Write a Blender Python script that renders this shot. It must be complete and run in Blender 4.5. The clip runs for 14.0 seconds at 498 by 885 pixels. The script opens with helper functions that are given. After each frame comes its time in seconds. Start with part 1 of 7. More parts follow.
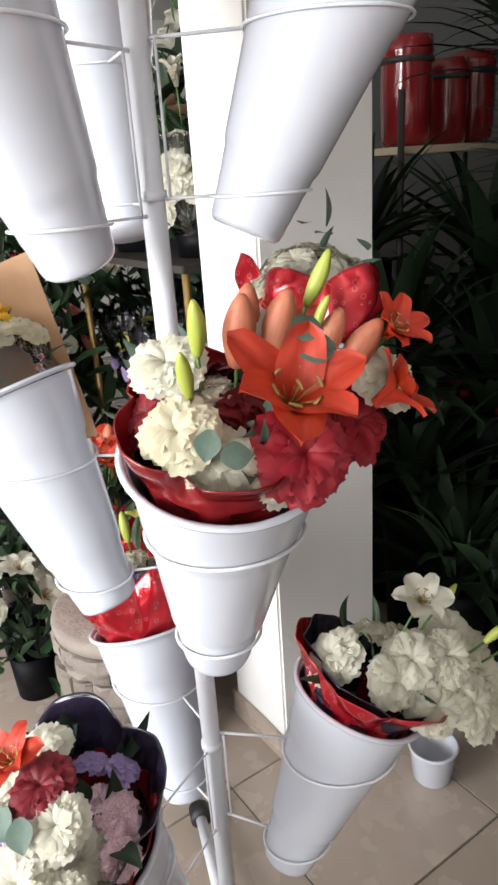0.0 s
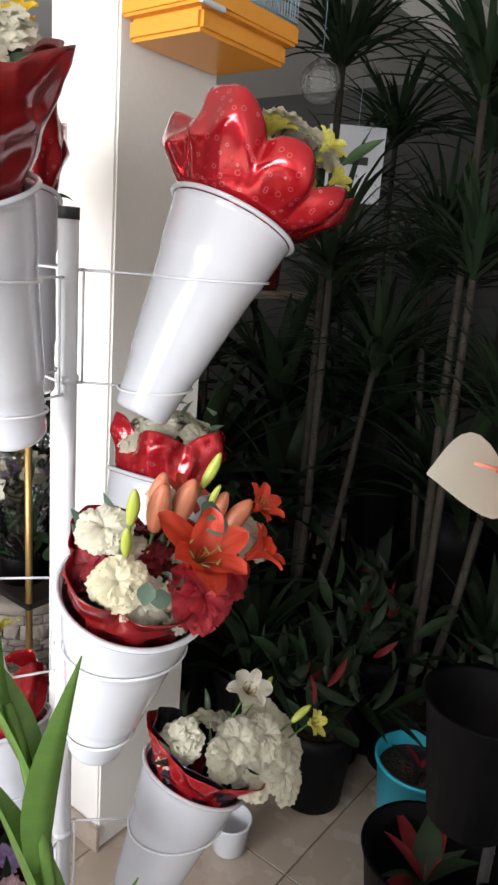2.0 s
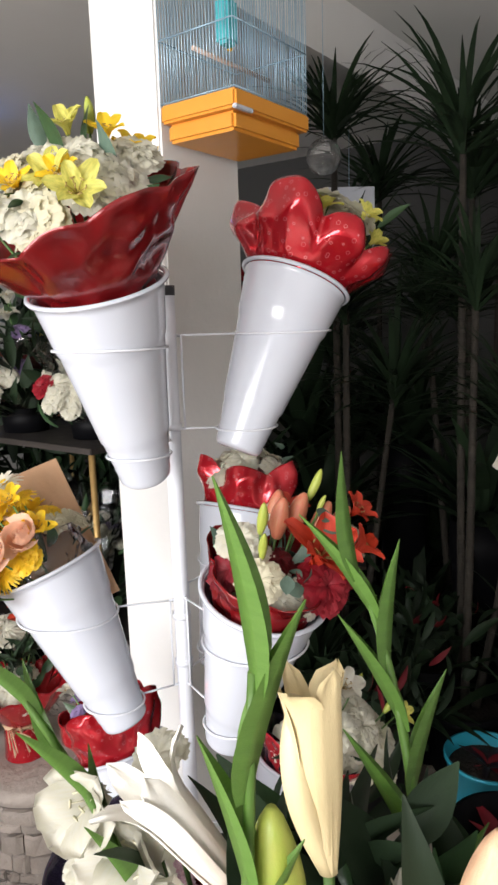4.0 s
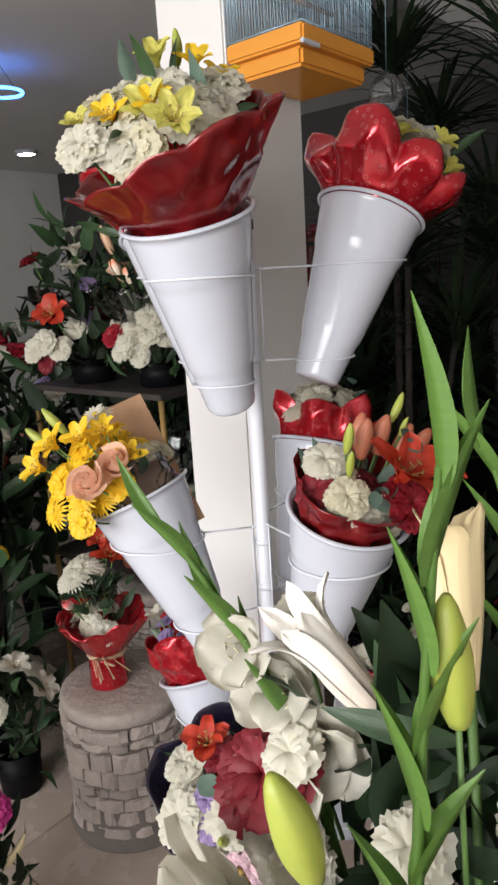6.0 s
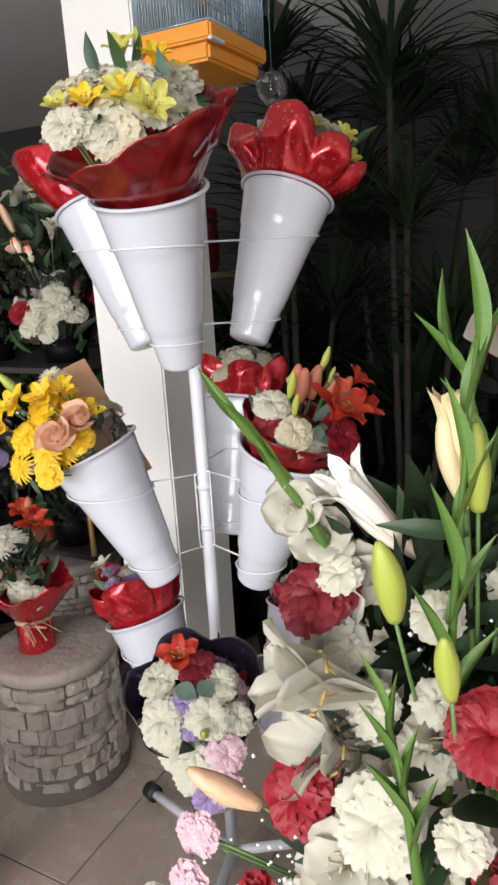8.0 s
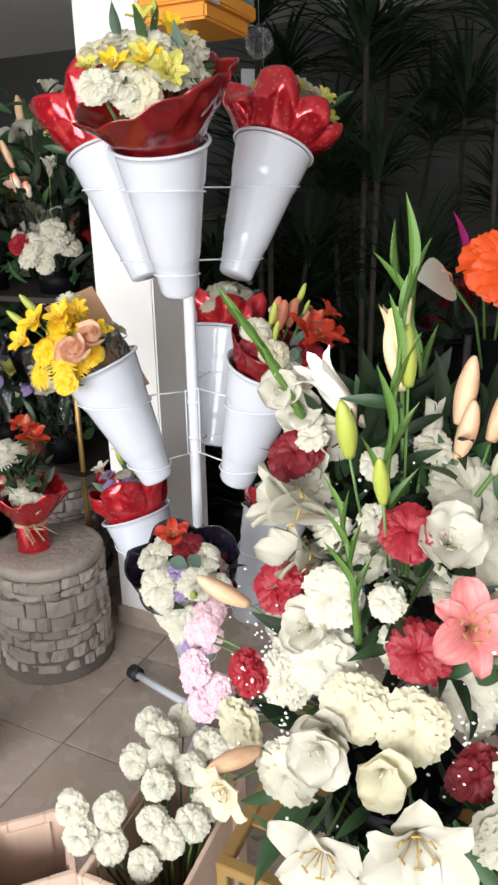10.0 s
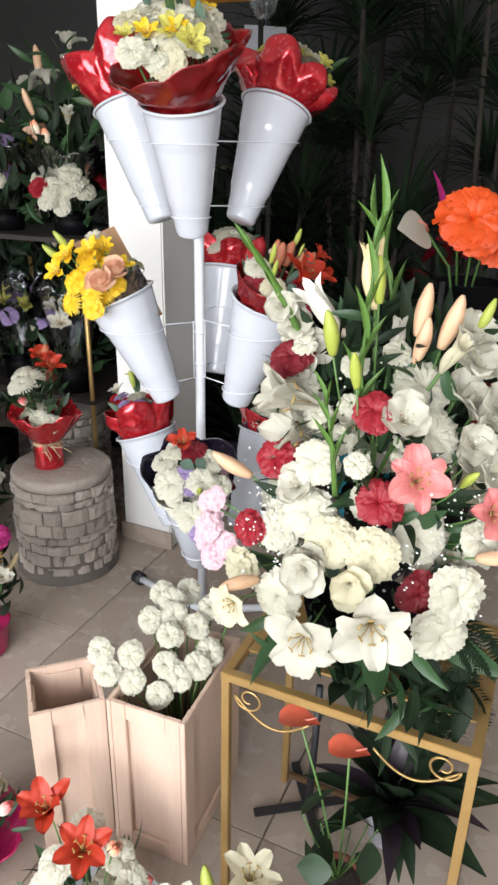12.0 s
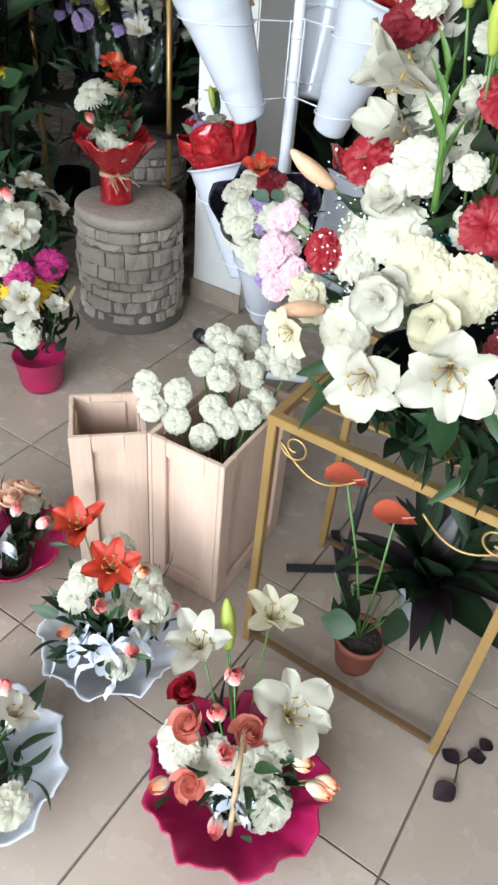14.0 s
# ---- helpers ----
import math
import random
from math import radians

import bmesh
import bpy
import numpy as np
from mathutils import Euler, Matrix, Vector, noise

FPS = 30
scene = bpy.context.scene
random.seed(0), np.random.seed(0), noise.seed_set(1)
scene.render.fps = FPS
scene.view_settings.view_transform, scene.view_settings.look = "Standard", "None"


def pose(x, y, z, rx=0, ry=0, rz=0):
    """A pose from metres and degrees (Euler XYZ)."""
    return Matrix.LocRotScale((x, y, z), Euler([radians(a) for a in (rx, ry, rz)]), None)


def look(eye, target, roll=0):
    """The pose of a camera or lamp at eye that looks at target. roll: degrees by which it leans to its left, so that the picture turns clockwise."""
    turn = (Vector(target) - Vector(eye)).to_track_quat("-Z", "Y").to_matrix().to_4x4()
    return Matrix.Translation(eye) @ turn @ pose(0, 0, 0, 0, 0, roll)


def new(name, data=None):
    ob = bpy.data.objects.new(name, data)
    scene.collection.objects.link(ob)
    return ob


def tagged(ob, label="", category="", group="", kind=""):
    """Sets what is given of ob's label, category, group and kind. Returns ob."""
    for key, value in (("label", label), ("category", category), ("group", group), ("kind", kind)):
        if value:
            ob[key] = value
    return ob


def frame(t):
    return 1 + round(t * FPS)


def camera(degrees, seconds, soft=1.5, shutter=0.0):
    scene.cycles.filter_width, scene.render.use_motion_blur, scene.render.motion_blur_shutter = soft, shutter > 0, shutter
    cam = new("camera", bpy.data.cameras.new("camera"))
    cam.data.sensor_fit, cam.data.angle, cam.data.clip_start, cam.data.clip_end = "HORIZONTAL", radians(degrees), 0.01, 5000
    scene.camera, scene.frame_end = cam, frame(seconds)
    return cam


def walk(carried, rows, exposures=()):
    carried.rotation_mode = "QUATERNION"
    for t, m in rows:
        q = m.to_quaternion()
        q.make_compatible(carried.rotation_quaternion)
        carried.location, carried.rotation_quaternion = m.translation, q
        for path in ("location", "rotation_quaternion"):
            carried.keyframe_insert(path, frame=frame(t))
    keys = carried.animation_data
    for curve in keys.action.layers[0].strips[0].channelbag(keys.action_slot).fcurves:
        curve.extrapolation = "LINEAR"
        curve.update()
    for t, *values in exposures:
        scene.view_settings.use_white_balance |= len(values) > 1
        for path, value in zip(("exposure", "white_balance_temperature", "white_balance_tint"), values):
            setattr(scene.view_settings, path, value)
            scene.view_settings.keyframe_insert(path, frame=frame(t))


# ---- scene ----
SOFT = 2.7
cam = camera(39.41, 14.0, soft=SOFT)
# seconds, eye x y z, yaw, pitch, lean to the left (degrees)
ROWS = [
    (0, -0.850, -1.173, 1.525, -33.28, -21.16, -3.98),
    (0.5, -0.894, -1.194, 1.586, -36.74, -18.65, -3.37),
    (1, -0.961, -1.236, 1.632, -39.71, -16.52, -3.14),
    (1.5, -1.041, -1.254, 1.674, -45.86, -13.96, 1.03),
    (2, -1.121, -1.249, 1.711, -52.86, -14.64, 4.55),
    (2.5, -1.218, -1.230, 1.713, -52.73, -14.76, 0.55),
    (4.8, -1.442, -1.250, 1.690, -53.53, -9.20, -2.07),
    (5, -1.455, -1.245, 1.682, -53.08, -9.31, -2.09),
    (5.5, -1.476, -1.230, 1.665, -48.68, -12.14, -4.10),
    (6, -1.479, -1.226, 1.657, -49.44, -13.11, -3.58),
    (6.5, -1.445, -1.221, 1.665, -49.91, -12.15, -3.26),
    (7, -1.432, -1.210, 1.663, -50.92, -11.86, -2.40),
    (7.5, -1.588, -1.192, 1.654, -56.75, -12.32, -4.16),
    (8, -1.743, -1.186, 1.636, -61.61, -14.77, -3.43),
    (8.2, -1.758, -1.197, 1.642, -62.33, -12.68, -2.45),
    (10.3, -2.038, -1.290, 1.639, -64.40, -20.98, -0.06),
    (10.5, -2.041, -1.302, 1.634, -62.04, -23.42, -1.02),
    (11, -2.135, -1.331, 1.637, -64.51, -23.17, -0.24),
    (11.5, -2.253, -1.373, 1.640, -66.40, -22.49, 0.41),
    (12, -2.320, -1.376, 1.646, -65.80, -22.57, 1.12),
    (12.5, -2.333, -1.375, 1.626, -65.75, -24.89, 1.45),
    (13, -2.334, -1.375, 1.580, -62.48, -26.46, -1.44),
    (13.5, -2.286, -1.369, 1.509, -61.85, -33.44, 0.08),
    (14, -2.221, -1.359, 1.444, -60.01, -39.26, 5.61),
]


def eye_pose(x, y, z, yaw, pitch, lean):
    return pose(x, y, z, 90 + pitch, 0, yaw) @ pose(0, 0, 0, 0, 0, lean)


EXPOSURES = [(0.0, 1.05, 6400, 10), (0.5, 0.62, 6400, 11), (1.0, 0.55, 6500, 10), (1.5, 0.65, 6500, 10), (2.0, 0.86, 6500, 10), (2.5, 1.08, 6500, 10), (5.0, 0.24, 6500, 13), (8.0, 0.15, 6500, 13), (10.3, 0.41, 6350, 9), (12.5, 0.4, 6200, 8), (14.0, 0.41, 5800, 3)]
walk(cam, [(t, eye_pose(*r)) for t, *r in ROWS], EXPOSURES)

# ---- world and lights ----
world = bpy.data.worlds.new("sky")
scene.world = world
world.use_nodes = True
wn = world.node_tree
sky = wn.nodes.new("ShaderNodeTexSky")
sky.sky_type, sky.sun_disc = "NISHITA", False
sky.sun_elevation, sky.sun_rotation = radians(42), radians(215)
wn.links.new(sky.outputs[0], wn.nodes["Background"].inputs[0])
wn.nodes["Background"].inputs[1].default_value = 0.1

sun = new("sun", bpy.data.lights.new("sun", "SUN"))
sun.data.energy, sun.data.angle, sun.data.color = 1.0, radians(10), (1.0, 0.95, 0.88)
sun.matrix_world = look((-6, -6, 8), (0, 0, 0))

# daylight of the open shop front
front = new("shop_front_daylight", bpy.data.lights.new("shop_front_daylight", "AREA"))
front.data.shape, front.data.size, front.data.size_y = "RECTANGLE", 3.8, 1.7
front.data.energy, front.data.color = 205, (0.985, 0.965, 0.945)
front.matrix_world = look((-4.2, -0.65, 1.7), (0, -0.5, 1.2))

# ---- materials ----


def material(name, colour, rough=0.5, metal=0.0, vary=0.12, scale=30.0, bump=0.1, bump_scale=None, second=None, translucent=0.0,
             coat=0.0, island=0.0, obj=0.0, stretch=(1, 1, 1), emit=0.0, hearts=0.0, crease=0.0, spec=0.5):
    m = bpy.data.materials.new(name)
    m.use_nodes = True
    nt = m.node_tree
    b = nt.nodes["Principled BSDF"]
    out = nt.nodes["Material Output"]
    L = nt.links.new
    co = nt.nodes.new("ShaderNodeTexCoord")
    mp = nt.nodes.new("ShaderNodeMapping")
    mp.inputs["Scale"].default_value = stretch
    L(co.outputs["Object"], mp.inputs[0])
    n1 = nt.nodes.new("ShaderNodeTexNoise")
    n1.inputs["Scale"].default_value, n1.inputs["Detail"].default_value = scale, 6
    L(mp.outputs[0], n1.inputs[0])
    n2 = nt.nodes.new("ShaderNodeTexNoise")
    n2.inputs["Scale"].default_value, n2.inputs["Detail"].default_value = scale / 7, 3
    L(mp.outputs[0], n2.inputs[0])
    mix = nt.nodes.new("ShaderNodeMix")
    mix.data_type = "RGBA"
    c2 = second or tuple(c * (1 - 2 * vary) for c in colour)
    mix.inputs[6].default_value, mix.inputs[7].default_value = (*c2, 1), (*colour, 1)
    add = nt.nodes.new("ShaderNodeMath")
    add.operation = "MULTIPLY_ADD"
    L(n1.outputs[0], add.inputs[0])
    add.inputs[1].default_value = 0.6
    mul = nt.nodes.new("ShaderNodeMath")
    mul.operation = "MULTIPLY_ADD"
    L(n2.outputs[0], mul.inputs[0])
    mul.inputs[1].default_value, mul.inputs[2].default_value = 1.6, -0.55
    L(mul.outputs[0], add.inputs[2])
    add.use_clamp = True
    L(add.outputs[0], mix.inputs[0])
    colour_out = mix.outputs[2]
    if island or obj:
        hsv = nt.nodes.new("ShaderNodeHueSaturation")
        src = nt.nodes.new("ShaderNodeNewGeometry").outputs["Random Per Island"] if island else nt.nodes.new("ShaderNodeObjectInfo").outputs["Random"]
        rng = nt.nodes.new("ShaderNodeMapRange")
        k = island or obj
        rng.inputs[3].default_value, rng.inputs[4].default_value = 1 - k, 1 + k * 0.6
        L(src, rng.inputs[0])
        L(rng.outputs[0], hsv.inputs["Value"])
        L(colour_out, hsv.inputs["Color"])
        colour_out = hsv.outputs[0]
    if hearts:
        # printed pale rings scattered over the film
        vo = nt.nodes.new("ShaderNodeTexVoronoi")
        vo.inputs["Scale"].default_value, vo.inputs["Randomness"].default_value = hearts, 0.8
        L(mp.outputs[0], vo.inputs["Vector"])
        ramp = nt.nodes.new("ShaderNodeValToRGB")
        while len(ramp.color_ramp.elements) < 4:
            ramp.color_ramp.elements.new(0.5)
        for el, (pos, val) in zip(ramp.color_ramp.elements, ((0.2, 0), (0.22, 0.6), (0.25, 0.6), (0.27, 0))):
            el.position, el.color = pos, (val, val, val, 1)
        L(vo.outputs["Distance"], ramp.inputs[0])
        dots = nt.nodes.new("ShaderNodeMix")
        dots.data_type = "RGBA"
        L(ramp.outputs[0], dots.inputs[0])
        L(colour_out, dots.inputs[6])
        dots.inputs[7].default_value = (0.85, 0.3, 0.34, 1)
        colour_out = dots.outputs[2]
    L(colour_out, b.inputs["Base Color"])
    rr = nt.nodes.new("ShaderNodeMapRange")
    rr.inputs[3].default_value, rr.inputs[4].default_value = max(0.02, rough * 0.8), min(1, rough * 1.2)
    L(n1.outputs[0], rr.inputs[0])
    L(rr.outputs[0], b.inputs["Roughness"])
    b.inputs["Metallic"].default_value = metal
    b.inputs["Specular IOR Level"].default_value = spec
    b.inputs["Coat Weight"].default_value = coat
    b.inputs["Coat Roughness"].default_value = 0.08
    if bump:
        nb = nt.nodes.new("ShaderNodeTexNoise")
        nb.inputs["Scale"].default_value, nb.inputs["Detail"].default_value = bump_scale or scale, 5
        L(mp.outputs[0], nb.inputs[0])
        bp = nt.nodes.new("ShaderNodeBump")
        bp.inputs["Strength"].default_value, bp.inputs["Distance"].default_value = bump, 0.01
        height = nb.outputs[0]
        if crease:
            vc = nt.nodes.new("ShaderNodeTexVoronoi")
            vc.inputs["Scale"].default_value = crease
            L(nb.outputs["Color"], vc.inputs["Vector"])
            warp = nt.nodes.new("ShaderNodeMix")
            warp.data_type = "VECTOR"
            warp.inputs[0].default_value = 0.06
            L(mp.outputs[0], warp.inputs[4])
            L(nb.outputs["Color"], warp.inputs[5])
            L(warp.outputs[1], vc.inputs["Vector"])
            sm = nt.nodes.new("ShaderNodeMath")
            sm.operation = "ADD"
            L(vc.outputs["Distance"], sm.inputs[0])
            L(nb.outputs[0], sm.inputs[1])
            height = sm.outputs[0]
        L(height, bp.inputs["Height"])
        L(bp.outputs[0], b.inputs["Normal"])
    if emit:
        b.inputs["Emission Color"].default_value, b.inputs["Emission Strength"].default_value = (*colour, 1), emit
    if translucent:
        tr = nt.nodes.new("ShaderNodeBsdfTranslucent")
        L(colour_out, tr.inputs[0])
        ms = nt.nodes.new("ShaderNodeMixShader")
        ms.inputs[0].default_value = translucent
        L(b.outputs[0], ms.inputs[1])
        L(tr.outputs[0], ms.inputs[2])
        L(ms.outputs[0], out.inputs[0])
    return m


def clear_film(name, tint, base=0.06):
    m = bpy.data.materials.new(name)
    m.use_nodes = True
    nt = m.node_tree
    nt.nodes.remove(nt.nodes["Principled BSDF"])
    L = nt.links.new
    t = nt.nodes.new("ShaderNodeBsdfTransparent")
    t.inputs[0].default_value = (*tint, 1)
    g = nt.nodes.new("ShaderNodeBsdfGlossy")
    g.inputs["Roughness"].default_value = 0.07
    fr = nt.nodes.new("ShaderNodeFresnel")
    fr.inputs[0].default_value = 1.45
    nz = nt.nodes.new("ShaderNodeTexNoise")
    nz.inputs["Scale"].default_value = 16
    bp = nt.nodes.new("ShaderNodeBump")
    bp.inputs["Strength"].default_value, bp.inputs["Distance"].default_value = 0.4, 0.01
    L(nz.outputs[0], bp.inputs["Height"])
    L(bp.outputs[0], g.inputs["Normal"])
    L(bp.outputs[0], fr.inputs["Normal"])
    ms = nt.nodes.new("ShaderNodeMixShader")
    ad = nt.nodes.new("ShaderNodeMath")
    ad.operation = "ADD"
    L(fr.outputs[0], ad.inputs[0])
    ad.inputs[1].default_value = base
    L(ad.outputs[0], ms.inputs[0])
    L(t.outputs[0], ms.inputs[1])
    L(g.outputs[0], ms.inputs[2])
    L(ms.outputs[0], nt.nodes["Material Output"].inputs[0])
    return m


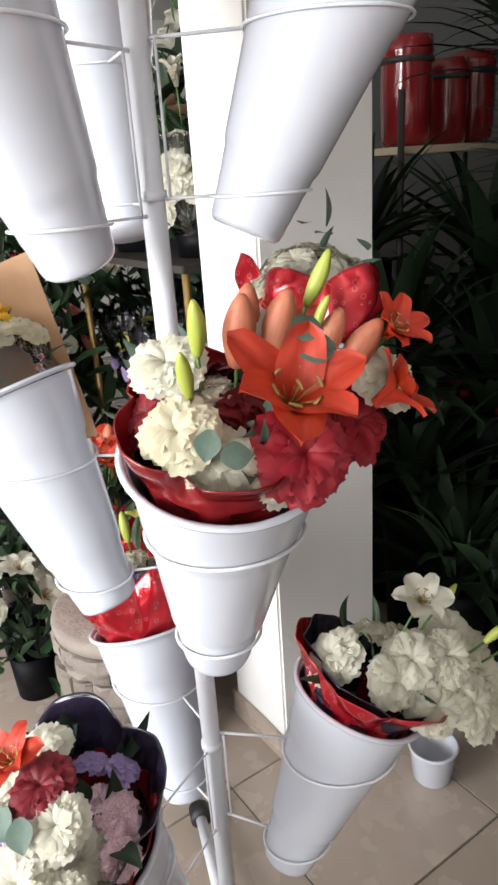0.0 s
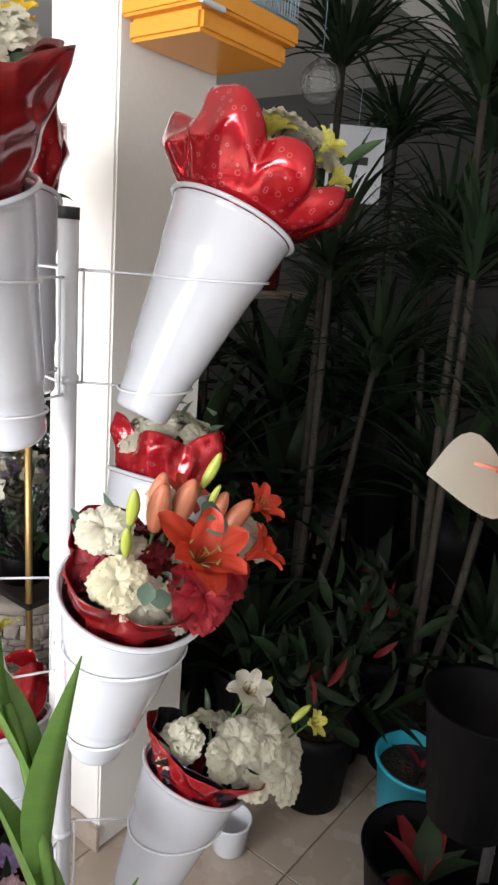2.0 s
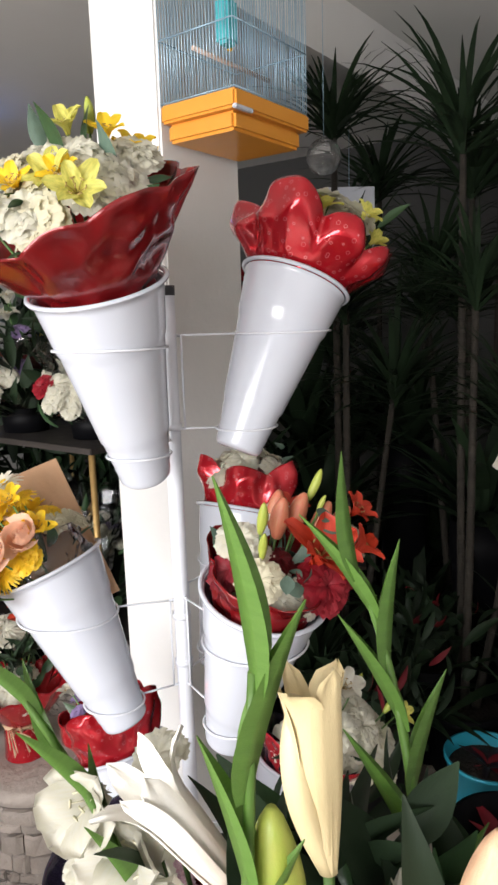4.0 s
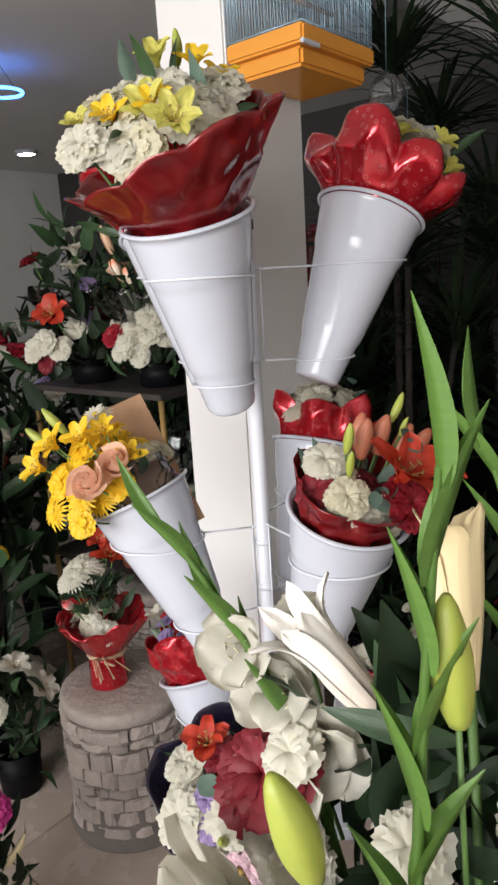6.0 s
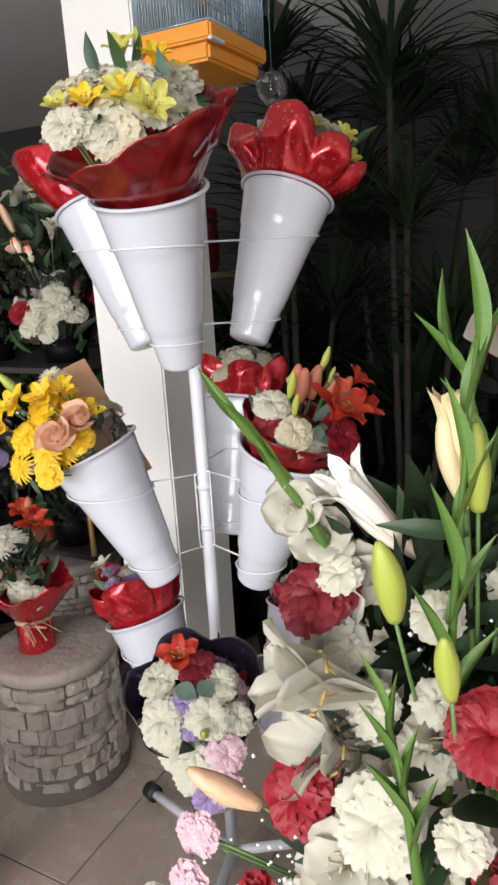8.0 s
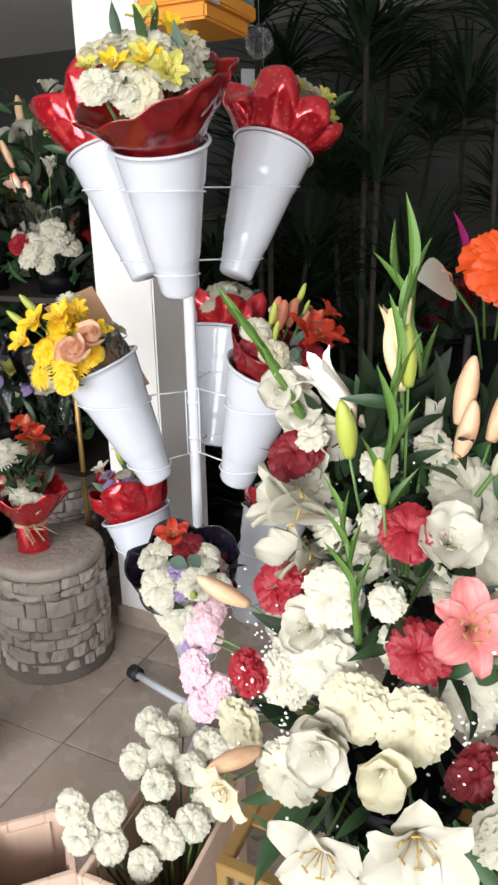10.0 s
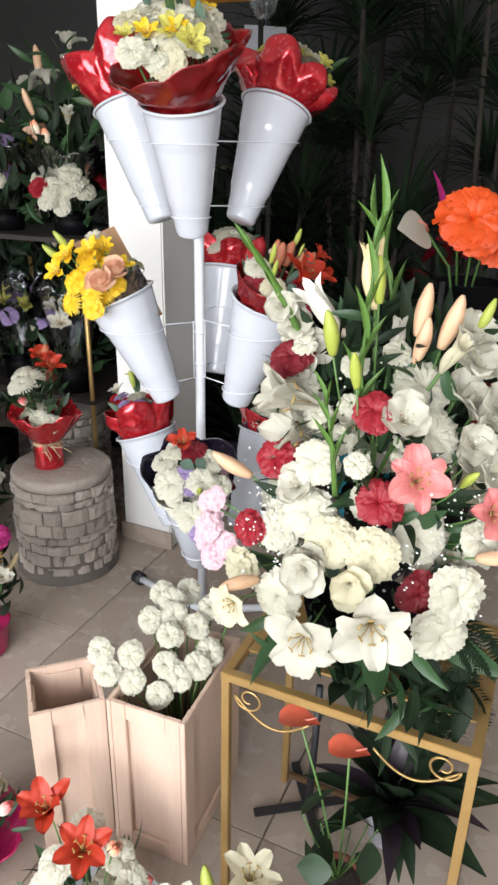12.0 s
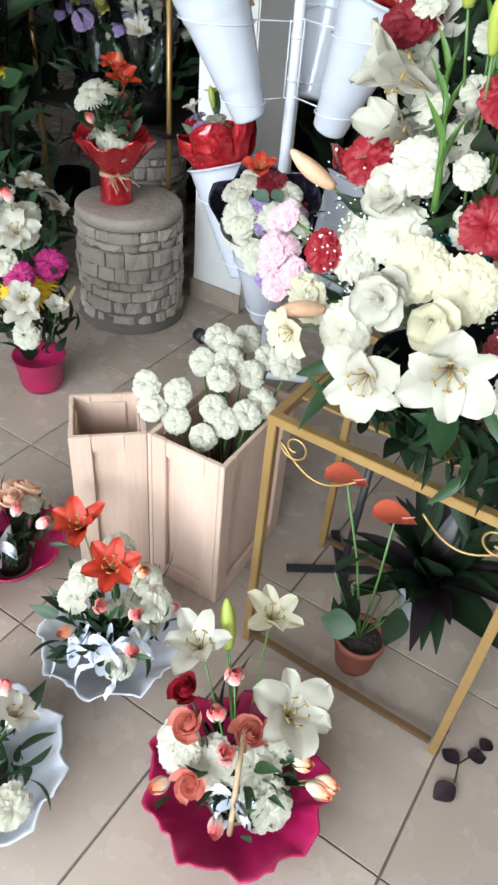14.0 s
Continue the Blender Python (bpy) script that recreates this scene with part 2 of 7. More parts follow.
M = {
    "plaster": material("white_painted_plaster", (0.76, 0.755, 0.74), 0.6, vary=0.05, scale=8, bump=0.08, bump_scale=60),
    # near-black base colour puts the gloom of the far side into the wall
    "shadewall": material("shaded_wall_paint", (0.05, 0.05, 0.048), 0.7, vary=0.15, scale=6, bump=0.1, bump_scale=50),
    "wall": material("grey_wall_paint", (0.6, 0.6, 0.58), 0.7, vary=0.1, scale=6, bump=0.1, bump_scale=50),
    "ceiling": material("ceiling_paint", (0.72, 0.71, 0.68), 0.8, vary=0.06, scale=5, bump=0.05),
    "tile": material("beige_floor_tile", (0.4, 0.335, 0.285), 0.27, vary=0.1, scale=9, bump=0.03, obj=0.1, second=(0.3, 0.24, 0.195)),
    "grout": material("dark_grout", (0.12, 0.1, 0.085), 0.9, scale=60, bump=0.3),
    "plastic": material("white_plastic", (0.52, 0.545, 0.605), 0.15, vary=0.03, scale=14, bump=0.02, bump_scale=25),
    "steel": material("white_powder_coated_steel", (0.66, 0.68, 0.73), 0.3, vary=0.05, scale=40, bump=0.05),
    "black": material("black_rubber", (0.02, 0.02, 0.022), 0.55, scale=40),
    "blackplastic": material("black_plastic", (0.004, 0.004, 0.005), 0.5, scale=20, spec=0.08),
    "gold": material("gold_painted_metal", (0.46, 0.31, 0.12), 0.4, metal=0.65, vary=0.15, scale=40, bump=0.1, second=(0.36, 0.22, 0.08)),
    "wood": material("pale_pine_wood", (0.64, 0.48, 0.385), 0.55, vary=0.1, scale=26, bump=0.15, stretch=(4, 4, 0.5), second=(0.48, 0.34, 0.26)),
    "stone": material("grey_brown_stone", (0.42, 0.365, 0.32), 0.85, vary=0.25, scale=28, bump=0.7, bump_scale=45, obj=0.22, second=(0.2, 0.17, 0.145)),
    "mortar": material("dark_mortar", (0.13, 0.11, 0.095), 0.95, vary=0.2, scale=40, bump=0.8),
    "orange_plastic": material("orange_plastic", (0.72, 0.3, 0.04), 0.32, vary=0.05, scale=12, bump=0.02),
    "terracotta": material("terracotta", (0.2, 0.055, 0.03), 0.7, vary=0.15, scale=30),
    "darkgold": material("tarnished_gold_metal", (0.2, 0.12, 0.06), 0.5, metal=0.5, vary=0.2, scale=40, bump=0.1),
    "coralwax": material("waxy_coral_spathe", (0.8, 0.16, 0.09), 0.25, vary=0.1, scale=20, bump=0.08),
    "soil": material("dark_soil", (0.03, 0.022, 0.016), 0.95, scale=60, bump=1.0),
    "teal": material("turquoise_plastic", (0.03, 0.38, 0.52), 0.35, vary=0.06, scale=10, bump=0.02),
    "magenta": material("magenta_foil", (0.42, 0.012, 0.095), 0.3, vary=0.2, scale=20, bump=0.35, bump_scale=18),
    "red_foil": material("red_patterned_foil", (0.68, 0.016, 0.03), 0.17, metal=0.6, vary=0.15, scale=16, bump=0.5, bump_scale=11, coat=1.0, translucent=0.2, hearts=62, crease=9),
    "dark_foil": material("dark_red_film", (0.34, 0.012, 0.016), 0.24, metal=0.25, vary=0.25, scale=14, bump=0.4, bump_scale=9, coat=0.9, translucent=0.3, crease=8),
    "pink_film": material("pink_film", (0.7, 0.22, 0.3), 0.25, vary=0.15, scale=14, bump=0.3, bump_scale=9, translucent=0.3),
    "navy": material("navy_film", (0.018, 0.014, 0.03), 0.2, vary=0.2, scale=14, bump=0.4, bump_scale=9, coat=0.5),
    "kraft": material("brown_kraft_paper", (0.42, 0.25, 0.14), 0.8, vary=0.08, scale=50, bump=0.1),
    "white_paper": material("white_wrapping_tissue", (0.74, 0.76, 0.82), 0.5, vary=0.05, scale=20, bump=0.3, bump_scale=20, translucent=0.3),
    "ribbon": material("pale_satin_ribbon", (0.7, 0.74, 0.85), 0.3, vary=0.05, scale=20, bump=0.05),
    "raffia": material("raffia", (0.5, 0.36, 0.22), 0.8, vary=0.2, scale=60, stretch=(1, 1, 6)),
    "white": material("white_petal", (0.76, 0.75, 0.67), 0.75, vary=0.04, scale=26, bump=0.06, translucent=0.48, island=0.04, second=(0.7, 0.675, 0.53)),
    "cream": material("cream_petal", (0.7, 0.66, 0.49), 0.7, vary=0.04, scale=50, bump=0.06, translucent=0.4, island=0.05),
    "lilywhite": material("white_lily_petal", (0.58, 0.57, 0.515), 0.5, vary=0.03, scale=30, bump=0.06, translucent=0.38, stretch=(1, 8, 1), second=(0.57, 0.54, 0.42)),
    "darkred": material("crimson_petal", (0.2, 0.005, 0.014), 0.6, vary=0.2, scale=40, bump=0.1, translucent=0.15, island=0.3),
    "red": material("red_petal", (0.31, 0.006, 0.018), 0.55, vary=0.15, scale=40, bump=0.1, translucent=0.18, island=0.085),
    "orange": material("orange_red_petal", (0.52, 0.04, 0.014), 0.5, vary=0.15, scale=26, bump=0.12, translucent=0.2, stretch=(1, 6, 1)),
    "scarlet": material("bright_orange_petal", (0.85, 0.1, 0.01), 0.5, vary=0.12, scale=30, bump=0.1, translucent=0.2, island=0.08),
    "coral": material("coral_bud", (0.44, 0.1, 0.06), 0.5, vary=0.15, scale=26, bump=0.1, stretch=(6, 6, 1), second=(0.42, 0.2, 0.1)),
    "peach": material("peach_rose_petal", (0.93, 0.63, 0.46), 0.5, vary=0.06, scale=24, bump=0.05, translucent=0.4, island=0.1),
    "salmon": material("salmon_petal", (0.84, 0.31, 0.24), 0.5, vary=0.1, scale=24, bump=0.05, translucent=0.25, island=0.12),
    "pink": material("pink_lily_petal", (0.74, 0.28, 0.26), 0.5, vary=0.12, scale=24, bump=0.1, translucent=0.25, stretch=(1, 6, 1), second=(0.62, 0.15, 0.16)),
    "pinkmix": material("variegated_pink_petal", (0.8, 0.68, 0.68), 0.55, vary=0.2, scale=90, bump=0.1, translucent=0.25, second=(0.5, 0.18, 0.3)),
    "purple": material("lilac_petal", (0.36, 0.26, 0.5), 0.6, vary=0.2, scale=50, bump=0.1, translucent=0.2, island=0.085),
    "fuchsia": material("fuchsia_petal", (0.5, 0.02, 0.2), 0.6, vary=0.2, scale=50, bump=0.1, translucent=0.2, island=0.08),
    "yellow": material("yellow_petal", (0.95, 0.66, 0.03), 0.5, vary=0.06, scale=40, bump=0.05, translucent=0.42, island=0.15),
    "yellowgreen": material("yellow_green_petal", (0.86, 0.78, 0.2), 0.5, vary=0.12, scale=30, bump=0.05, translucent=0.42, stretch=(1, 5, 1), second=(0.42, 0.45, 0.08)),
    "budgreen": material("green_bud", (0.33, 0.35, 0.06), 0.45, vary=0.15, scale=24, bump=0.1, stretch=(6, 6, 1), second=(0.26, 0.34, 0.05)),
    "budcream": material("cream_bud", (0.66, 0.54, 0.31), 0.45, vary=0.1, scale=24, bump=0.12, stretch=(8, 8, 1), second=(0.6, 0.5, 0.28)),
    "budpeach": material("peach_bud", (0.68, 0.44, 0.28), 0.5, vary=0.15, scale=24, bump=0.1, stretch=(8, 8, 1), second=(0.5, 0.3, 0.18)),
    "leaf": material("green_leaf", (0.04, 0.09, 0.035), 0.4, vary=0.2, scale=20, bump=0.12, translucent=0.15, obj=0.2, stretch=(1, 5, 1)),
    "glad": material("light_green_sheath", (0.11, 0.22, 0.042), 0.36, vary=0.18, scale=30, bump=0.15, translucent=0.25, obj=0.15, stretch=(8, 1, 1), second=(0.08, 0.17, 0.03)),
    "euca": material("eucalyptus_leaf", (0.1, 0.16, 0.12), 0.55, vary=0.15, scale=20, bump=0.08, translucent=0.1, obj=0.2),
    # green taken far down: carries the shade of the unlit plants
    "darkleaf": material("shaded_dark_green_leaf", (0.017, 0.034, 0.015), 0.58, spec=0.25, vary=0.2, scale=16, bump=0.1, translucent=0.1, island=0.3, stretch=(1, 4, 1)),
    "darkplum": material("dark_plum_leaf", (0.02, 0.012, 0.018), 0.4, vary=0.2, scale=20, bump=0.1),
    "stem": material("green_stem", (0.1, 0.2, 0.05), 0.5, vary=0.15, scale=30),
    # bark darkened to hold the shade among the canes
    "trunk": material("shaded_cane_bark", (0.035, 0.028, 0.02), 0.85, vary=0.3, scale=30, bump=0.6, stretch=(1, 1, 5)),
    "stamen": material("ochre_anther", (0.4, 0.27, 0.08), 0.7, vary=0.2, scale=60),
    "gyp": material("gypsophila", (0.82, 0.83, 0.8), 0.7, vary=0.05, scale=60, bump=0),
    "glass": clear_film("glass_globe", (0.96, 0.97, 0.98), 0.02),
    "film": clear_film("clear_film", (0.96, 0.965, 0.97), 0.0),
    "redlacquer": material("dark_red_glaze", (0.25, 0.012, 0.015), 0.12, vary=0.2, scale=14, coat=0.6),
    "card": material("cream_card", (0.66, 0.56, 0.4), 0.8, vary=0.08, scale=20),
    "wire": material("pale_blue_wire", (0.34, 0.5, 0.62), 0.35, metal=0.4, scale=30, bump=0),
    "cyan": material("turquoise_toy", (0.05, 0.45, 0.5), 0.4, scale=20),
    "lamp": material("lamp_glow", (1.0, 0.98, 0.95), 0.5, emit=12, bump=0),
    "blueglow": material("blue_lamp_glow", (0.05, 0.25, 1.0), 0.5, emit=9, bump=0),
    "greenglow": material("green_lamp_glow", (0.02, 0.8, 0.3), 0.5, emit=1.5, bump=0),
    "darkfurn": material("dark_furniture", (0.035, 0.028, 0.024), 0.6, vary=0.2, scale=20),
}



def two_tone(name, low, high, start=0.45, end=0.85):
    """A petal colour that changes from the foot of a bud to its tip."""
    m = material(name, low, 0.5, vary=0.05, scale=30, bump=0.05)
    nt = m.node_tree
    co = nt.nodes.new("ShaderNodeTexCoord")
    sx = nt.nodes.new("ShaderNodeSeparateXYZ")
    nt.links.new(co.outputs["Generated"], sx.inputs[0])
    mr = nt.nodes.new("ShaderNodeMapRange")
    mr.inputs[1].default_value, mr.inputs[2].default_value = start, end
    nt.links.new(sx.outputs[2], mr.inputs[0])
    mx = nt.nodes.new("ShaderNodeMix")
    mx.data_type = "RGBA"
    mx.inputs[6].default_value, mx.inputs[7].default_value = (*low, 1), (*high, 1)
    nt.links.new(mr.outputs[0], mx.inputs[0])
    nt.links.new(mx.outputs[2], nt.nodes["Principled BSDF"].inputs["Base Color"])
    return m


M["rosetip"] = two_tone("white_rose_with_pink_tip", (0.86, 0.78, 0.68), (0.85, 0.2, 0.2))
M["blush"] = two_tone("blush_white_lily", (0.66, 0.52, 0.4), (0.74, 0.72, 0.66), 0.1, 0.75)
M["peachtip"] = two_tone("cream_rose_with_peach_tip", (0.86, 0.72, 0.56), (0.85, 0.32, 0.18))

# ---- mesh tools ----


def make_mesh(name, verts, faces, smooth=True):
    me = bpy.data.meshes.new(name)
    me.from_pydata([tuple(v) for v in verts], [], faces)
    me.update()
    if smooth:
        me.polygons.foreach_set("use_smooth", [True] * len(me.polygons))
    return me


def use(name, me, mat, parent=None, m=None, label=""):
    """One object on a mesh, under a thing, at pose m in the world (or in the parent's own space)."""
    if mat is not None and not me.materials:
        me.materials.append(mat)
    ob = new(name, me)
    if parent is not None:
        ob.parent = parent
    if m is not None:
        ob.matrix_basis = m
    if mat is not None and me.materials[0] != mat:
        ob.material_slots[0].link = "OBJECT"
        ob.material_slots[0].material = mat
    return tagged(ob, label)


def part(name, bm, mat, parent, label="", m=None, smooth=False):
    me = bpy.data.meshes.new(name)
    bm.to_mesh(me)
    bm.free()
    if smooth:
        me.polygons.foreach_set("use_smooth", [True] * len(me.polygons))
    return use(name, me, mat, parent, m, label)


def thing(name, at, label, category, group="", kind=""):
    ob = new(name)
    ob.location = at
    ob.empty_display_size = 0.05
    return tagged(ob, label, category, group, kind)


def box(bm, lo, hi, bevel=0.0, m=None):
    b2 = bmesh.new()
    bmesh.ops.create_cube(b2, size=1)
    c = [(a + b) / 2 for a, b in zip(lo, hi)]
    d = [b - a for a, b in zip(lo, hi)]
    for v in b2.verts:
        v.co = Vector([v.co[i] * d[i] + c[i] for i in range(3)])
    if bevel:
        bmesh.ops.bevel(b2, geom=b2.edges[:], offset=bevel, segments=2, affect="EDGES")
    if m is not None:
        b2.transform(m)
    me = bpy.data.meshes.new("t")
    b2.to_mesh(me)
    b2.free()
    bm.from_mesh(me)
    bpy.data.meshes.remove(me)
    return bm


def boxm(lo, hi, bevel=0.0, m=None):
    return box(bmesh.new(), lo, hi, bevel, m)


def lathe(profile, n=32, close=False):
    """Verts and faces of a turned shape from (radius, height) pairs."""
    v = [(r * math.cos(2 * math.pi * i / n), r * math.sin(2 * math.pi * i / n), z) for r, z in profile for i in range(n)]
    f = [(j * n + i, j * n + (i + 1) % n, (j + 1) * n + (i + 1) % n, (j + 1) * n + i) for j in range(len(profile) - 1) for i in range(n)]
    if close:
        f.append(tuple(range(n))[::-1])
        f.append(tuple(range((len(profile) - 1) * n, len(profile) * n)))
    return v, f


def tube(points, r, n=8, taper=None, closed=False):
    """Verts and faces of a round bar along points."""
    pts = [Vector(p) for p in points]
    k = len(pts)
    v, f = [], []
    up = Vector((0.31, 0.17, 0.93)).normalized()
    for i, p in enumerate(pts):
        a, b = (pts[i - 1], pts[(i + 1) % k]) if closed else (pts[max(0, i - 1)], pts[min(k - 1, i + 1)])
        d = (b - a).normalized()
        s = d.cross(up)
        if s.length < 0.05:
            s = d.cross(Vector((1, 0, 0)))
        s.normalize()
        w = s.cross(d)
        rr = r * (1 + (taper - 1) * i / (k - 1)) if taper is not None else r
        v += [p + (s * math.cos(2 * math.pi * j / n) + w * math.sin(2 * math.pi * j / n)) * rr for j in range(n)]
    for i in range(k if closed else k - 1):
        q = (i + 1) % k
        f += [(i * n + j, i * n + (j + 1) % n, q * n + (j + 1) % n, q * n + j) for j in range(n)]
    if not closed:
        f += [tuple(range(n))[::-1], tuple(range((k - 1) * n, k * n))]
    return v, f


def bar(name, points, r, mat, parent, n=8, taper=None, closed=False, label=""):
    return use(name, make_mesh(name, *tube(points, r, n, taper, closed)), mat, parent, None, label)


def facing(at, axis, spin=0.0, size=1.0):
    """A pose whose z points along axis."""
    a = Vector(axis).normalized()
    q = Matrix.Identity(4) if a.z > 0.9999 else a.to_track_quat("Z", "Y").to_matrix().to_4x4()
    return Matrix.Translation(at) @ q @ Matrix.Rotation(spin, 4, "Z") @ Matrix.Scale(size, 4)


# ---- flowers: meshes of unit size, built once and shared ----


def carnation_mesh(seed, petals=44, frill=0.15, flat=0.62):
    """A double carnation: broad fan petals with waved, notched edges, upright in the middle and spreading at the rim."""
    rnd = random.Random(seed)
    v, f = [(0, 0, 0.02)], []
    rows, cols = 5, 11
    for p in range(petals):
        q = (p + 0.5) / petals
        az = p * 2.399963 + rnd.uniform(-0.3, 0.3)
        el = radians(-14 + 96 * q ** 1.05 + rnd.uniform(-10, 10))
        ln = (1.08 - 0.42 * q) * rnd.uniform(0.82, 1.1)
        wd = (0.62 - 0.2 * q) * rnd.uniform(0.8, 1.15)
        base = len(v)
        ph, wave = rnd.uniform(0, 6), rnd.uniform(0.07, 0.13)
        skew = rnd.uniform(-0.12, 0.12)
        for i in range(rows):
            u = i / (rows - 1)
            for j in range(cols):
                t = j / (cols - 1) * 2 - 1
                w = wd * (0.1 + 0.9 * u ** 0.75) * (t + skew * u)
                r = ln * (0.1 + 0.9 * u) * (1 - 0.2 * t * t * u)
                up = wave * u * u * math.sin(t * 5.5 + ph) + 0.4 * wave * u ** 3 * math.sin(t * 13 + 2 * ph)
                if i == rows - 1:
                    r += frill * (0.35 if j % 2 else -0.35) * rnd.uniform(0.2, 1.1)
                    up += 0.5 * frill * rnd.uniform(-1, 1)
                bend = el - 0.5 * u * u * (0.3 + q)
                x = r * math.cos(bend) - up * math.sin(bend)
                z = r * math.sin(bend) + up * math.cos(bend)
                v.append((x * math.cos(az) - w * math.sin(az), x * math.sin(az) + w * math.cos(az), z * flat))
        f += [(base + i * cols + j, base + i * cols + j + 1, base + (i + 1) * cols + j + 1, base + (i + 1) * cols + j)
              for i in range(rows - 1) for j in range(cols - 1)]
        f += [(0, base + j + 1, base + j) for j in range(cols - 1)]
    return make_mesh("carnation", v, f)


def ray_flower_mesh(seed, rings=3, count=20, width=0.07):
    """A many-rayed daisy or chrysanthemum."""
    rnd = random.Random(seed)
    v, f = [], []
    for k in range(rings):
        for p in range(count):
            az = 2 * math.pi * (p + 0.5 * k) / count + rnd.uniform(-0.08, 0.08)
            el = radians(8 + 60 * k / max(1, rings - 0.5) + rnd.uniform(-6, 6))
            ln = 1.0 - 0.22 * k
            base = len(v)
            for i in range(4):
                s = i / 3
                r = ln * (0.1 + 0.9 * s)
                wd = width * (0.4, 1, 1.1, 0.35)[i]
                e = el - 0.35 * s * s
                for t in (-1, 0, 1):
                    w, h = wd * t, -0.03 * abs(t)
                    x, z = r * math.cos(e), r * math.sin(e) + h
                    v.append((x * math.cos(az) - w * math.sin(az), x * math.sin(az) + w * math.cos(az), z * 0.8))
            f += [(base + i * 3 + j, base + i * 3 + j + 1, base + i * 3 + j + 4, base + i * 3 + j + 3) for i in range(3) for j in range(2)]
    return make_mesh("daisy", v, f)


def rose_mesh(seed, petals=20, shut=0.0):
    """A rose of overlapping cupped petals, the inner ones rolled tight; shut draws all of them together into a bud."""
    rnd = random.Random(seed)
    v, f = [], []
    rows, cols = 7, 9
    for p in range(petals):
        q = p / (petals - 1)
        az = p * 2.399963 + rnd.uniform(-0.2, 0.2)
        rad = (0.1 + 0.86 * q) * (1 - 0.45 * shut)
        hi = 1.0 - 0.3 * q * (1 - shut)
        span = 2.9 - 1.5 * q
        base = len(v)
        for i in range(rows):
            u = i / (rows - 1)
            for j in range(cols):
                t = j / (cols - 1) * 2 - 1
                a = az + span / 2 * t
                belly = 0.25 + 0.75 * math.sin(min(1.0, u * 1.25) * math.pi / 2)
                roll = 1 - (0.35 - 0.3 * q + 0.45 * shut) * u * u + 0.45 * (1 - shut) * q * max(0.0, u - 0.7)
                r = rad * belly * roll * (1 + 0.14 * t * (1 - shut) + 0.05 * rnd.uniform(-1, 1) * u)
                v.append((r * math.cos(a), r * math.sin(a), hi * u * (1 - 0.1 * t * t * u) - 0.12 * q * (1 - shut) * max(0.0, u - 0.75)))
        f += [(base + i * cols + j, base + i * cols + j + 1, base + (i + 1) * cols + j + 1, base + (i + 1) * cols + j) for i in range(rows - 1) for j in range(cols - 1)]
    return make_mesh("rose", v, f)


def petal_mesh(name, width=0.3, curl=0.9, lift=35, ripple=0.04, point=1.0, seed=0):
    """One broad lily petal along +x, opening from the throat at the origin."""
    rnd = random.Random(seed)
    rows, cols = 13, 9
    v = []
    x, z, el = 0.0, 0.0, radians(lift + 35)
    for i in range(rows):
        s = i / (rows - 1)
        # narrow at the throat, widest past the middle, with a rounded tip
        wd = width * (0.3 + 0.7 * min(1.0, s / 0.5) ** 1.2) * math.sqrt(max(0.0, 1 - max(0.0, (s - 0.5) / 0.5) ** (1.95 * point))) + 0.004
        for j in range(cols):
            t = j / (cols - 1) * 2 - 1
            dz = 0.3 * wd * t * t * (1 - 0.5 * s) + ripple * math.sin(s * 11 + 3 * t + seed) * t * t * s - 0.03 * math.exp(-(t * 4) ** 2)
            v.append((x - dz * math.sin(el), wd * t, z + dz * math.cos(el)))
        el -= radians(35 / rows) * 2.2 * (1 if s < 0.45 else 0.3) + curl * s * s / rows * 2.2
        x += math.cos(el) / (rows - 1)
        z += math.sin(el) / (rows - 1)
    f = [(i * cols + j, i * cols + j + 1, (i + 1) * cols + j + 1, (i + 1) * cols + j) for i in range(rows - 1) for j in range(cols - 1)]
    return make_mesh(name, v, f)


def trumpet_petal(seed):
    """A petal of a half-open lily: part of a closed tube whose tip bends outwards."""
    rows, cols = 14, 7
    v = []
    for i in range(rows):
        s = i / (rows - 1)
        tip = max(0.0, s - 0.6) / 0.4
        rad = 0.04 + 0.085 * math.sin(math.pi * min(0.5, 0.62 * s)) + (0.07 + 0.09 * (seed % 2)) * tip ** 2.5
        half = 0.72 * max(0.0, 1 - tip ** 1.8) ** 0.7 + 0.02
        for j in range(cols):
            t = j / (cols - 1) * 2 - 1
            a = half * t
            rr = rad * (1 + 0.06 * (seed % 2)) - 0.01 * math.exp(-(t * 4) ** 2)
            v.append((rr * math.cos(a), rr * math.sin(a), s - 0.07 * (0.5 + seed % 2) * tip ** 3 + 0.012 * tip * math.sin(5 * t + seed)))
    return make_mesh("petal", v, [(i * cols + j, i * cols + j + 1, (i + 1) * cols + j + 1, (i + 1) * cols + j) for i in range(rows - 1) for j in range(cols - 1)])


def stamens_mesh():
    v, f = [], []
    for k in range(7):
        a = 2 * math.pi * k / 6
        out = 0.22 if k < 6 else 0.02
        pts = [(out * s * s * math.cos(a), out * s * s * math.sin(a), 0.46 * s) for s in (0, 0.35, 0.7, 1.0)]
        for vv, ff in (tube(pts, 0.009, 5), tube([(pts[-1][0] - 0.06 * math.sin(a), pts[-1][1] + 0.06 * math.cos(a), 0.47),
                                                   (pts[-1][0] + 0.06 * math.sin(a), pts[-1][1] - 0.06 * math.cos(a), 0.47)], 0.016, 5)):
            o = len(v)
            v += [tuple(p) for p in vv]
            f += [tuple(i + o for i in g) for g in ff]
    return make_mesh("stamens", v, f)


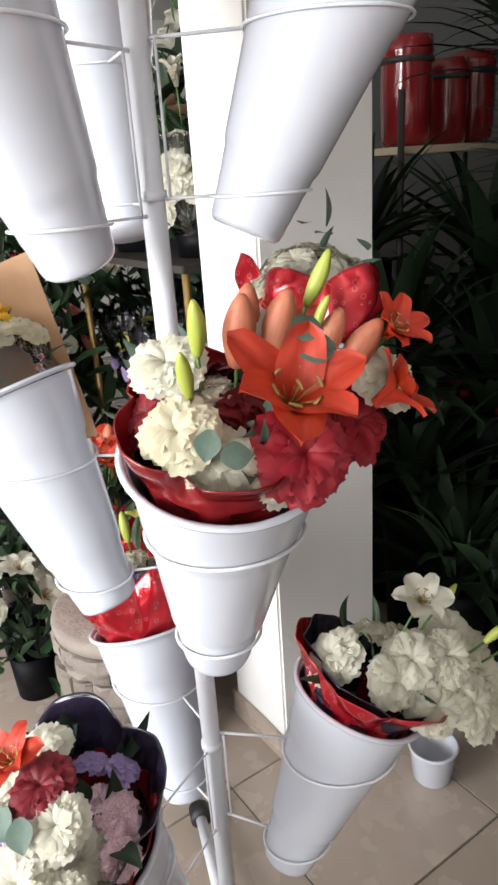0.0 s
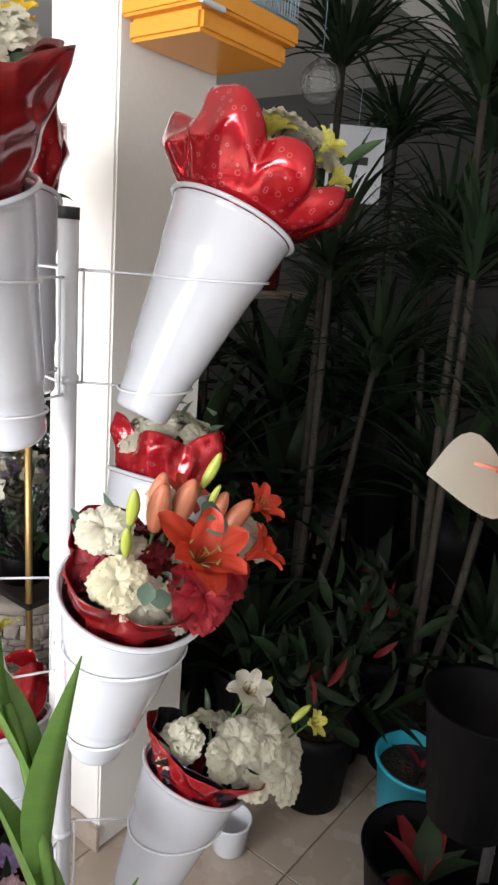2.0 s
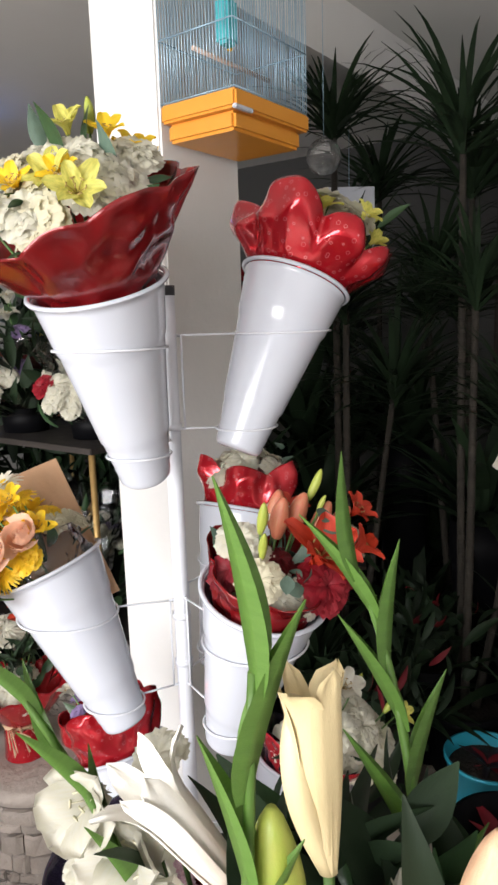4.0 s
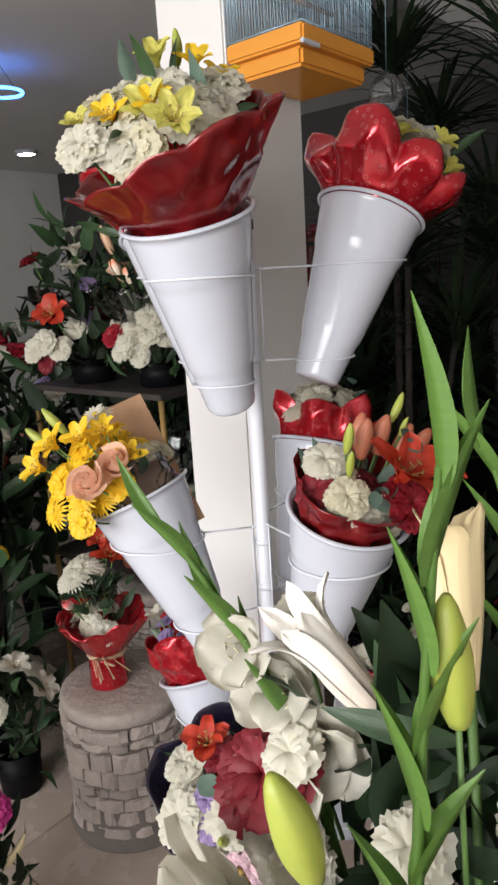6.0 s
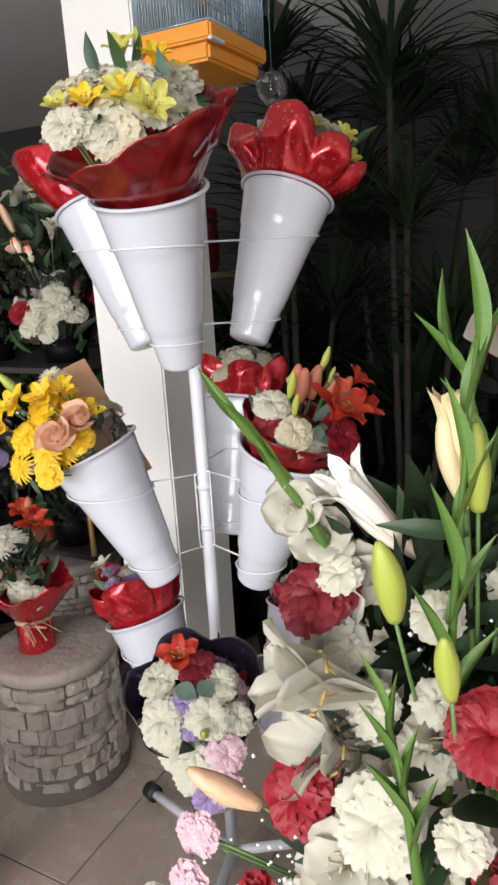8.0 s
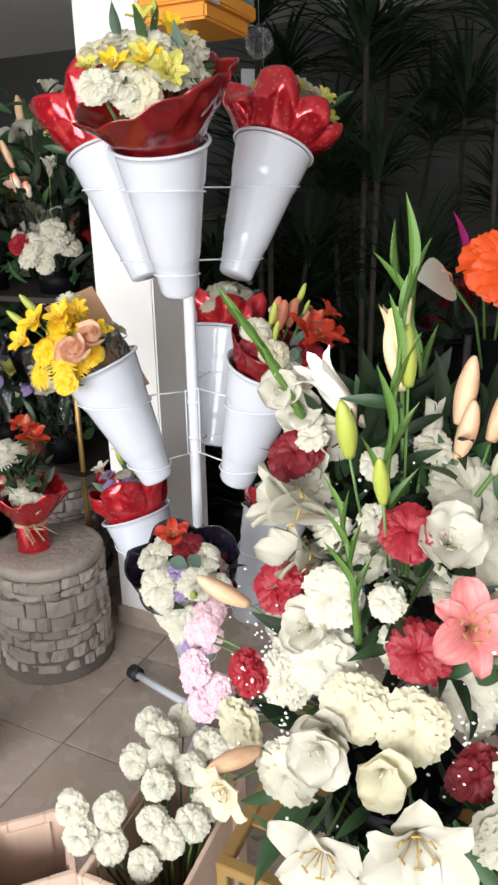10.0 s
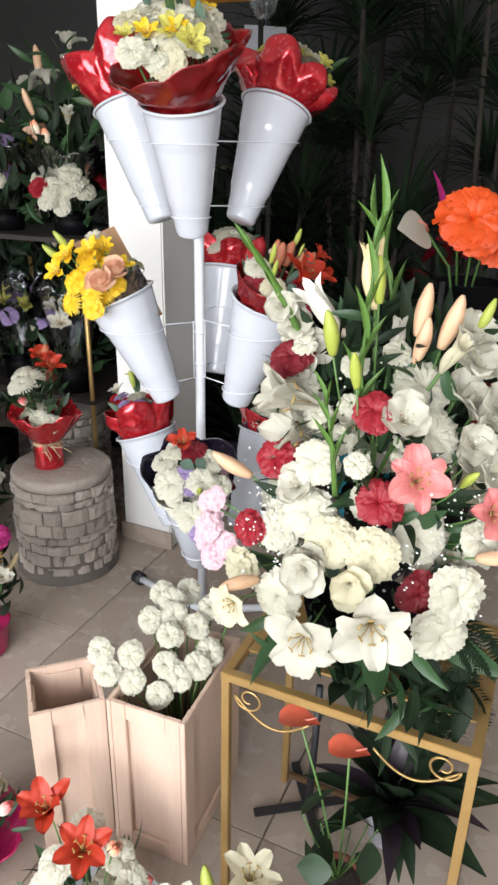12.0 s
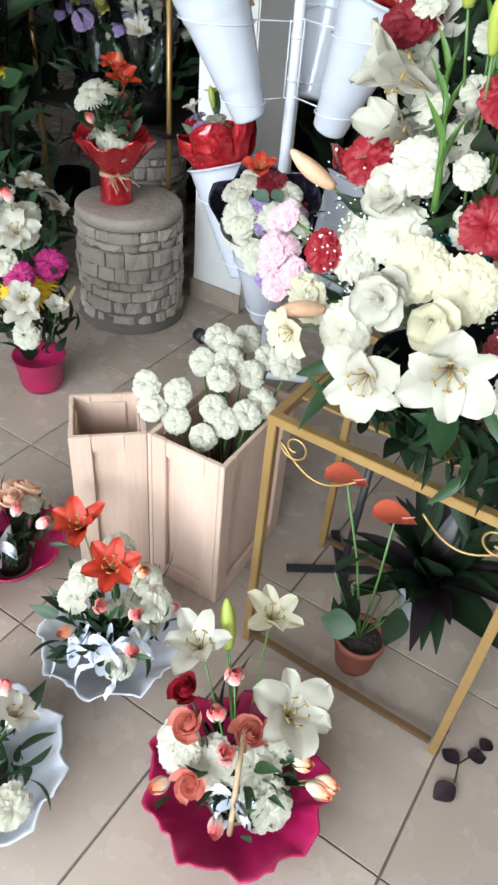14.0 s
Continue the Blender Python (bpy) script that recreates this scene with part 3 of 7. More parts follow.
def bud_mesh(seed, fat=0.17, open_tip=0.0, bend=0.06):
    """A closed lily bud of length 1 with three seams."""
    n, rows = 18, 13
    v = []
    for i in range(rows):
        s = i / (rows - 1)
        r = fat * math.sin(math.pi * (0.13 + 0.8 * s ** 1.1)) ** 0.8 * (1.0 - 0.12 * s)
        if s > 0.92:
            r *= 0.75 + 0.4 * open_tip
        for j in range(n):
            a = 2 * math.pi * j / n
            g = 1 - 0.1 * math.exp(-(((a * 3 / (2 * math.pi) + 0.5) % 1 - 0.5) * 9) ** 2) + 0.035 * math.cos(3 * a)
            v.append((r * g * math.cos(a) + bend * math.sin(s * 2.2), r * g * math.sin(a), s))
    f = [(i * n + j, i * n + (j + 1) % n, (i + 1) * n + (j + 1) % n, (i + 1) * n + j) for i in range(rows - 1) for j in range(n)]
    f += [tuple(range(n))[::-1], tuple(range((rows - 1) * n, rows * n))]
    return make_mesh("bud", v, f)


def leaf_mesh(name, width=0.12, droop=0.6, fold=0.3, rows=9, tip=1.0, twist=0.0):
    """A leaf of length 1 along +x from the origin."""
    v = []
    x, z, el = 0.0, 0.0, 0.0
    for i in range(rows):
        s = i / (rows - 1)
        wd = width * max(0.02, math.sin(math.pi * min(1, (s * 0.93 + 0.07)) ** tip)) + 0.003
        a = twist * s
        for t in (-1, -0.5, 0, 0.5, 1):
            h = fold * wd * abs(t)
            v.append((x, wd * t * math.cos(a) - h * math.sin(a), z + h * math.cos(a) + wd * t * math.sin(a)))
        el -= droop / rows
        x += math.cos(el) / (rows - 1)
        z += math.sin(el) / (rows - 1)
    f = [(i * 5 + j, i * 5 + j + 1, (i + 1) * 5 + j + 1, (i + 1) * 5 + j) for i in range(rows - 1) for j in range(4)]
    return make_mesh(name, v, f)


CARN = [carnation_mesh(k) for k in range(5)]
MINI = [carnation_mesh(20 + k, 22, 0.16) for k in range(2)]
ROSE = [rose_mesh(k) for k in range(3)]
ROSEBUD = rose_mesh(7, 11, 1.0)
DAISY = [ray_flower_mesh(1, 2, 16, 0.1), ray_flower_mesh(2, 4, 22, 0.075)]
PETAL = {"wide": [petal_mesh("petal", (0.33, 0.23)[k % 2], (1.35, 1.7)[k % 2], 40, 0.06, seed=k) for k in range(4)],
         "ruffle": [petal_mesh("petal", (0.44, 0.36)[k % 2], (0.7, 1.0)[k % 2], 46, 0.1, 1.5, seed=k) for k in range(4)],
         "slim": [petal_mesh("petal", 0.23, 1.0, 44, seed=k) for k in range(2)],
         "tube": [trumpet_petal(k) for k in range(3)],
         "shut": [petal_mesh("petal", 0.21, 0.6, 62, seed=k) for k in range(2)]}
STAMENS = stamens_mesh()
BUD = [bud_mesh(0, 0.155), bud_mesh(1, 0.115, 0.5, 0.12), bud_mesh(2, 0.17, 0.0, 0.05), bud_mesh(3, 0.24, 0.2, 0.05)]
LEAF = [leaf_mesh("leaf"), leaf_mesh("leaf", 0.1, 1.1, 0.4), leaf_mesh("leaf", 0.2, 0.5, 0.2, tip=0.7)]
BLADE = [leaf_mesh("blade", 0.05, 0.25, 0.6, 10, 0.8), leaf_mesh("blade", 0.045, 0.5, 0.6, 10, 0.8, 0.5)]
ROUND = leaf_mesh("leaf", 0.42, 0.4, 0.15, 8)


def own(me, key, cache={}):
    """A mesh of the same shape for another material, kept for reuse."""
    if (me.name, key) not in cache:
        c = me.copy()
        c.materials.clear()
        c.materials.append(M[key])
        cache[me.name, key] = c
    return cache[me.name, key]


def flower(kind, mat, parent, at, axis, size, rnd, label=""):
    """One flower as a part of a thing; at is relative to the thing."""
    spin = rnd.uniform(0, 6.28)
    size *= 1.08 if kind in ("carnation", "mini", "lily", "slimlily") else 1.0
    m = facing(at, axis, spin, size)
    if kind == "carnation":
        return use("carnation", own(rnd.choice(CARN), mat), None, parent, m, label)
    if kind == "mini":
        return use("mini_carnation", own(rnd.choice(MINI), mat), None, parent, m, label)
    if kind == "rose":
        return use("rose", own(rnd.choice(ROSE), mat), None, parent, m @ Matrix.Diagonal((1.2, 1.2, 1.1, 1)), label)
    if kind in ("daisy", "mum"):
        ob = use("daisy" if kind == "daisy" else "chrysanthemum", own(DAISY[kind == "mum"], mat), None, parent, m, label)
        if kind == "daisy":
            use("flower_eye", own(EYE_DISC, "yellow"), None, ob)
        return ob
    if kind == "bud":
        return use("lily_bud", own(BUD[3] if mat == "coral" else BUD[1] if mat == "budcream" else BUD[2] if mat == "budpeach" else BUD[rnd.choice((0, 2))], mat), None, parent, m, label)
    if kind == "rosebud":
        ob = use("rose_bud", own(ROSEBUD, {"salmon": "rosetip", "peach": "peachtip"}.get(mat, mat)), None, parent, m @ Matrix.Diagonal((1.2, 1.2, 1.45, 1)), label)
        return ob
    if kind in ("lily", "slimlily", "shutlily", "trumpet", "floret"):
        ob = use("gladiolus_floret" if kind == "floret" else "lily", own(BUD[1], mat) if kind == "trumpet" else own(STAMENS, "cream" if kind == "floret" else "stamen"), None, parent, m @ Matrix.Scale(0.8, 4) if kind == "trumpet" else m, label)
        shapes = PETAL[{"lily": "wide", "slimlily": "slim", "shutlily": "shut", "trumpet": "tube", "floret": "ruffle"}[kind]]
        for k in range(6):
            use("petal", own(shapes[k % len(shapes)], mat), None, ob, Matrix.Rotation(k * math.pi / 3 + rnd.uniform(-0.12, 0.12), 4, "Z")
                @ Matrix.Rotation((rnd.uniform(-0.15, 0.15) - (0.12 if k % 2 else 0)) * (0.15 if kind == "trumpet" else 1.0), 4, "Y") @ Matrix.Scale(rnd.uniform(0.92, 1.05) * (1.25 if kind == "trumpet" else 1.0), 4))
        return ob
    if kind == "leaf":
        return use("leaf", own(rnd.choice(LEAF), mat), None, parent, m @ Matrix.Rotation(-math.pi / 2, 4, "Y"), label)
    if kind == "round":
        return use("leaf", own(ROUND, mat), None, parent, m, label)


def eye_disc():
    return make_mesh("flower_eye", *lathe([(0.02, 0.2), (0.12, 0.19), (0.2, 0.14), (0.24, 0.05)], 14))


EYE_DISC = eye_disc()

# ---- the room ----
X0, X1, Y0, Y1, H = -3.4, 3.0, -3.2, 4.9, 2.8


def structure(name, bm, mat, label, smooth=False):
    return tagged(part(name, bm, mat, None, "", None, smooth), label, name.split("_")[0], "", "structure")


structure("wall_north", boxm((X0, Y1, 0), (X1, Y1 + 0.15, H)), M["wall"], "grey painted back wall of the shop")
# the shade on this wall is in its colour
structure("wall_east", boxm((X1, Y0, 0), (X1 + 0.15, Y1 + 0.15, H)), M["shadewall"], "side wall behind the plants, coloured near-black for want of light")
# unseen wall, given white plaster so it throws light back on the flowers
structure("wall_south", boxm((X0, Y0 - 0.15, 0), (X1 + 0.15, Y0, H)), M["plaster"], "unseen wall closing the shop, made white to bounce light")
west = bmesh.new()
box(west, (X0 - 0.15, Y0 - 0.15, 0), (X0, -2.6, H))
box(west, (X0 - 0.15, 1.4, 0), (X0, Y1 + 0.15, H))
box(west, (X0 - 0.15, -2.6, 2.5), (X0, 1.4, H))
structure("wall_west", west, M["wall"], "front wall with the wide open shop entrance")
structure("ceiling", boxm((X0 - 0.15, Y0 - 0.15, H), (X1 + 0.15, Y1 + 0.15, H + 0.12)), M["ceiling"], "pale painted ceiling")
beam = structure("beam", boxm((0.332, 0.05, 2.58), (X1, 0.28, H)), M["plaster"], "white plastered ceiling beam running from the column")
column = structure("column", boxm((0, 0.04, 0), (0.33, 0.28, H), 0.006), M["plaster"], "white plastered square column with worn edges")
skirting = bmesh.new()
box(skirting, (-0.012, 0.03, 0), (-0.001, 0.29, 0.085), 0.002)
box(skirting, (-0.012, 0.282, 0), (0.33, 0.294, 0.085), 0.002)
structure("baseboard", skirting, M["tile"], "beige tile skirting at the foot of the column")
structure("ground", boxm((-60, -60, -0.3), (60, 60, -0.12)), M["grout"], "dark ground outside the shop")
floor = structure("floor", boxm((X0 - 0.3, Y0, -0.1), (X1, Y1, -0.004)), M["grout"], "beige glazed tile floor with dark joints")

# ---- cone stand ----
PX, PY = -0.427, -0.349
stand = thing("flower_bucket_stand", (PX, PY, 0), "white steel flower stand with wire rings holding cone buckets", "display stand")


def rel(parent, p):
    return Vector(p) - parent.location


bar("pole", [(0, 0, 0.03), (0, 0, 0.9), (0, 0, 1.75)], 0.0155, M["steel"], stand, 16)
bar("pole_cap", [(0, 0, 1.75), (0, 0, 1.765), (0, 0, 1.768)], 0.0165, M["black"], stand, 16, label="black plastic pole cap")
for z in (0.62, 1.02, 1.12, 1.5):
    bar("collar", [(0, 0, z), (0, 0, z + 0.012)], 0.0185, M["steel"], stand, 16)
for a in (70, 190, 310):
    d = Vector((math.cos(radians(a)), math.sin(radians(a)), 0))
    foot = use("foot", make_mesh("foot", *tube([d * 0.01 + Vector((0, 0, 0.075)), d * 0.2 + Vector((0, 0, 0.05)), d * 0.38 + Vector((0, 0, 0.03))], 0.014, 8)), M["steel"], stand)
    use("foot_cap", make_mesh("foot_cap", *tube([d * 0.37 + Vector((0, 0, 0.03)), d * 0.385 + Vector((0, 0, 0.03)), d * 0.41 + Vector((0, 0, 0.03))], 0.026, 12)), M["black"], foot, None, "black rubber foot cap")

CONE_L, CONE_R, CONE_B = 0.35, 0.101, 0.043


def cone_radius(s):
    """Outer radius at the share s of the height, from the bottom."""
    return CONE_B + (CONE_R - 0.004 - CONE_B) * (s * 0.92 + 0.08 * s * s) + (0.0025 if s > 0.26 else 0) + (0.0025 if s > 0.73 else 0)


cone_profile = [(0.001, 0.004), (CONE_B - 0.004, 0.004), (CONE_B, 0.008)]
for k in range(1, 40):
    s_ = k / 40
    cone_profile.append((cone_radius(s_) - (0.0008 if k % 2 and s_ < 0.22 else 0), s_ * CONE_L))
cone_profile += [(cone_radius(1), CONE_L - 0.008)]
inner = [(r - 0.003, z) for r, z in cone_profile[::-1][:-3]] + [(0.001, 0.02)]
CONE_BODY = make_mesh("bucket_body", *lathe(cone_profile + inner, 48))
rim_pts = [(cone_radius(1) + 0.003 + 0.0045 * math.cos(a), CONE_L - 0.003 + 0.004 * math.sin(a)) for a in [k * math.pi / 4 for k in range(9)]]
CONE_RIM = make_mesh("rim", *lathe(rim_pts, 48))

CONES = {
    "top_a": ((-0.666, -0.433, 1.76), (-0.551, -0.396, 1.438)),
    "top_b": ((-0.222, -0.502, 1.773), (-0.365, -0.452, 1.455)),
    "top_c": ((-0.37, -0.08, 1.775), (-0.395, -0.205, 1.447)),
    "mid_a": ((-0.61, -0.182, 1.251), (-0.546, -0.299, 0.937)),
    "mid_b": ((-0.513, -0.613, 1.26), (-0.483, -0.503, 0.942)),
    "mid_c": ((-0.185, -0.33, 1.28), (-0.31, -0.34, 0.957)),
    "low_a": ((-0.244, -0.516, 0.745), (-0.366, -0.465, 0.427)),
    "low_b": ((-0.424, -0.132, 0.752), (-0.436, -0.243, 0.425)),
    "low_c": ((-0.69, -0.465, 0.715), (-0.57, -0.415, 0.395)),
}


def cone_pose(rim, bot):
    rim, bot = Vector(rim), Vector(bot)
    ax = (rim - bot).normalized()
    mid = (rim + bot) / 2
    return facing(mid - ax * CONE_L / 2, ax)


POSES = {}
for key, (rim, bot) in CONES.items():
    P = cone_pose(rim, bot)
    POSES[key] = P
    bucket = tagged(new("cone_bucket"), "white plastic cone flower bucket held in wire rings", "flower bucket", "buckets on the stand")
    bucket.matrix_basis = P
    use("bucket_body", CONE_BODY, M["plastic"], bucket)
    use("rim", CONE_RIM, M["plastic"], bucket)
    # two level wire rings in which the tilted bucket hangs, each on an arm from the pole
    heights = []
    for s_ in (0.70, 0.145):
        zc = (P @ Vector((0, 0, s_ * CONE_L))).z
        ring = []
        for k in range(40):
            a = 2 * math.pi * k / 40
            lo_s, hi_s = 0.0, 1.0
            for _ in range(14):
                mid_s = (lo_s + hi_s) / 2
                r = cone_radius(mid_s) + 0.0035
                q = P @ Vector((r * math.cos(a), r * math.sin(a), mid_s * CONE_L))
                lo_s, hi_s = (mid_s, hi_s) if q.z < zc else (lo_s, mid_s)
            ring.append(q - stand.location)
        bar("wire_ring", ring, 0.0021, M["steel"], stand, 6, closed=True)
        near = min(ring, key=lambda p: p.x ** 2 + p.y ** 2)
        d = Vector((near.x, near.y, 0)).normalized()
        zz = near.z
        heights.append(zz)
        bar("wire_arm", [near, near.lerp(d * 0.024 + Vector((0, 0, zz)), 0.5), d * 0.024 + Vector((0, 0, zz))], 0.0022, M["steel"], stand, 6)
        bar("weld", [d * 0.024 + Vector((0, 0, zz)), d * 0.013 + Vector((0, 0, zz))], 0.003, M["steel"], stand, 6)
    # upright wire joining both arms beside the pole
    bar("wire_upright", [d * 0.024 + Vector((0, 0, heights[1])), d * 0.024 + Vector((0, 0, sum(heights) / 2)), d * 0.024 + Vector((0, 0, heights[0]))], 0.0021, M["steel"], stand, 6)


# ---- wraps and bouquets ----


def wrap_mesh(name, r0, r1, h, seed, wave=0.12, points=7, back=0.0, n=72, rows=14, flare=1.0, thick=0.0012):
    """A sheet of film folded round a bouquet: a flaring cone with pleats and a wavy edge, taller towards +x by back."""
    rnd = random.Random(seed)
    ph = [rnd.uniform(0, 6.28) for _ in range(6)]
    v = []
    for i in range(rows):
        s = i / (rows - 1)
        for j in range(n):
            a = 2 * math.pi * j / n
            w = wave * s * (math.sin(points * a + ph[0]) + 0.5 * math.sin((points * 2 + 1) * a + ph[1] + 2 * s) + 0.25 * math.sin((points * 4 + 3) * a + ph[2]))
            r = r0 + (r1 - r0) * s ** flare
            r *= 1 + 0.5 * w
            z = h * s * (1 + 0.5 * wave * math.sin(points * a + ph[3]) * s + 0.35 * wave * math.sin((2 * points + 3) * a + ph[4]) * s + back * math.cos(a) * s)
            v.append((r * math.cos(a), r * math.sin(a), z))
    f = [(i * n + j, i * n + (j + 1) % n, (i + 1) * n + (j + 1) % n, (i + 1) * n + j) for i in range(rows - 1) for j in range(n)]
    # an inner sheet gives the film its thickness
    o = len(v)
    v += [(x * (1 - thick / r1 * 4), y * (1 - thick / r1 * 4), z + 0.0002) for x, y, z in v]
    f += [tuple(o + k for k in g[::-1]) for g in f]
    top = (rows - 1) * n
    f += [(top + j, top + (j + 1) % n, o + top + (j + 1) % n, o + top + j) for j in range(n)]
    return make_mesh(name, v, f)


def cone_wrap(name, seed, up, top, r_top, wave=0.13, points=5, back=0.0, bulge=0.0, n=144, rows=22, ang=0.0):
    """Film that comes out of a bucket: tucked inside below the rim, then opening in broad rounded folds that meet in sharp valleys; taller towards the angle ang."""
    rnd = random.Random(seed)
    ph = [rnd.uniform(0, 6.28) for _ in range(6)]
    tall = [rnd.uniform(0.75, 1.25) for _ in range(points)]
    wide = [rnd.uniform(-0.6, 1.0) for _ in range(points)]
    zr = (1 - up) * CONE_L
    v = []
    for i in range(rows):
        s = i / (rows - 1)
        for j in range(n):
            a = 2 * math.pi * j / n
            turn = (points * (a + 0.22 * math.sin(a + ph[0]) + 0.1 * math.sin(2 * a + ph[1])) / (2 * math.pi)) % points
            k = int(turn) % points
            u = turn - int(turn) - 0.5
            fold = 1 - (2 * abs(u)) ** 1.8
            if s < 0.25:
                r, z = 0.08 + 0.0125 * s / 0.25, zr - 0.07 * (1 - s / 0.25)
                r -= 0.004 * (1 + math.sin(9 * a + ph[2]))
            else:
                q = (s - 0.25) / 0.75
                r = 0.0915 + (r_top - 0.0915) * q + bulge * math.sin(math.pi * min(1, 0.9 * q))
                pane = ((a + 0.35 * q * math.sin(a + ph[5])) * 11 / (2 * math.pi) + 0.3 * math.sin(3 * a + ph[2])) % 1 - 0.5
                r *= 1 - 0.07 * min(1, 3 * q) * (0.5 - abs(pane)) * (1.6 - q)
                r *= 1 + 1.5 * wave * min(1, 1.6 * q) * (fold - 0.6) + 0.5 * wave * q * q * wide[k]
                edge = 1 + 1.9 * wave * (fold * tall[k] - 0.6) + wave * math.sin(2 * a + ph[3]) + 0.5 * wave * math.sin(3 * a + ph[4]) + back * math.cos(a - ang)
                z = zr + top * q * max(0.15, edge)
                pt = Vector((r * math.cos(a), r * math.sin(a), z))
                r += min(1, 3 * q) * (0.004 * noise.noise(pt * 24 + Vector((seed, 0, 0))) + 0.022 * (0.12 - abs(noise.noise(pt * 13 + Vector((0, seed, 0))))))
            v.append((r * math.cos(a), r * math.sin(a), z))
    f = [(i * n + j, i * n + (j + 1) % n, (i + 1) * n + (j + 1) % n, (i + 1) * n + j) for i in range(rows - 1) for j in range(n)]
    o = len(v)
    v += [(x * 0.985, y * 0.985, z) for x, y, z in v]
    f += [tuple(o + k for k in g[::-1]) for g in f]
    t = (rows - 1) * n
    f += [(t + j, t + (j + 1) % n, o + t + (j + 1) % n, o + t + j) for j in range(n)]
    return make_mesh(name, v, f)


def towards(ob, d):
    """The angle round the thing's own axis at which the world direction d lies."""
    q = ob.matrix_basis.to_3x3().inverted() @ Vector(d)
    return math.atan2(q.y, q.x)


def bouquet(name, label, apex, axis, category="bouquet", group=""):
    ob = tagged(new(name), label, category, group)
    ob.matrix_basis = facing(apex, axis)
    return ob


def place(ob, rnd, rows, focus, lean=(0, 0, 0), stem=0.4):
    """Flowers at places in the world, turned away from focus. Each row: kind, material, x, y, z, size."""
    inv = ob.matrix_basis.inverted()
    f = Vector(focus)
    for kind, mat, x, y, z, size in rows:
        p = Vector((x, y, z))
        ax = ((p - f).normalized() + (Vector(lean) if kind not in ("bud", "leaf") else Vector((0, 0, 0)))).normalized()
        if kind in ("carnation", "mini", "mum"):
            p = p - ax * size * 0.45
        elif kind in ("bud", "leaf"):
            p = p - ax * size * 0.5
        q = inv.to_3x3() @ ax
        flower(kind, mat, ob, inv @ p, q, size, rnd)
        if kind not in ("leaf", "round"):
            a, b = inv @ p, inv @ f
            bar("stem", [b.lerp(a, stem), b.lerp(a, (1 + stem) / 2) + Vector((0, 0, -0.003)), a], 0.002, M["stem"], ob, 5)


def dome(ob, rnd, kinds, count, radius, height, base=0.0, lean=0.0, size_jitter=0.12, up=0.55):
    """Flowers over a dome in the thing's own space. kinds: (kind, material, size)."""
    for k in range(count):
        q = math.sqrt((k + 0.5) / count)
        a = k * 2.399963 + lean + rnd.uniform(-0.2, 0.2)
        r = radius * q
        z = base + height * math.sqrt(max(0, 1 - (q * 0.92) ** 2)) + rnd.uniform(-0.012, 0.012)
        kind, mat, size = kinds[k % len(kinds)]
        ax = Vector((r * math.cos(a), r * math.sin(a), radius * up + (z - base) * 0.4)).normalized()
        flower(kind, mat, ob, (r * math.cos(a), r * math.sin(a), z), ax, size * rnd.uniform(1 - size_jitter, 1 + size_jitter), rnd)


def filler(ob, rnd, mat, count, radius, z0, z1, size=0.06, kind="leaf"):
    for k in range(count):
        a, q = rnd.uniform(0, 6.28), math.sqrt(rnd.uniform(0.02, 1))
        p = Vector((radius * q * math.cos(a), radius * q * math.sin(a), rnd.uniform(z0, z1)))
        ax = Vector((math.cos(a) * q, math.sin(a) * q, rnd.uniform(0.2, 1.0)))
        flower(kind, mat, ob, p, ax, size * rnd.uniform(0.7, 1.3), rnd)


def foliage(parent, rnd, mat, count, centre, spread, size, lift=0.5, label=""):
    """A thicket of leaves in one mesh, about a centre in the thing's own space."""
    v, f = [], []
    shapes = [([tuple(p.co) for p in me.vertices], [tuple(p.vertices) for p in me.polygons]) for me in LEAF]
    for k in range(count):
        c = Vector(centre) + Vector([max(-1.8 * e, min(1.8 * e, rnd.gauss(0, e))) for e in spread])
        m = facing(c, (rnd.uniform(-1, 1), rnd.uniform(-1, 1), rnd.uniform(-0.3, 1) + lift), rnd.uniform(0, 6.28), size * rnd.uniform(0.6, 1.3)) @ Matrix.Rotation(-math.pi / 2, 4, "Y")
        o = len(v)
        vv, ff = shapes[k % 3]
        v += [m @ Vector(p) for p in vv]
        f += [tuple(i + o for i in g) for g in ff]
    return tagged(use("foliage", make_mesh("foliage", v, f), M[mat], parent, None, label), kind="stuff")


def sprinkle(name, parent, rnd, mat, count, centre, spread, size, label=""):
    """A cloud of tiny blossoms in one mesh."""
    v, f = [], []
    for k in range(count):
        c = Vector(centre) + Vector([rnd.gauss(0, s) for s in spread])
        o = len(v)
        s = size * rnd.uniform(0.6, 1.3)
        for d in ((1, 0, 0), (-1, 0, 0), (0, 1, 0), (0, -1, 0), (0, 0, 1), (0, 0, -1)):
            v.append(c + Vector(d) * s * rnd.uniform(0.8, 1.2))
        f += [tuple(o + i for i in t) for t in ((0, 2, 4), (2, 1, 4), (1, 3, 4), (3, 0, 4), (2, 0, 5), (1, 2, 5), (3, 1, 5), (0, 3, 5))]
    ob = use(name, make_mesh(name, v, f), mat, parent, None, label)
    return tagged(ob, kind="stuff")


def in_cone(key, up=0.25):
    P = POSES[key]
    ax = (P.to_3x3() @ Vector((0, 0, 1))).normalized()
    return P.translation + ax * (CONE_L * up), ax, P.translation


rnd = random.Random(11)

# white and yellow bouquet, dark red film
a0, ax, bot = in_cone("top_a", 0.45)
bq = bouquet("bouquet", "white carnations and yellow alstroemeria in dark red film", a0, ax, group="bouquets on the stand")
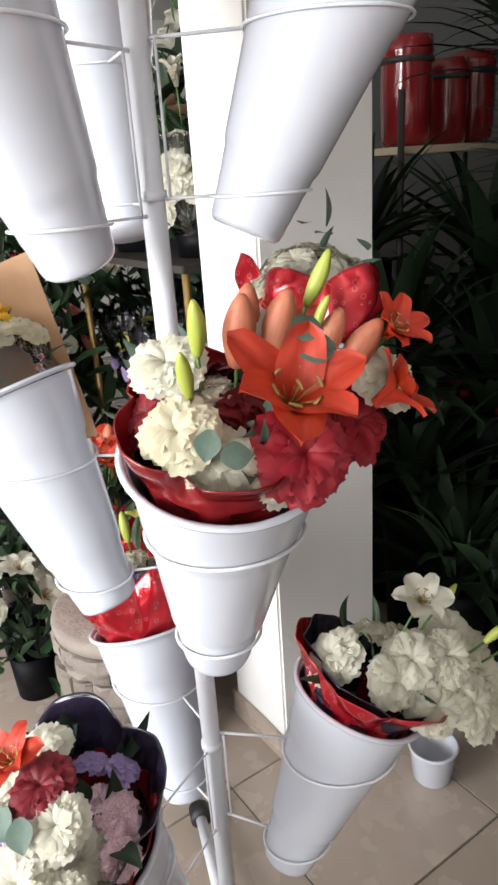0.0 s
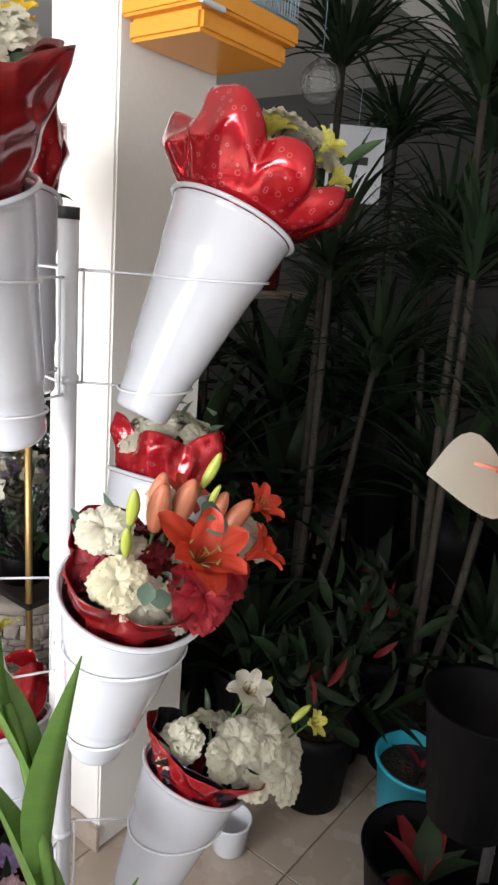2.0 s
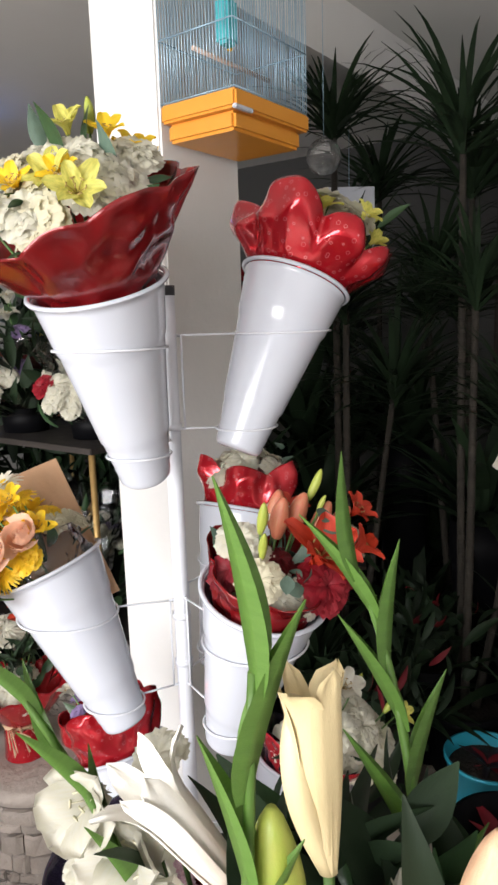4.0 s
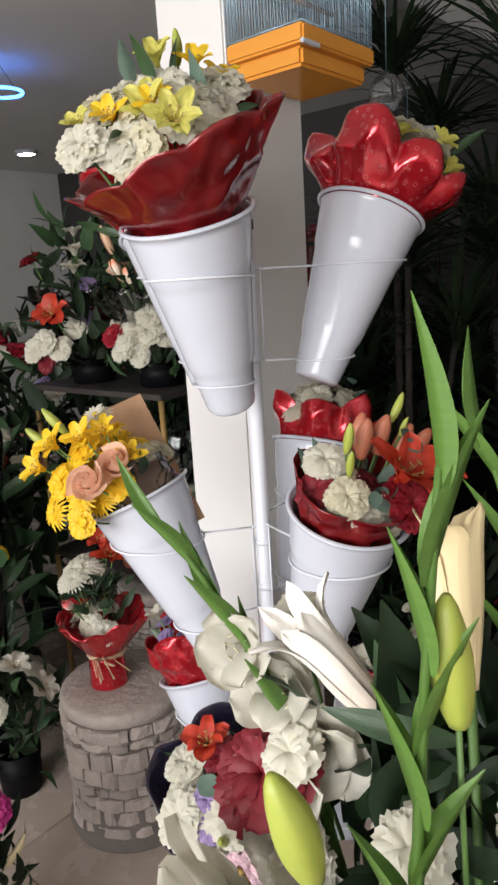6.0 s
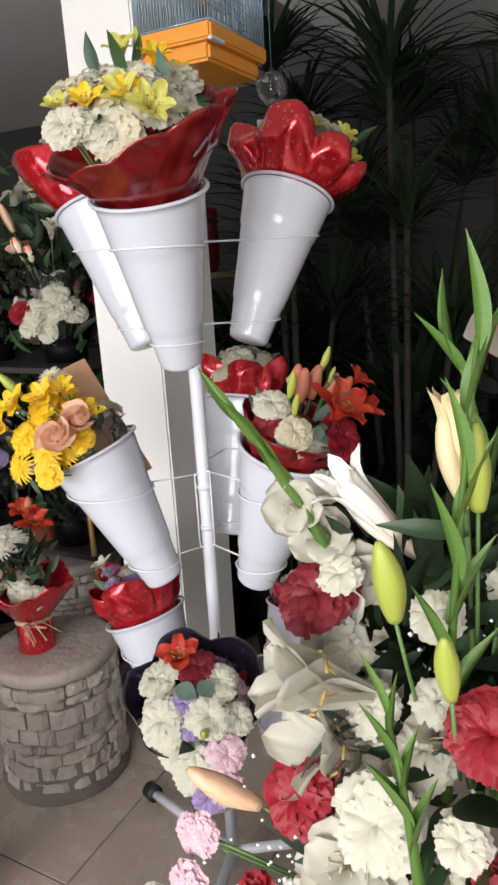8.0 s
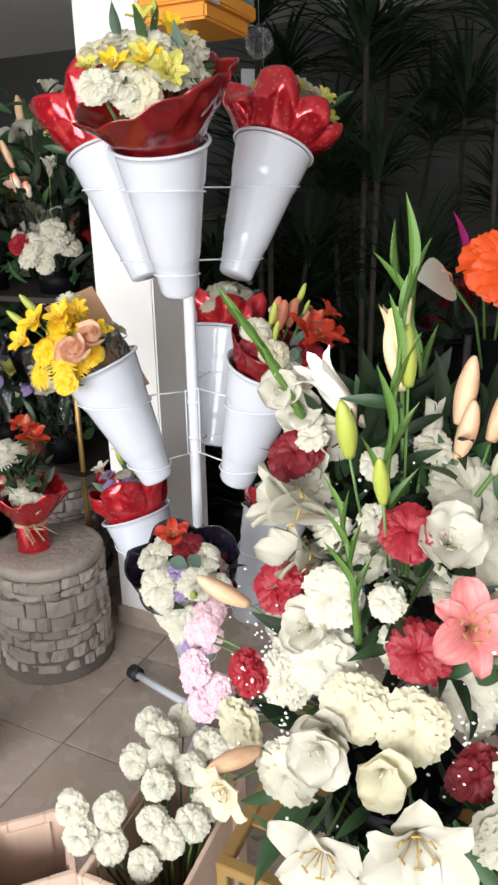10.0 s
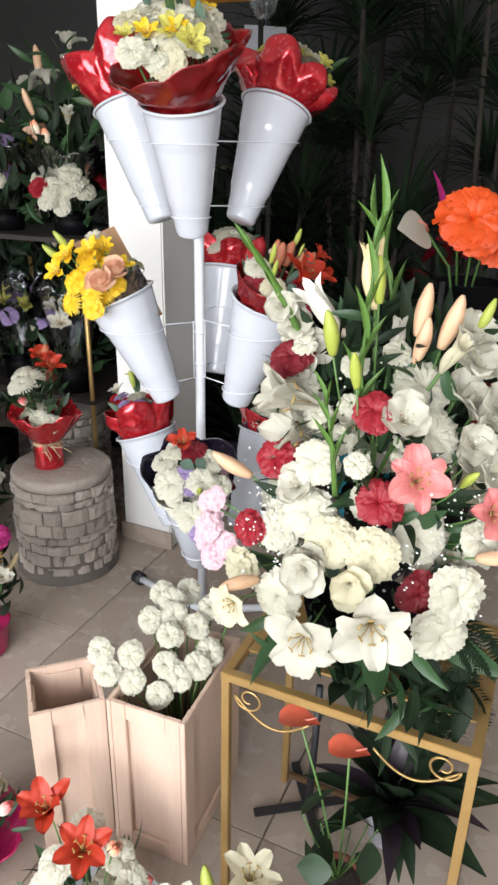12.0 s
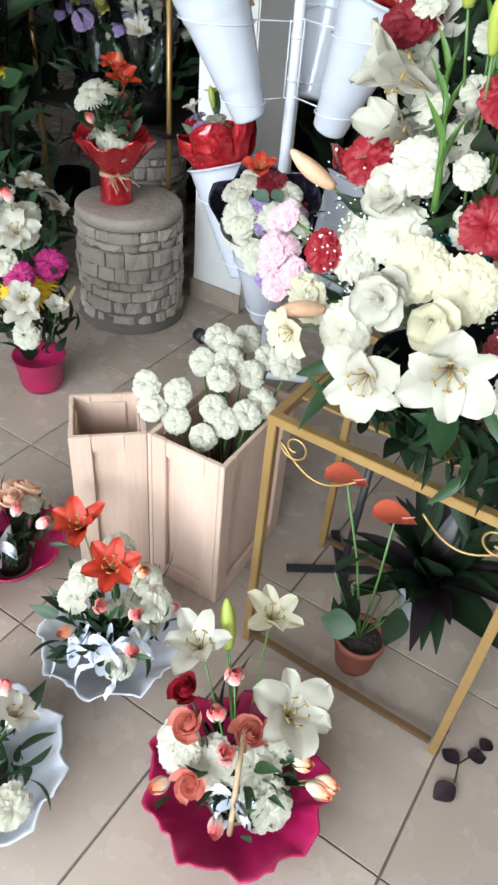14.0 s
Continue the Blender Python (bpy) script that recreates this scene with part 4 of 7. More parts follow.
use("wrap", cone_wrap("wrap", 3, 0.45, 0.105, 0.168, 0.055, 8, 0.4, 0.006, ang=towards(bq, (0.6, -0.8, 0))), M["dark_foil"], bq, label="glossy dark red film")
place(bq, rnd, [
    ("carnation", "white", -0.85, -0.41, 1.86, 0.04), ("carnation", "white", -0.81, -0.46, 1.86, 0.042), ("carnation", "white", -0.735, -0.47, 1.945, 0.042),
    ("carnation", "white", -0.64, -0.5, 1.96, 0.042), ("carnation", "cream", -0.75, -0.34, 1.94, 0.04), ("carnation", "white", -0.69, -0.49, 1.93, 0.036),
    ("slimlily", "yellow", -0.775, -0.41, 1.885, 0.04), ("slimlily", "yellow", -0.75, -0.475, 1.89, 0.042), ("slimlily", "yellow", -0.655, -0.46, 1.96, 0.042),
    ("slimlily", "yellowgreen", -0.69, -0.42, 1.97, 0.042), ("slimlily", "yellowgreen", -0.8, -0.37, 1.88, 0.036), ("leaf", "euca", -0.69, -0.5, 1.94, 0.08)], bot + ax * 0.2, (-0.3, -0.3, 0))
place(bq, rnd, [
    ("carnation", "white", -0.69, -0.37, 1.97, 0.042), ("carnation", "white", -0.6, -0.38, 1.95, 0.04), ("slimlily", "yellow", -0.6, -0.46, 1.94, 0.05),
    ("leaf", "leaf", -0.74, -0.45, 1.96, 0.09), ("leaf", "euca", -0.7, -0.36, 1.99, 0.06), ("leaf", "leaf", -0.68, -0.44, 1.98, 0.06), ("bud", "budgreen", -0.66, -0.43, 2.0, 0.05)], bot + ax * 0.2, (-0.3, -0.3, 0))
filler(bq, rnd, "leaf", 16, 0.09, 0.26, 0.33)
dome(bq, rnd, [("carnation", "white", 0.042), ("carnation", "white", 0.042), ("slimlily", "yellowgreen", 0.05), ("carnation", "cream", 0.042)], 16, 0.1, 0.07, 0.28)

# red patterned foil bouquet
a0, ax, bot = in_cone("top_b", 0.5)
bq = bouquet("bouquet", "yellow and white flowers wrapped in glossy red patterned foil", a0, ax, group="bouquets on the stand")
use("wrap", cone_wrap("wrap", 8, 0.5, 0.105, 0.14, 0.15, 8, 0.0, 0.028), M["red_foil"], bq, label="glossy red foil with small hearts")
place(bq, rnd, [("slimlily", "yellowgreen", -0.13, -0.595, 1.885, 0.042), ("slimlily", "yellowgreen", -0.1, -0.57, 1.875, 0.042), ("slimlily", "yellowgreen", -0.105, -0.6, 1.84, 0.038),
                ("carnation", "white", -0.14, -0.54, 1.94, 0.04), ("carnation", "white", -0.1, -0.58, 1.91, 0.04), ("carnation", "white", -0.12, -0.5, 1.93, 0.04),
                ("leaf", "leaf", -0.05, -0.62, 1.9, 0.08)], bot + ax * 0.25)
filler(bq, rnd, "leaf", 8, 0.1, 0.2, 0.3)
dome(bq, rnd, [("carnation", "white", 0.036), ("slimlily", "yellowgreen", 0.05)], 8, 0.085, 0.07, 0.23)

# bouquet behind, red foil
a0, ax, bot = in_cone("top_c", 0.5)
bq = bouquet("bouquet", "pale flowers wrapped in shiny red foil", a0, ax, group="bouquets on the stand")
use("wrap", cone_wrap("wrap", 5, 0.5, 0.15, 0.14, 0.13, 5, 0.0, 0.015), M["red_foil"], bq)
dome(bq, rnd, [("carnation", "white", 0.04), ("slimlily", "yellowgreen", 0.05), ("carnation", "cream", 0.038)], 11, 0.1, 0.1, 0.24)
filler(bq, rnd, "leaf", 8, 0.1, 0.16, 0.26)

# yellow bouquet with brown paper
a0, ax, bot = in_cone("mid_a", 0.5)
bq = bouquet("bouquet", "yellow chrysanthemums and peach roses in brown paper and clear film", a0, ax, group="bouquets on the stand")
use("wrap", cone_wrap("wrap", 15, 0.5, 0.06, 0.088, 0.1, 6), M["film"], bq, label="clear film")
paper = bmesh.new()
box(paper, (-0.07, -0.0012, 0.0), (0.07, 0.0012, 0.295), 0.0005)
m_in = bq.matrix_basis.inverted() @ Matrix.Translation((-0.572, -0.236, 1.168)) @ Matrix.Rotation(radians(-38), 4, "Z") @ Matrix.Rotation(radians(-26), 4, "X") @ Matrix.Rotation(radians(-20), 4, "Y")
part("paper_sheet", paper, M["kraft"], bq, "stiff brown kraft paper", m_in)
place(bq, rnd, [
    ("mum", "yellow", -0.79, -0.13, 1.26, 0.038), ("mum", "yellow", -0.77, -0.19, 1.29, 0.038), ("slimlily", "yellow", -0.74, -0.12, 1.37, 0.05), ("slimlily", "yellow", -0.71, -0.17, 1.38, 0.05),
    ("rose", "peach", -0.745, -0.22, 1.315, 0.034), ("rose", "peach", -0.69, -0.23, 1.335, 0.034), ("daisy", "white", -0.66, -0.14, 1.42, 0.036), ("slimlily", "yellow", -0.76, -0.1, 1.33, 0.05),
    ("bud", "budgreen", -0.7, -0.06, 1.41, 0.07), ("bud", "budgreen", -0.73, -0.05, 1.38, 0.07), ("mum", "yellow", -0.64, -0.15, 1.4, 0.03)], bot + ax * 0.28, (-0.3, -0.2, 0))
place(bq, rnd, [("mum", "yellow", -0.75, -0.15, 1.34, 0.04), ("mum", "yellow", -0.73, -0.2, 1.28, 0.036), ("carnation", "yellow", -0.71, -0.14, 1.38, 0.034), ("carnation", "yellow", -0.77, -0.14, 1.32, 0.034), ("slimlily", "yellow", -0.68, -0.19, 1.39, 0.042), ("carnation", "yellow", -0.78, -0.2, 1.25, 0.03)], bot + ax * 0.28, (-0.3, -0.2, 0))
filler(bq, rnd, "leaf", 12, 0.07, 0.18, 0.24)
dome(bq, rnd, [("slimlily", "yellow", 0.042), ("carnation", "yellow", 0.034), ("mum", "yellow", 0.036), ("carnation", "cream", 0.03)], 22, 0.09, 0.07, 0.2)

# orange lily bouquet
a0, ax, bot = in_cone("mid_b", 0.55)
bq = bouquet("bouquet", "orange lilies, white carnations and coral buds in red film", a0, ax, group="bouquets on the stand")
use("wrap", cone_wrap("wrap", 21, 0.55, 0.055, 0.108, 0.13, 5), M["dark_foil"], bq, label="dark red film lining")
place(bq, rnd, [
    ("carnation", "white", -0.57, -0.61, 1.375, 0.034), ("carnation", "cream", -0.595, -0.67, 1.325, 0.034), ("carnation", "white", -0.48, -0.63, 1.4, 0.026), ("carnation", "white", -0.37, -0.71, 1.34, 0.036),
    ("carnation", "red", -0.5, -0.738, 1.3, 0.044), ("carnation", "red", -0.41, -0.71, 1.3, 0.04),
    ("bud", "coral", -0.505, -0.645, 1.39, 0.07), ("bud", "coral", -0.465, -0.655, 1.39, 0.07), ("bud", "coral", -0.395, -0.69, 1.36, 0.066), ("bud", "coral", -0.48, -0.62, 1.395, 0.068), ("bud", "coral", -0.425, -0.67, 1.375, 0.062), ("slimlily", "orange", -0.375, -0.7, 1.37, 0.045)], bot + ax * 0.22, (-0.3, -0.35, 0))
place(bq, rnd, [
    ("bud", "budgreen", -0.55, -0.64, 1.4, 0.055), ("bud", "budgreen", -0.575, -0.66, 1.365, 0.05), ("bud", "budgreen", -0.425, -0.66, 1.43, 0.055), ("bud", "budgreen", -0.435, -0.68, 1.4, 0.035),
    ("round", "euca", -0.49, -0.715, 1.39, 0.035), ("round", "euca", -0.46, -0.725, 1.38, 0.04), ("round", "euca", -0.58, -0.705, 1.33, 0.028), ("round", "euca", -0.57, -0.7, 1.3, 0.03),
    ("slimlily", "orange", -0.42, -0.6, 1.36, 0.05)], bot + ax * 0.22, (-0.3, -0.35, 0))
inv = bq.matrix_basis.inverted()
for x, y, z, d, size in ((-0.5, -0.7, 1.32, (-0.1, -0.62, 0.8), 0.09), (-0.41, -0.72, 1.315, (0.6, -0.6, 0.5), 0.06)):
    flower("slimlily", "orange", bq, inv @ Vector((x, y, z)), inv.to_3x3() @ Vector(d), size, rnd, "open orange-red lily")
filler(bq, rnd, "euca", 18, 0.07, 0.17, 0.23)
dome(bq, rnd, [("carnation", "darkred", 0.036), ("carnation", "white", 0.034), ("round", "euca", 0.035)], 12, 0.08, 0.045, 0.17)

# red foil bouquet behind
a0, ax, bot = in_cone("mid_c", 0.55)
bq = bouquet("bouquet", "white flowers and green leaves in shiny red foil", a0, ax, group="bouquets on the stand")
use("wrap", cone_wrap("wrap", 33, 0.55, 0.09, 0.1, 0.15, 5, 0.0, 0.012), M["red_foil"], bq)
dome(bq, rnd, [("carnation", "white", 0.036), ("leaf", "euca", 0.06), ("carnation", "white", 0.036)], 12, 0.085, 0.075, 0.2)
place(bq, rnd, [("carnation", "white", -0.11, -0.36, 1.4, 0.036), ("carnation", "white", -0.14, -0.33, 1.42, 0.034), ("round", "euca", -0.13, -0.34, 1.43, 0.035), ("round", "euca", -0.09, -0.36, 1.42, 0.032),
                ("round", "euca", -0.16, -0.32, 1.45, 0.03), ("leaf", "euca", -0.12, -0.33, 1.47, 0.06)], bot + ax * 0.25)

# white carnations, low
a0, ax, bot = in_cone("low_a", 0.55)
bq = bouquet("bouquet", "white carnations and lilies in red and black film", a0, ax, group="bouquets on the stand")
use("wrap", cone_wrap("wrap", 41, 0.55, 0.045, 0.122, 0.1, 4, 0.35, ang=towards(bq, (-0.7, 0.1, 0.7))), M["red_foil"], bq)
use("inner_wrap", cone_wrap("inner_wrap", 44, 0.55, 0.05, 0.108, 0.1, 4, 0.4, ang=towards(bq, (-0.4, 0.6, 0.7))), M["navy"], bq, label="black film lining")
place(bq, rnd, [
    ("carnation", "white", -0.205, -0.595, 0.843, 0.042), ("carnation", "white", -0.145, -0.615, 0.833, 0.042), ("carnation", "white", -0.185, -0.635, 0.768, 0.044), ("carnation", "white", -0.075, -0.635, 0.763, 0.042),
    ("lily", "lilywhite", -0.165, -0.565, 0.903, 0.055), ("bud", "budgreen", -0.115, -0.575, 0.903, 0.045), ("bud", "budgreen", -0.065, -0.635, 0.843, 0.05), ("carnation", "white", -0.085, -0.655, 0.693, 0.04),
    ("carnation", "white", -0.095, -0.575, 0.833, 0.042), ("slimlily", "yellowgreen", -0.035, -0.635, 0.803, 0.04), ("carnation", "white", -0.125, -0.655, 0.753, 0.04), ("carnation", "white", -0.045, -0.595, 0.773, 0.04)], bot + ax * 0.25, (-0.7, -0.35, 0.1))
filler(bq, rnd, "darkleaf", 10, 0.07, 0.17, 0.2)
dome(bq, rnd, [("carnation", "white", 0.04), ("leaf", "leaf", 0.06), ("carnation", "white", 0.042), ("leaf", "darkleaf", 0.07)], 8, 0.08, 0.05, 0.2)

# red film, low and behind
a0, ax, bot = in_cone("low_b", 0.5)
bq = bouquet("bouquet", "small lilac and white flowers in glossy red foil", a0, ax, group="bouquets on the stand")
use("wrap", cone_wrap("wrap", 51, 0.5, 0.1, 0.11, 0.17, 5, 0.0, 0.012), M["red_foil"], bq)
place(bq, rnd, [("mini", "purple", -0.47, -0.06, 0.89, 0.025), ("bud", "budgreen", -0.42, -0.08, 0.93, 0.06), ("carnation", "white", -0.43, -0.1, 0.89, 0.034), ("slimlily", "lilywhite", -0.5, -0.08, 0.9, 0.04),
                ("mini", "purple", -0.51, -0.1, 0.88, 0.02), ("slimlily", "yellowgreen", -0.38, -0.07, 0.91, 0.05), ("leaf", "leaf", -0.4, -0.08, 0.92, 0.08)], bot + ax * 0.25)
dome(bq, rnd, [("mini", "purple", 0.026), ("carnation", "white", 0.032), ("leaf", "leaf", 0.06)], 9, 0.075, 0.05, 0.22)

# mixed bouquet, low, dark film
a0, ax, bot = in_cone("low_c", 0.55)
bq = bouquet("bouquet", "white carnations, lilac stocks and crimson carnations in dark plum film", a0, ax, group="bouquets on the stand")
use("wrap", cone_wrap("wrap", 61, 0.55, 0.085, 0.14, 0.1, 5, 0.25, ang=towards(bq, (0.6, 0.6, 0.4))), M["navy"], bq, label="dark plum film")
use("outer_wrap", cone_wrap("outer_wrap", 62, 0.55, 0.045, 0.125, 0.1, 5), M["dark_foil"], bq)
place(bq, rnd, [
    ("carnation", "white", -0.79, -0.435, 0.807, 0.042), ("carnation", "white", -0.842, -0.472, 0.809, 0.044), ("carnation", "white", -0.76, -0.4, 0.84, 0.04), ("carnation", "white", -0.83, -0.5, 0.75, 0.044),
    ("carnation", "white", -0.8, -0.56, 0.82, 0.042), ("carnation", "white", -0.72, -0.43, 0.87, 0.04), ("carnation", "white", -0.74, -0.55, 0.86, 0.036), ("mini", "purple", -0.82, -0.52, 0.8, 0.03),
    ("mini", "purple", -0.8, -0.5, 0.83, 0.026), ("carnation", "white", -0.85, -0.55, 0.72, 0.044), ("mini", "pinkmix", -0.81, -0.6, 0.75, 0.036), ("carnation", "darkred", -0.74, -0.5, 0.88, 0.038)], bot + ax * 0.24)
place(bq, rnd, [("lily", "orange", -0.75, -0.47, 0.88, 0.055), ("round", "euca", -0.79, -0.48, 0.85, 0.045), ("round", "euca", -0.77, -0.52, 0.86, 0.04), ("bud", "budgreen", -0.82, -0.56, 0.79, 0.06), ("leaf", "leaf", -0.84, -0.53, 0.77, 0.07),
                ("mini", "purple", -0.86, -0.58, 0.68, 0.03), ("mini", "pinkmix", -0.84, -0.61, 0.69, 0.034), ("mini", "white", -0.76, -0.6, 0.8, 0.03)], bot + ax * 0.24)
filler(bq, rnd, "darkleaf", 18, 0.09, 0.18, 0.24)
dome(bq, rnd, [("carnation", "white", 0.038), ("mini", "purple", 0.026), ("carnation", "white", 0.036), ("mini", "pinkmix", 0.03), ("leaf", "leaf", 0.06)], 16, 0.11, 0.04, 0.19)

# ---- stone pedestal ----
SX, SY = -0.265, 0.392


def pedestal(x, y, r, h, label, seed, pieces=True):
    rnd = random.Random(seed)
    ob = thing("stone_pedestal", (x, y, 0), label, "pedestal")
    use("core", make_mesh("core", *lathe([(r * 1.03, 0.0), (r * 1.05, 0.02), (r * 0.955, 0.035), (r * 0.94, h * 0.5), (r * 0.93, h - 0.05)], 40)), M["mortar"], ob)
    top = lathe([(0.002, h), (r * 0.5, h - 0.001), (r * 0.9, h - 0.002), (r * 0.965, h - 0.008), (r * 0.985, h - 0.02), (r * 0.975, h - 0.04), (r * 0.93, h - 0.05)], 48)
    tv = [Vector(p) * (1 + 0.012 * noise.noise(Vector(p) * 9)) for p in top[0]]
    use("top_slab", make_mesh("top_slab", tv, top[1]), M["stone"], ob)
    z = 0.032
    while z < h - 0.055:
        ch = min(rnd.choice((0.024, 0.034, 0.044, 0.058)) * rnd.uniform(0.9, 1.1), h - 0.048 - z)
        a = rnd.uniform(0, 6.28)
        end = a + 2 * math.pi
        while a < end - 0.05:
            da = min(rnd.uniform(0.22, 0.62), end - a)
            if end - a - da < 0.12:
                da = end - a
            ro = r * rnd.uniform(0.965, 1.03)
            g, gz = 0.012, 0.003
            n = 4
            v = []
            for zz, rr in ((z + gz, ro - 0.006), (z + gz + 0.005, ro), (z + ch - gz - 0.005, ro * rnd.uniform(0.99, 1.0)), (z + ch - gz, ro - 0.007)):
                for k in range(n + 1):
                    b = a + g + (da - 2 * g) * k / n
                    e = 0.006 if k in (0, n) else 0.0
                    rj = rr - e + rnd.uniform(-0.004, 0.004)
                    v.append((rj * math.cos(b), rj * math.sin(b), zz + rnd.uniform(-0.0035, 0.0035)))
            for zz in (z + gz, z + ch - gz):
                for k in range(n + 1):
                    b = a + g + (da - 2 * g) * k / n
                    v.append((r * 0.92 * math.cos(b), r * 0.92 * math.sin(b), zz))
            w = n + 1
            f = [(i * w + k, i * w + k + 1, (i + 1) * w + k + 1, (i + 1) * w + k) for i in range(3) for k in range(n)]
            f += [(4 * w + k, 4 * w + k + 1, k + 1, k) for k in range(n)] + [(3 * w + k, 3 * w + k + 1, 5 * w + k + 1, 5 * w + k) for k in range(n)]
            f += [(0, w, 2 * w, 3 * w, 5 * w, 4 * w), (n, w + n, 2 * w + n, 3 * w + n, 5 * w + n, 4 * w + n)]
            use("stone", make_mesh("stone", v, f, False), M["stone"], ob)
            a += da
        z += ch
    return ob


pedestal(SX, SY, 0.205, 0.46, "round pedestal of stacked grey-brown stones with a smooth top", 5)
pedestal(0.3, 0.8, 0.2, 0.5, "dark round stone pedestal standing behind the other", 9)

# red wrapped pot on the pedestal
pot = tagged(new("wrapped_flower_pot"), "pot of white and red flowers in red foil with raffia", "flower pot")
pot.matrix_basis = facing((-0.3, 0.42, 0.462), (0, 0, 1))
use("foil_base", wrap_mesh("foil_base", 0.06, 0.055, 0.1, 71, 0.06, 6), M["red_foil"], pot)
use("foil_collar", wrap_mesh("foil_collar", 0.045, 0.14, 0.13, 72, 0.16, 4, 0.0, flare=0.8), M["red_foil"], pot, Matrix.Translation((0, 0, 0.1)))
bar("raffia_tie", [(0.052 * math.cos(k * 0.5), 0.052 * math.sin(k * 0.5), 0.102 + 0.006 * math.sin(k)) for k in range(13)], 0.008, M["raffia"], pot, 6)
for k in range(10):
    a = 3.9 + rnd.uniform(-0.6, 0.6)
    bar("raffia_strand", [(0.05 * math.cos(a), 0.05 * math.sin(a), 0.105), (0.09 * math.cos(a), 0.09 * math.sin(a), 0.105 + rnd.uniform(-0.02, 0.03)), (0.13 * math.cos(a + 0.2), 0.13 * math.sin(a + 0.2), 0.09 + rnd.uniform(-0.04, 0.03))], 0.0018, M["raffia"], pot, 4)
dome(pot, rnd, [("carnation", "white", 0.04), ("carnation", "white", 0.038), ("leaf", "leaf", 0.07)], 8, 0.08, 0.05, 0.19)
place(pot, rnd, [("carnation", "white", -0.33, 0.5, 0.84, 0.042), ("carnation", "white", -0.28, 0.53, 0.84, 0.042), ("carnation", "white", -0.3, 0.46, 0.83, 0.038), ("lily", "orange", -0.23, 0.47, 0.88, 0.06),
                 ("carnation", "white", -0.36, 0.5, 0.81, 0.036), ("bud", "coral", -0.22, 0.46, 0.91, 0.06)], (-0.3, 0.42, 0.6), (-0.5, -0.4, 0.1))
filler(pot, rnd, "leaf", 16, 0.09, 0.18, 0.32)
foliage(pot, rnd, "darkleaf", 60, (0, 0.02, 0.29), (0.045, 0.045, 0.03), 0.06, 0.5)
place(pot, rnd, [("mum", "white", -0.31, 0.47, 0.85, 0.06), ("mum", "white", -0.36, 0.47, 0.83, 0.05), ("slimlily", "orange", -0.24, 0.42, 0.84, 0.08), ("rosebud", "salmon", -0.4, 0.42, 0.75, 0.035)], (-0.3, 0.42, 0.6), (-0.5, -0.4, 0.3))

# ---- wooden crates ----


def crate(x, y, yaw, w, d, h, label):
    """An open pine crate: corner posts, rails and recessed panels. Its own origin is the corner at low x and y."""
    ob = thing("wooden_crate", (x, y, 0), label, "crate", "pine crates")
    ob.rotation_euler = (0, 0, radians(yaw))
    t, p = 0.012, 0.05
    part("base", boxm((t, t, 0.012), (w - t, d - t, 0.024), 0.001), M["wood"], ob)
    for cx, cy in ((0, 0), (w, 0), (0, d), (w, d)):
        sx, sy = (1 if cx == 0 else -1), (1 if cy == 0 else -1)
        for lx, ly in ((p, t), (t, p)):
            a = (cx, cy, 0)
            b = (cx + sx * lx, cy + sy * ly, h)
            lo = [min(a[i], b[i]) for i in range(3)]
            hi = [max(a[i], b[i]) for i in range(3)]
            if lx == t:
                lo[1], hi[1] = (t + 0.0005, hi[1]) if cy == 0 else (lo[1], d - t - 0.0005)
            part("corner_post", boxm(lo, hi, 0.0015), M["wood"], ob)
    for y0 in (0.001, d - t + 0.001):
        part("top_rail", boxm((p + 0.0005, y0, h - 0.045), (w - p - 0.0005, y0 + t - 0.002, h), 0.0015), M["wood"], ob)
        part("bottom_rail", boxm((p + 0.0005, y0, 0.0), (w - p - 0.0005, y0 + t - 0.002, 0.045), 0.0015), M["wood"], ob)
        yy = 0.0075 if y0 < 0.01 else d - 0.0125
        part("panel", boxm((p - 0.008, yy + 0.005 * (1 if y0 < 0.01 else -1), 0.02), (w - p + 0.008, yy + 0.005 + 0.005 * (1 if y0 < 0.01 else -1), h - 0.02)), M["wood"], ob)
    for x0 in (0.001, w - t + 0.001):
        part("top_rail", boxm((x0, p + 0.0005, h - 0.045), (x0 + t - 0.002, d - p - 0.0005, h), 0.0015), M["wood"], ob)
        part("bottom_rail", boxm((x0, p + 0.0005, 0.0), (x0 + t - 0.002, d - p - 0.0005, 0.045), 0.0015), M["wood"], ob)
        xx = 0.0125 if x0 < 0.01 else w - 0.0175
        part("panel", boxm((xx, p - 0.008, 0.02), (xx + 0.005, d - p + 0.008, h - 0.02)), M["wood"], ob)
    return ob


crate(-1.284, -0.765, 3, 0.33, 0.205, 0.46, "tall pale pine crate holding netted white carnations")
crate(-1.40, -0.42, -46, 0.175, 0.17, 0.44, "tall pale pine crate standing empty")

bunch = tagged(new("carnation_bunch"), "bunch of netted white carnations standing in a pine crate", "flowers")
bunch.matrix_basis = facing((-1.12, -0.66, 0.2), (0, 0, 1))
rnd = random.Random(21)
rows = [(-1.25, -0.51, 0.53), (-1.27, -0.54, 0.49), (-1.25, -0.6, 0.47), (-1.22, -0.58, 0.52), (-1.24, -0.67, 0.45), (-1.19, -0.66, 0.5), (-1.15, -0.73, 0.49), (-1.15, -0.65, 0.555),
        (-1.11, -0.57, 0.55), (-1.08, -0.69, 0.55), (-1.19, -0.7, 0.475), (-1.02, -0.55, 0.57), (-0.98, -0.61, 0.57), (-1.02, -0.7, 0.57), (-1.02, -0.75, 0.57), (-1.09, -0.63, 0.57), (-1.05, -0.6, 0.58), (-1.1, -0.74, 0.5)]
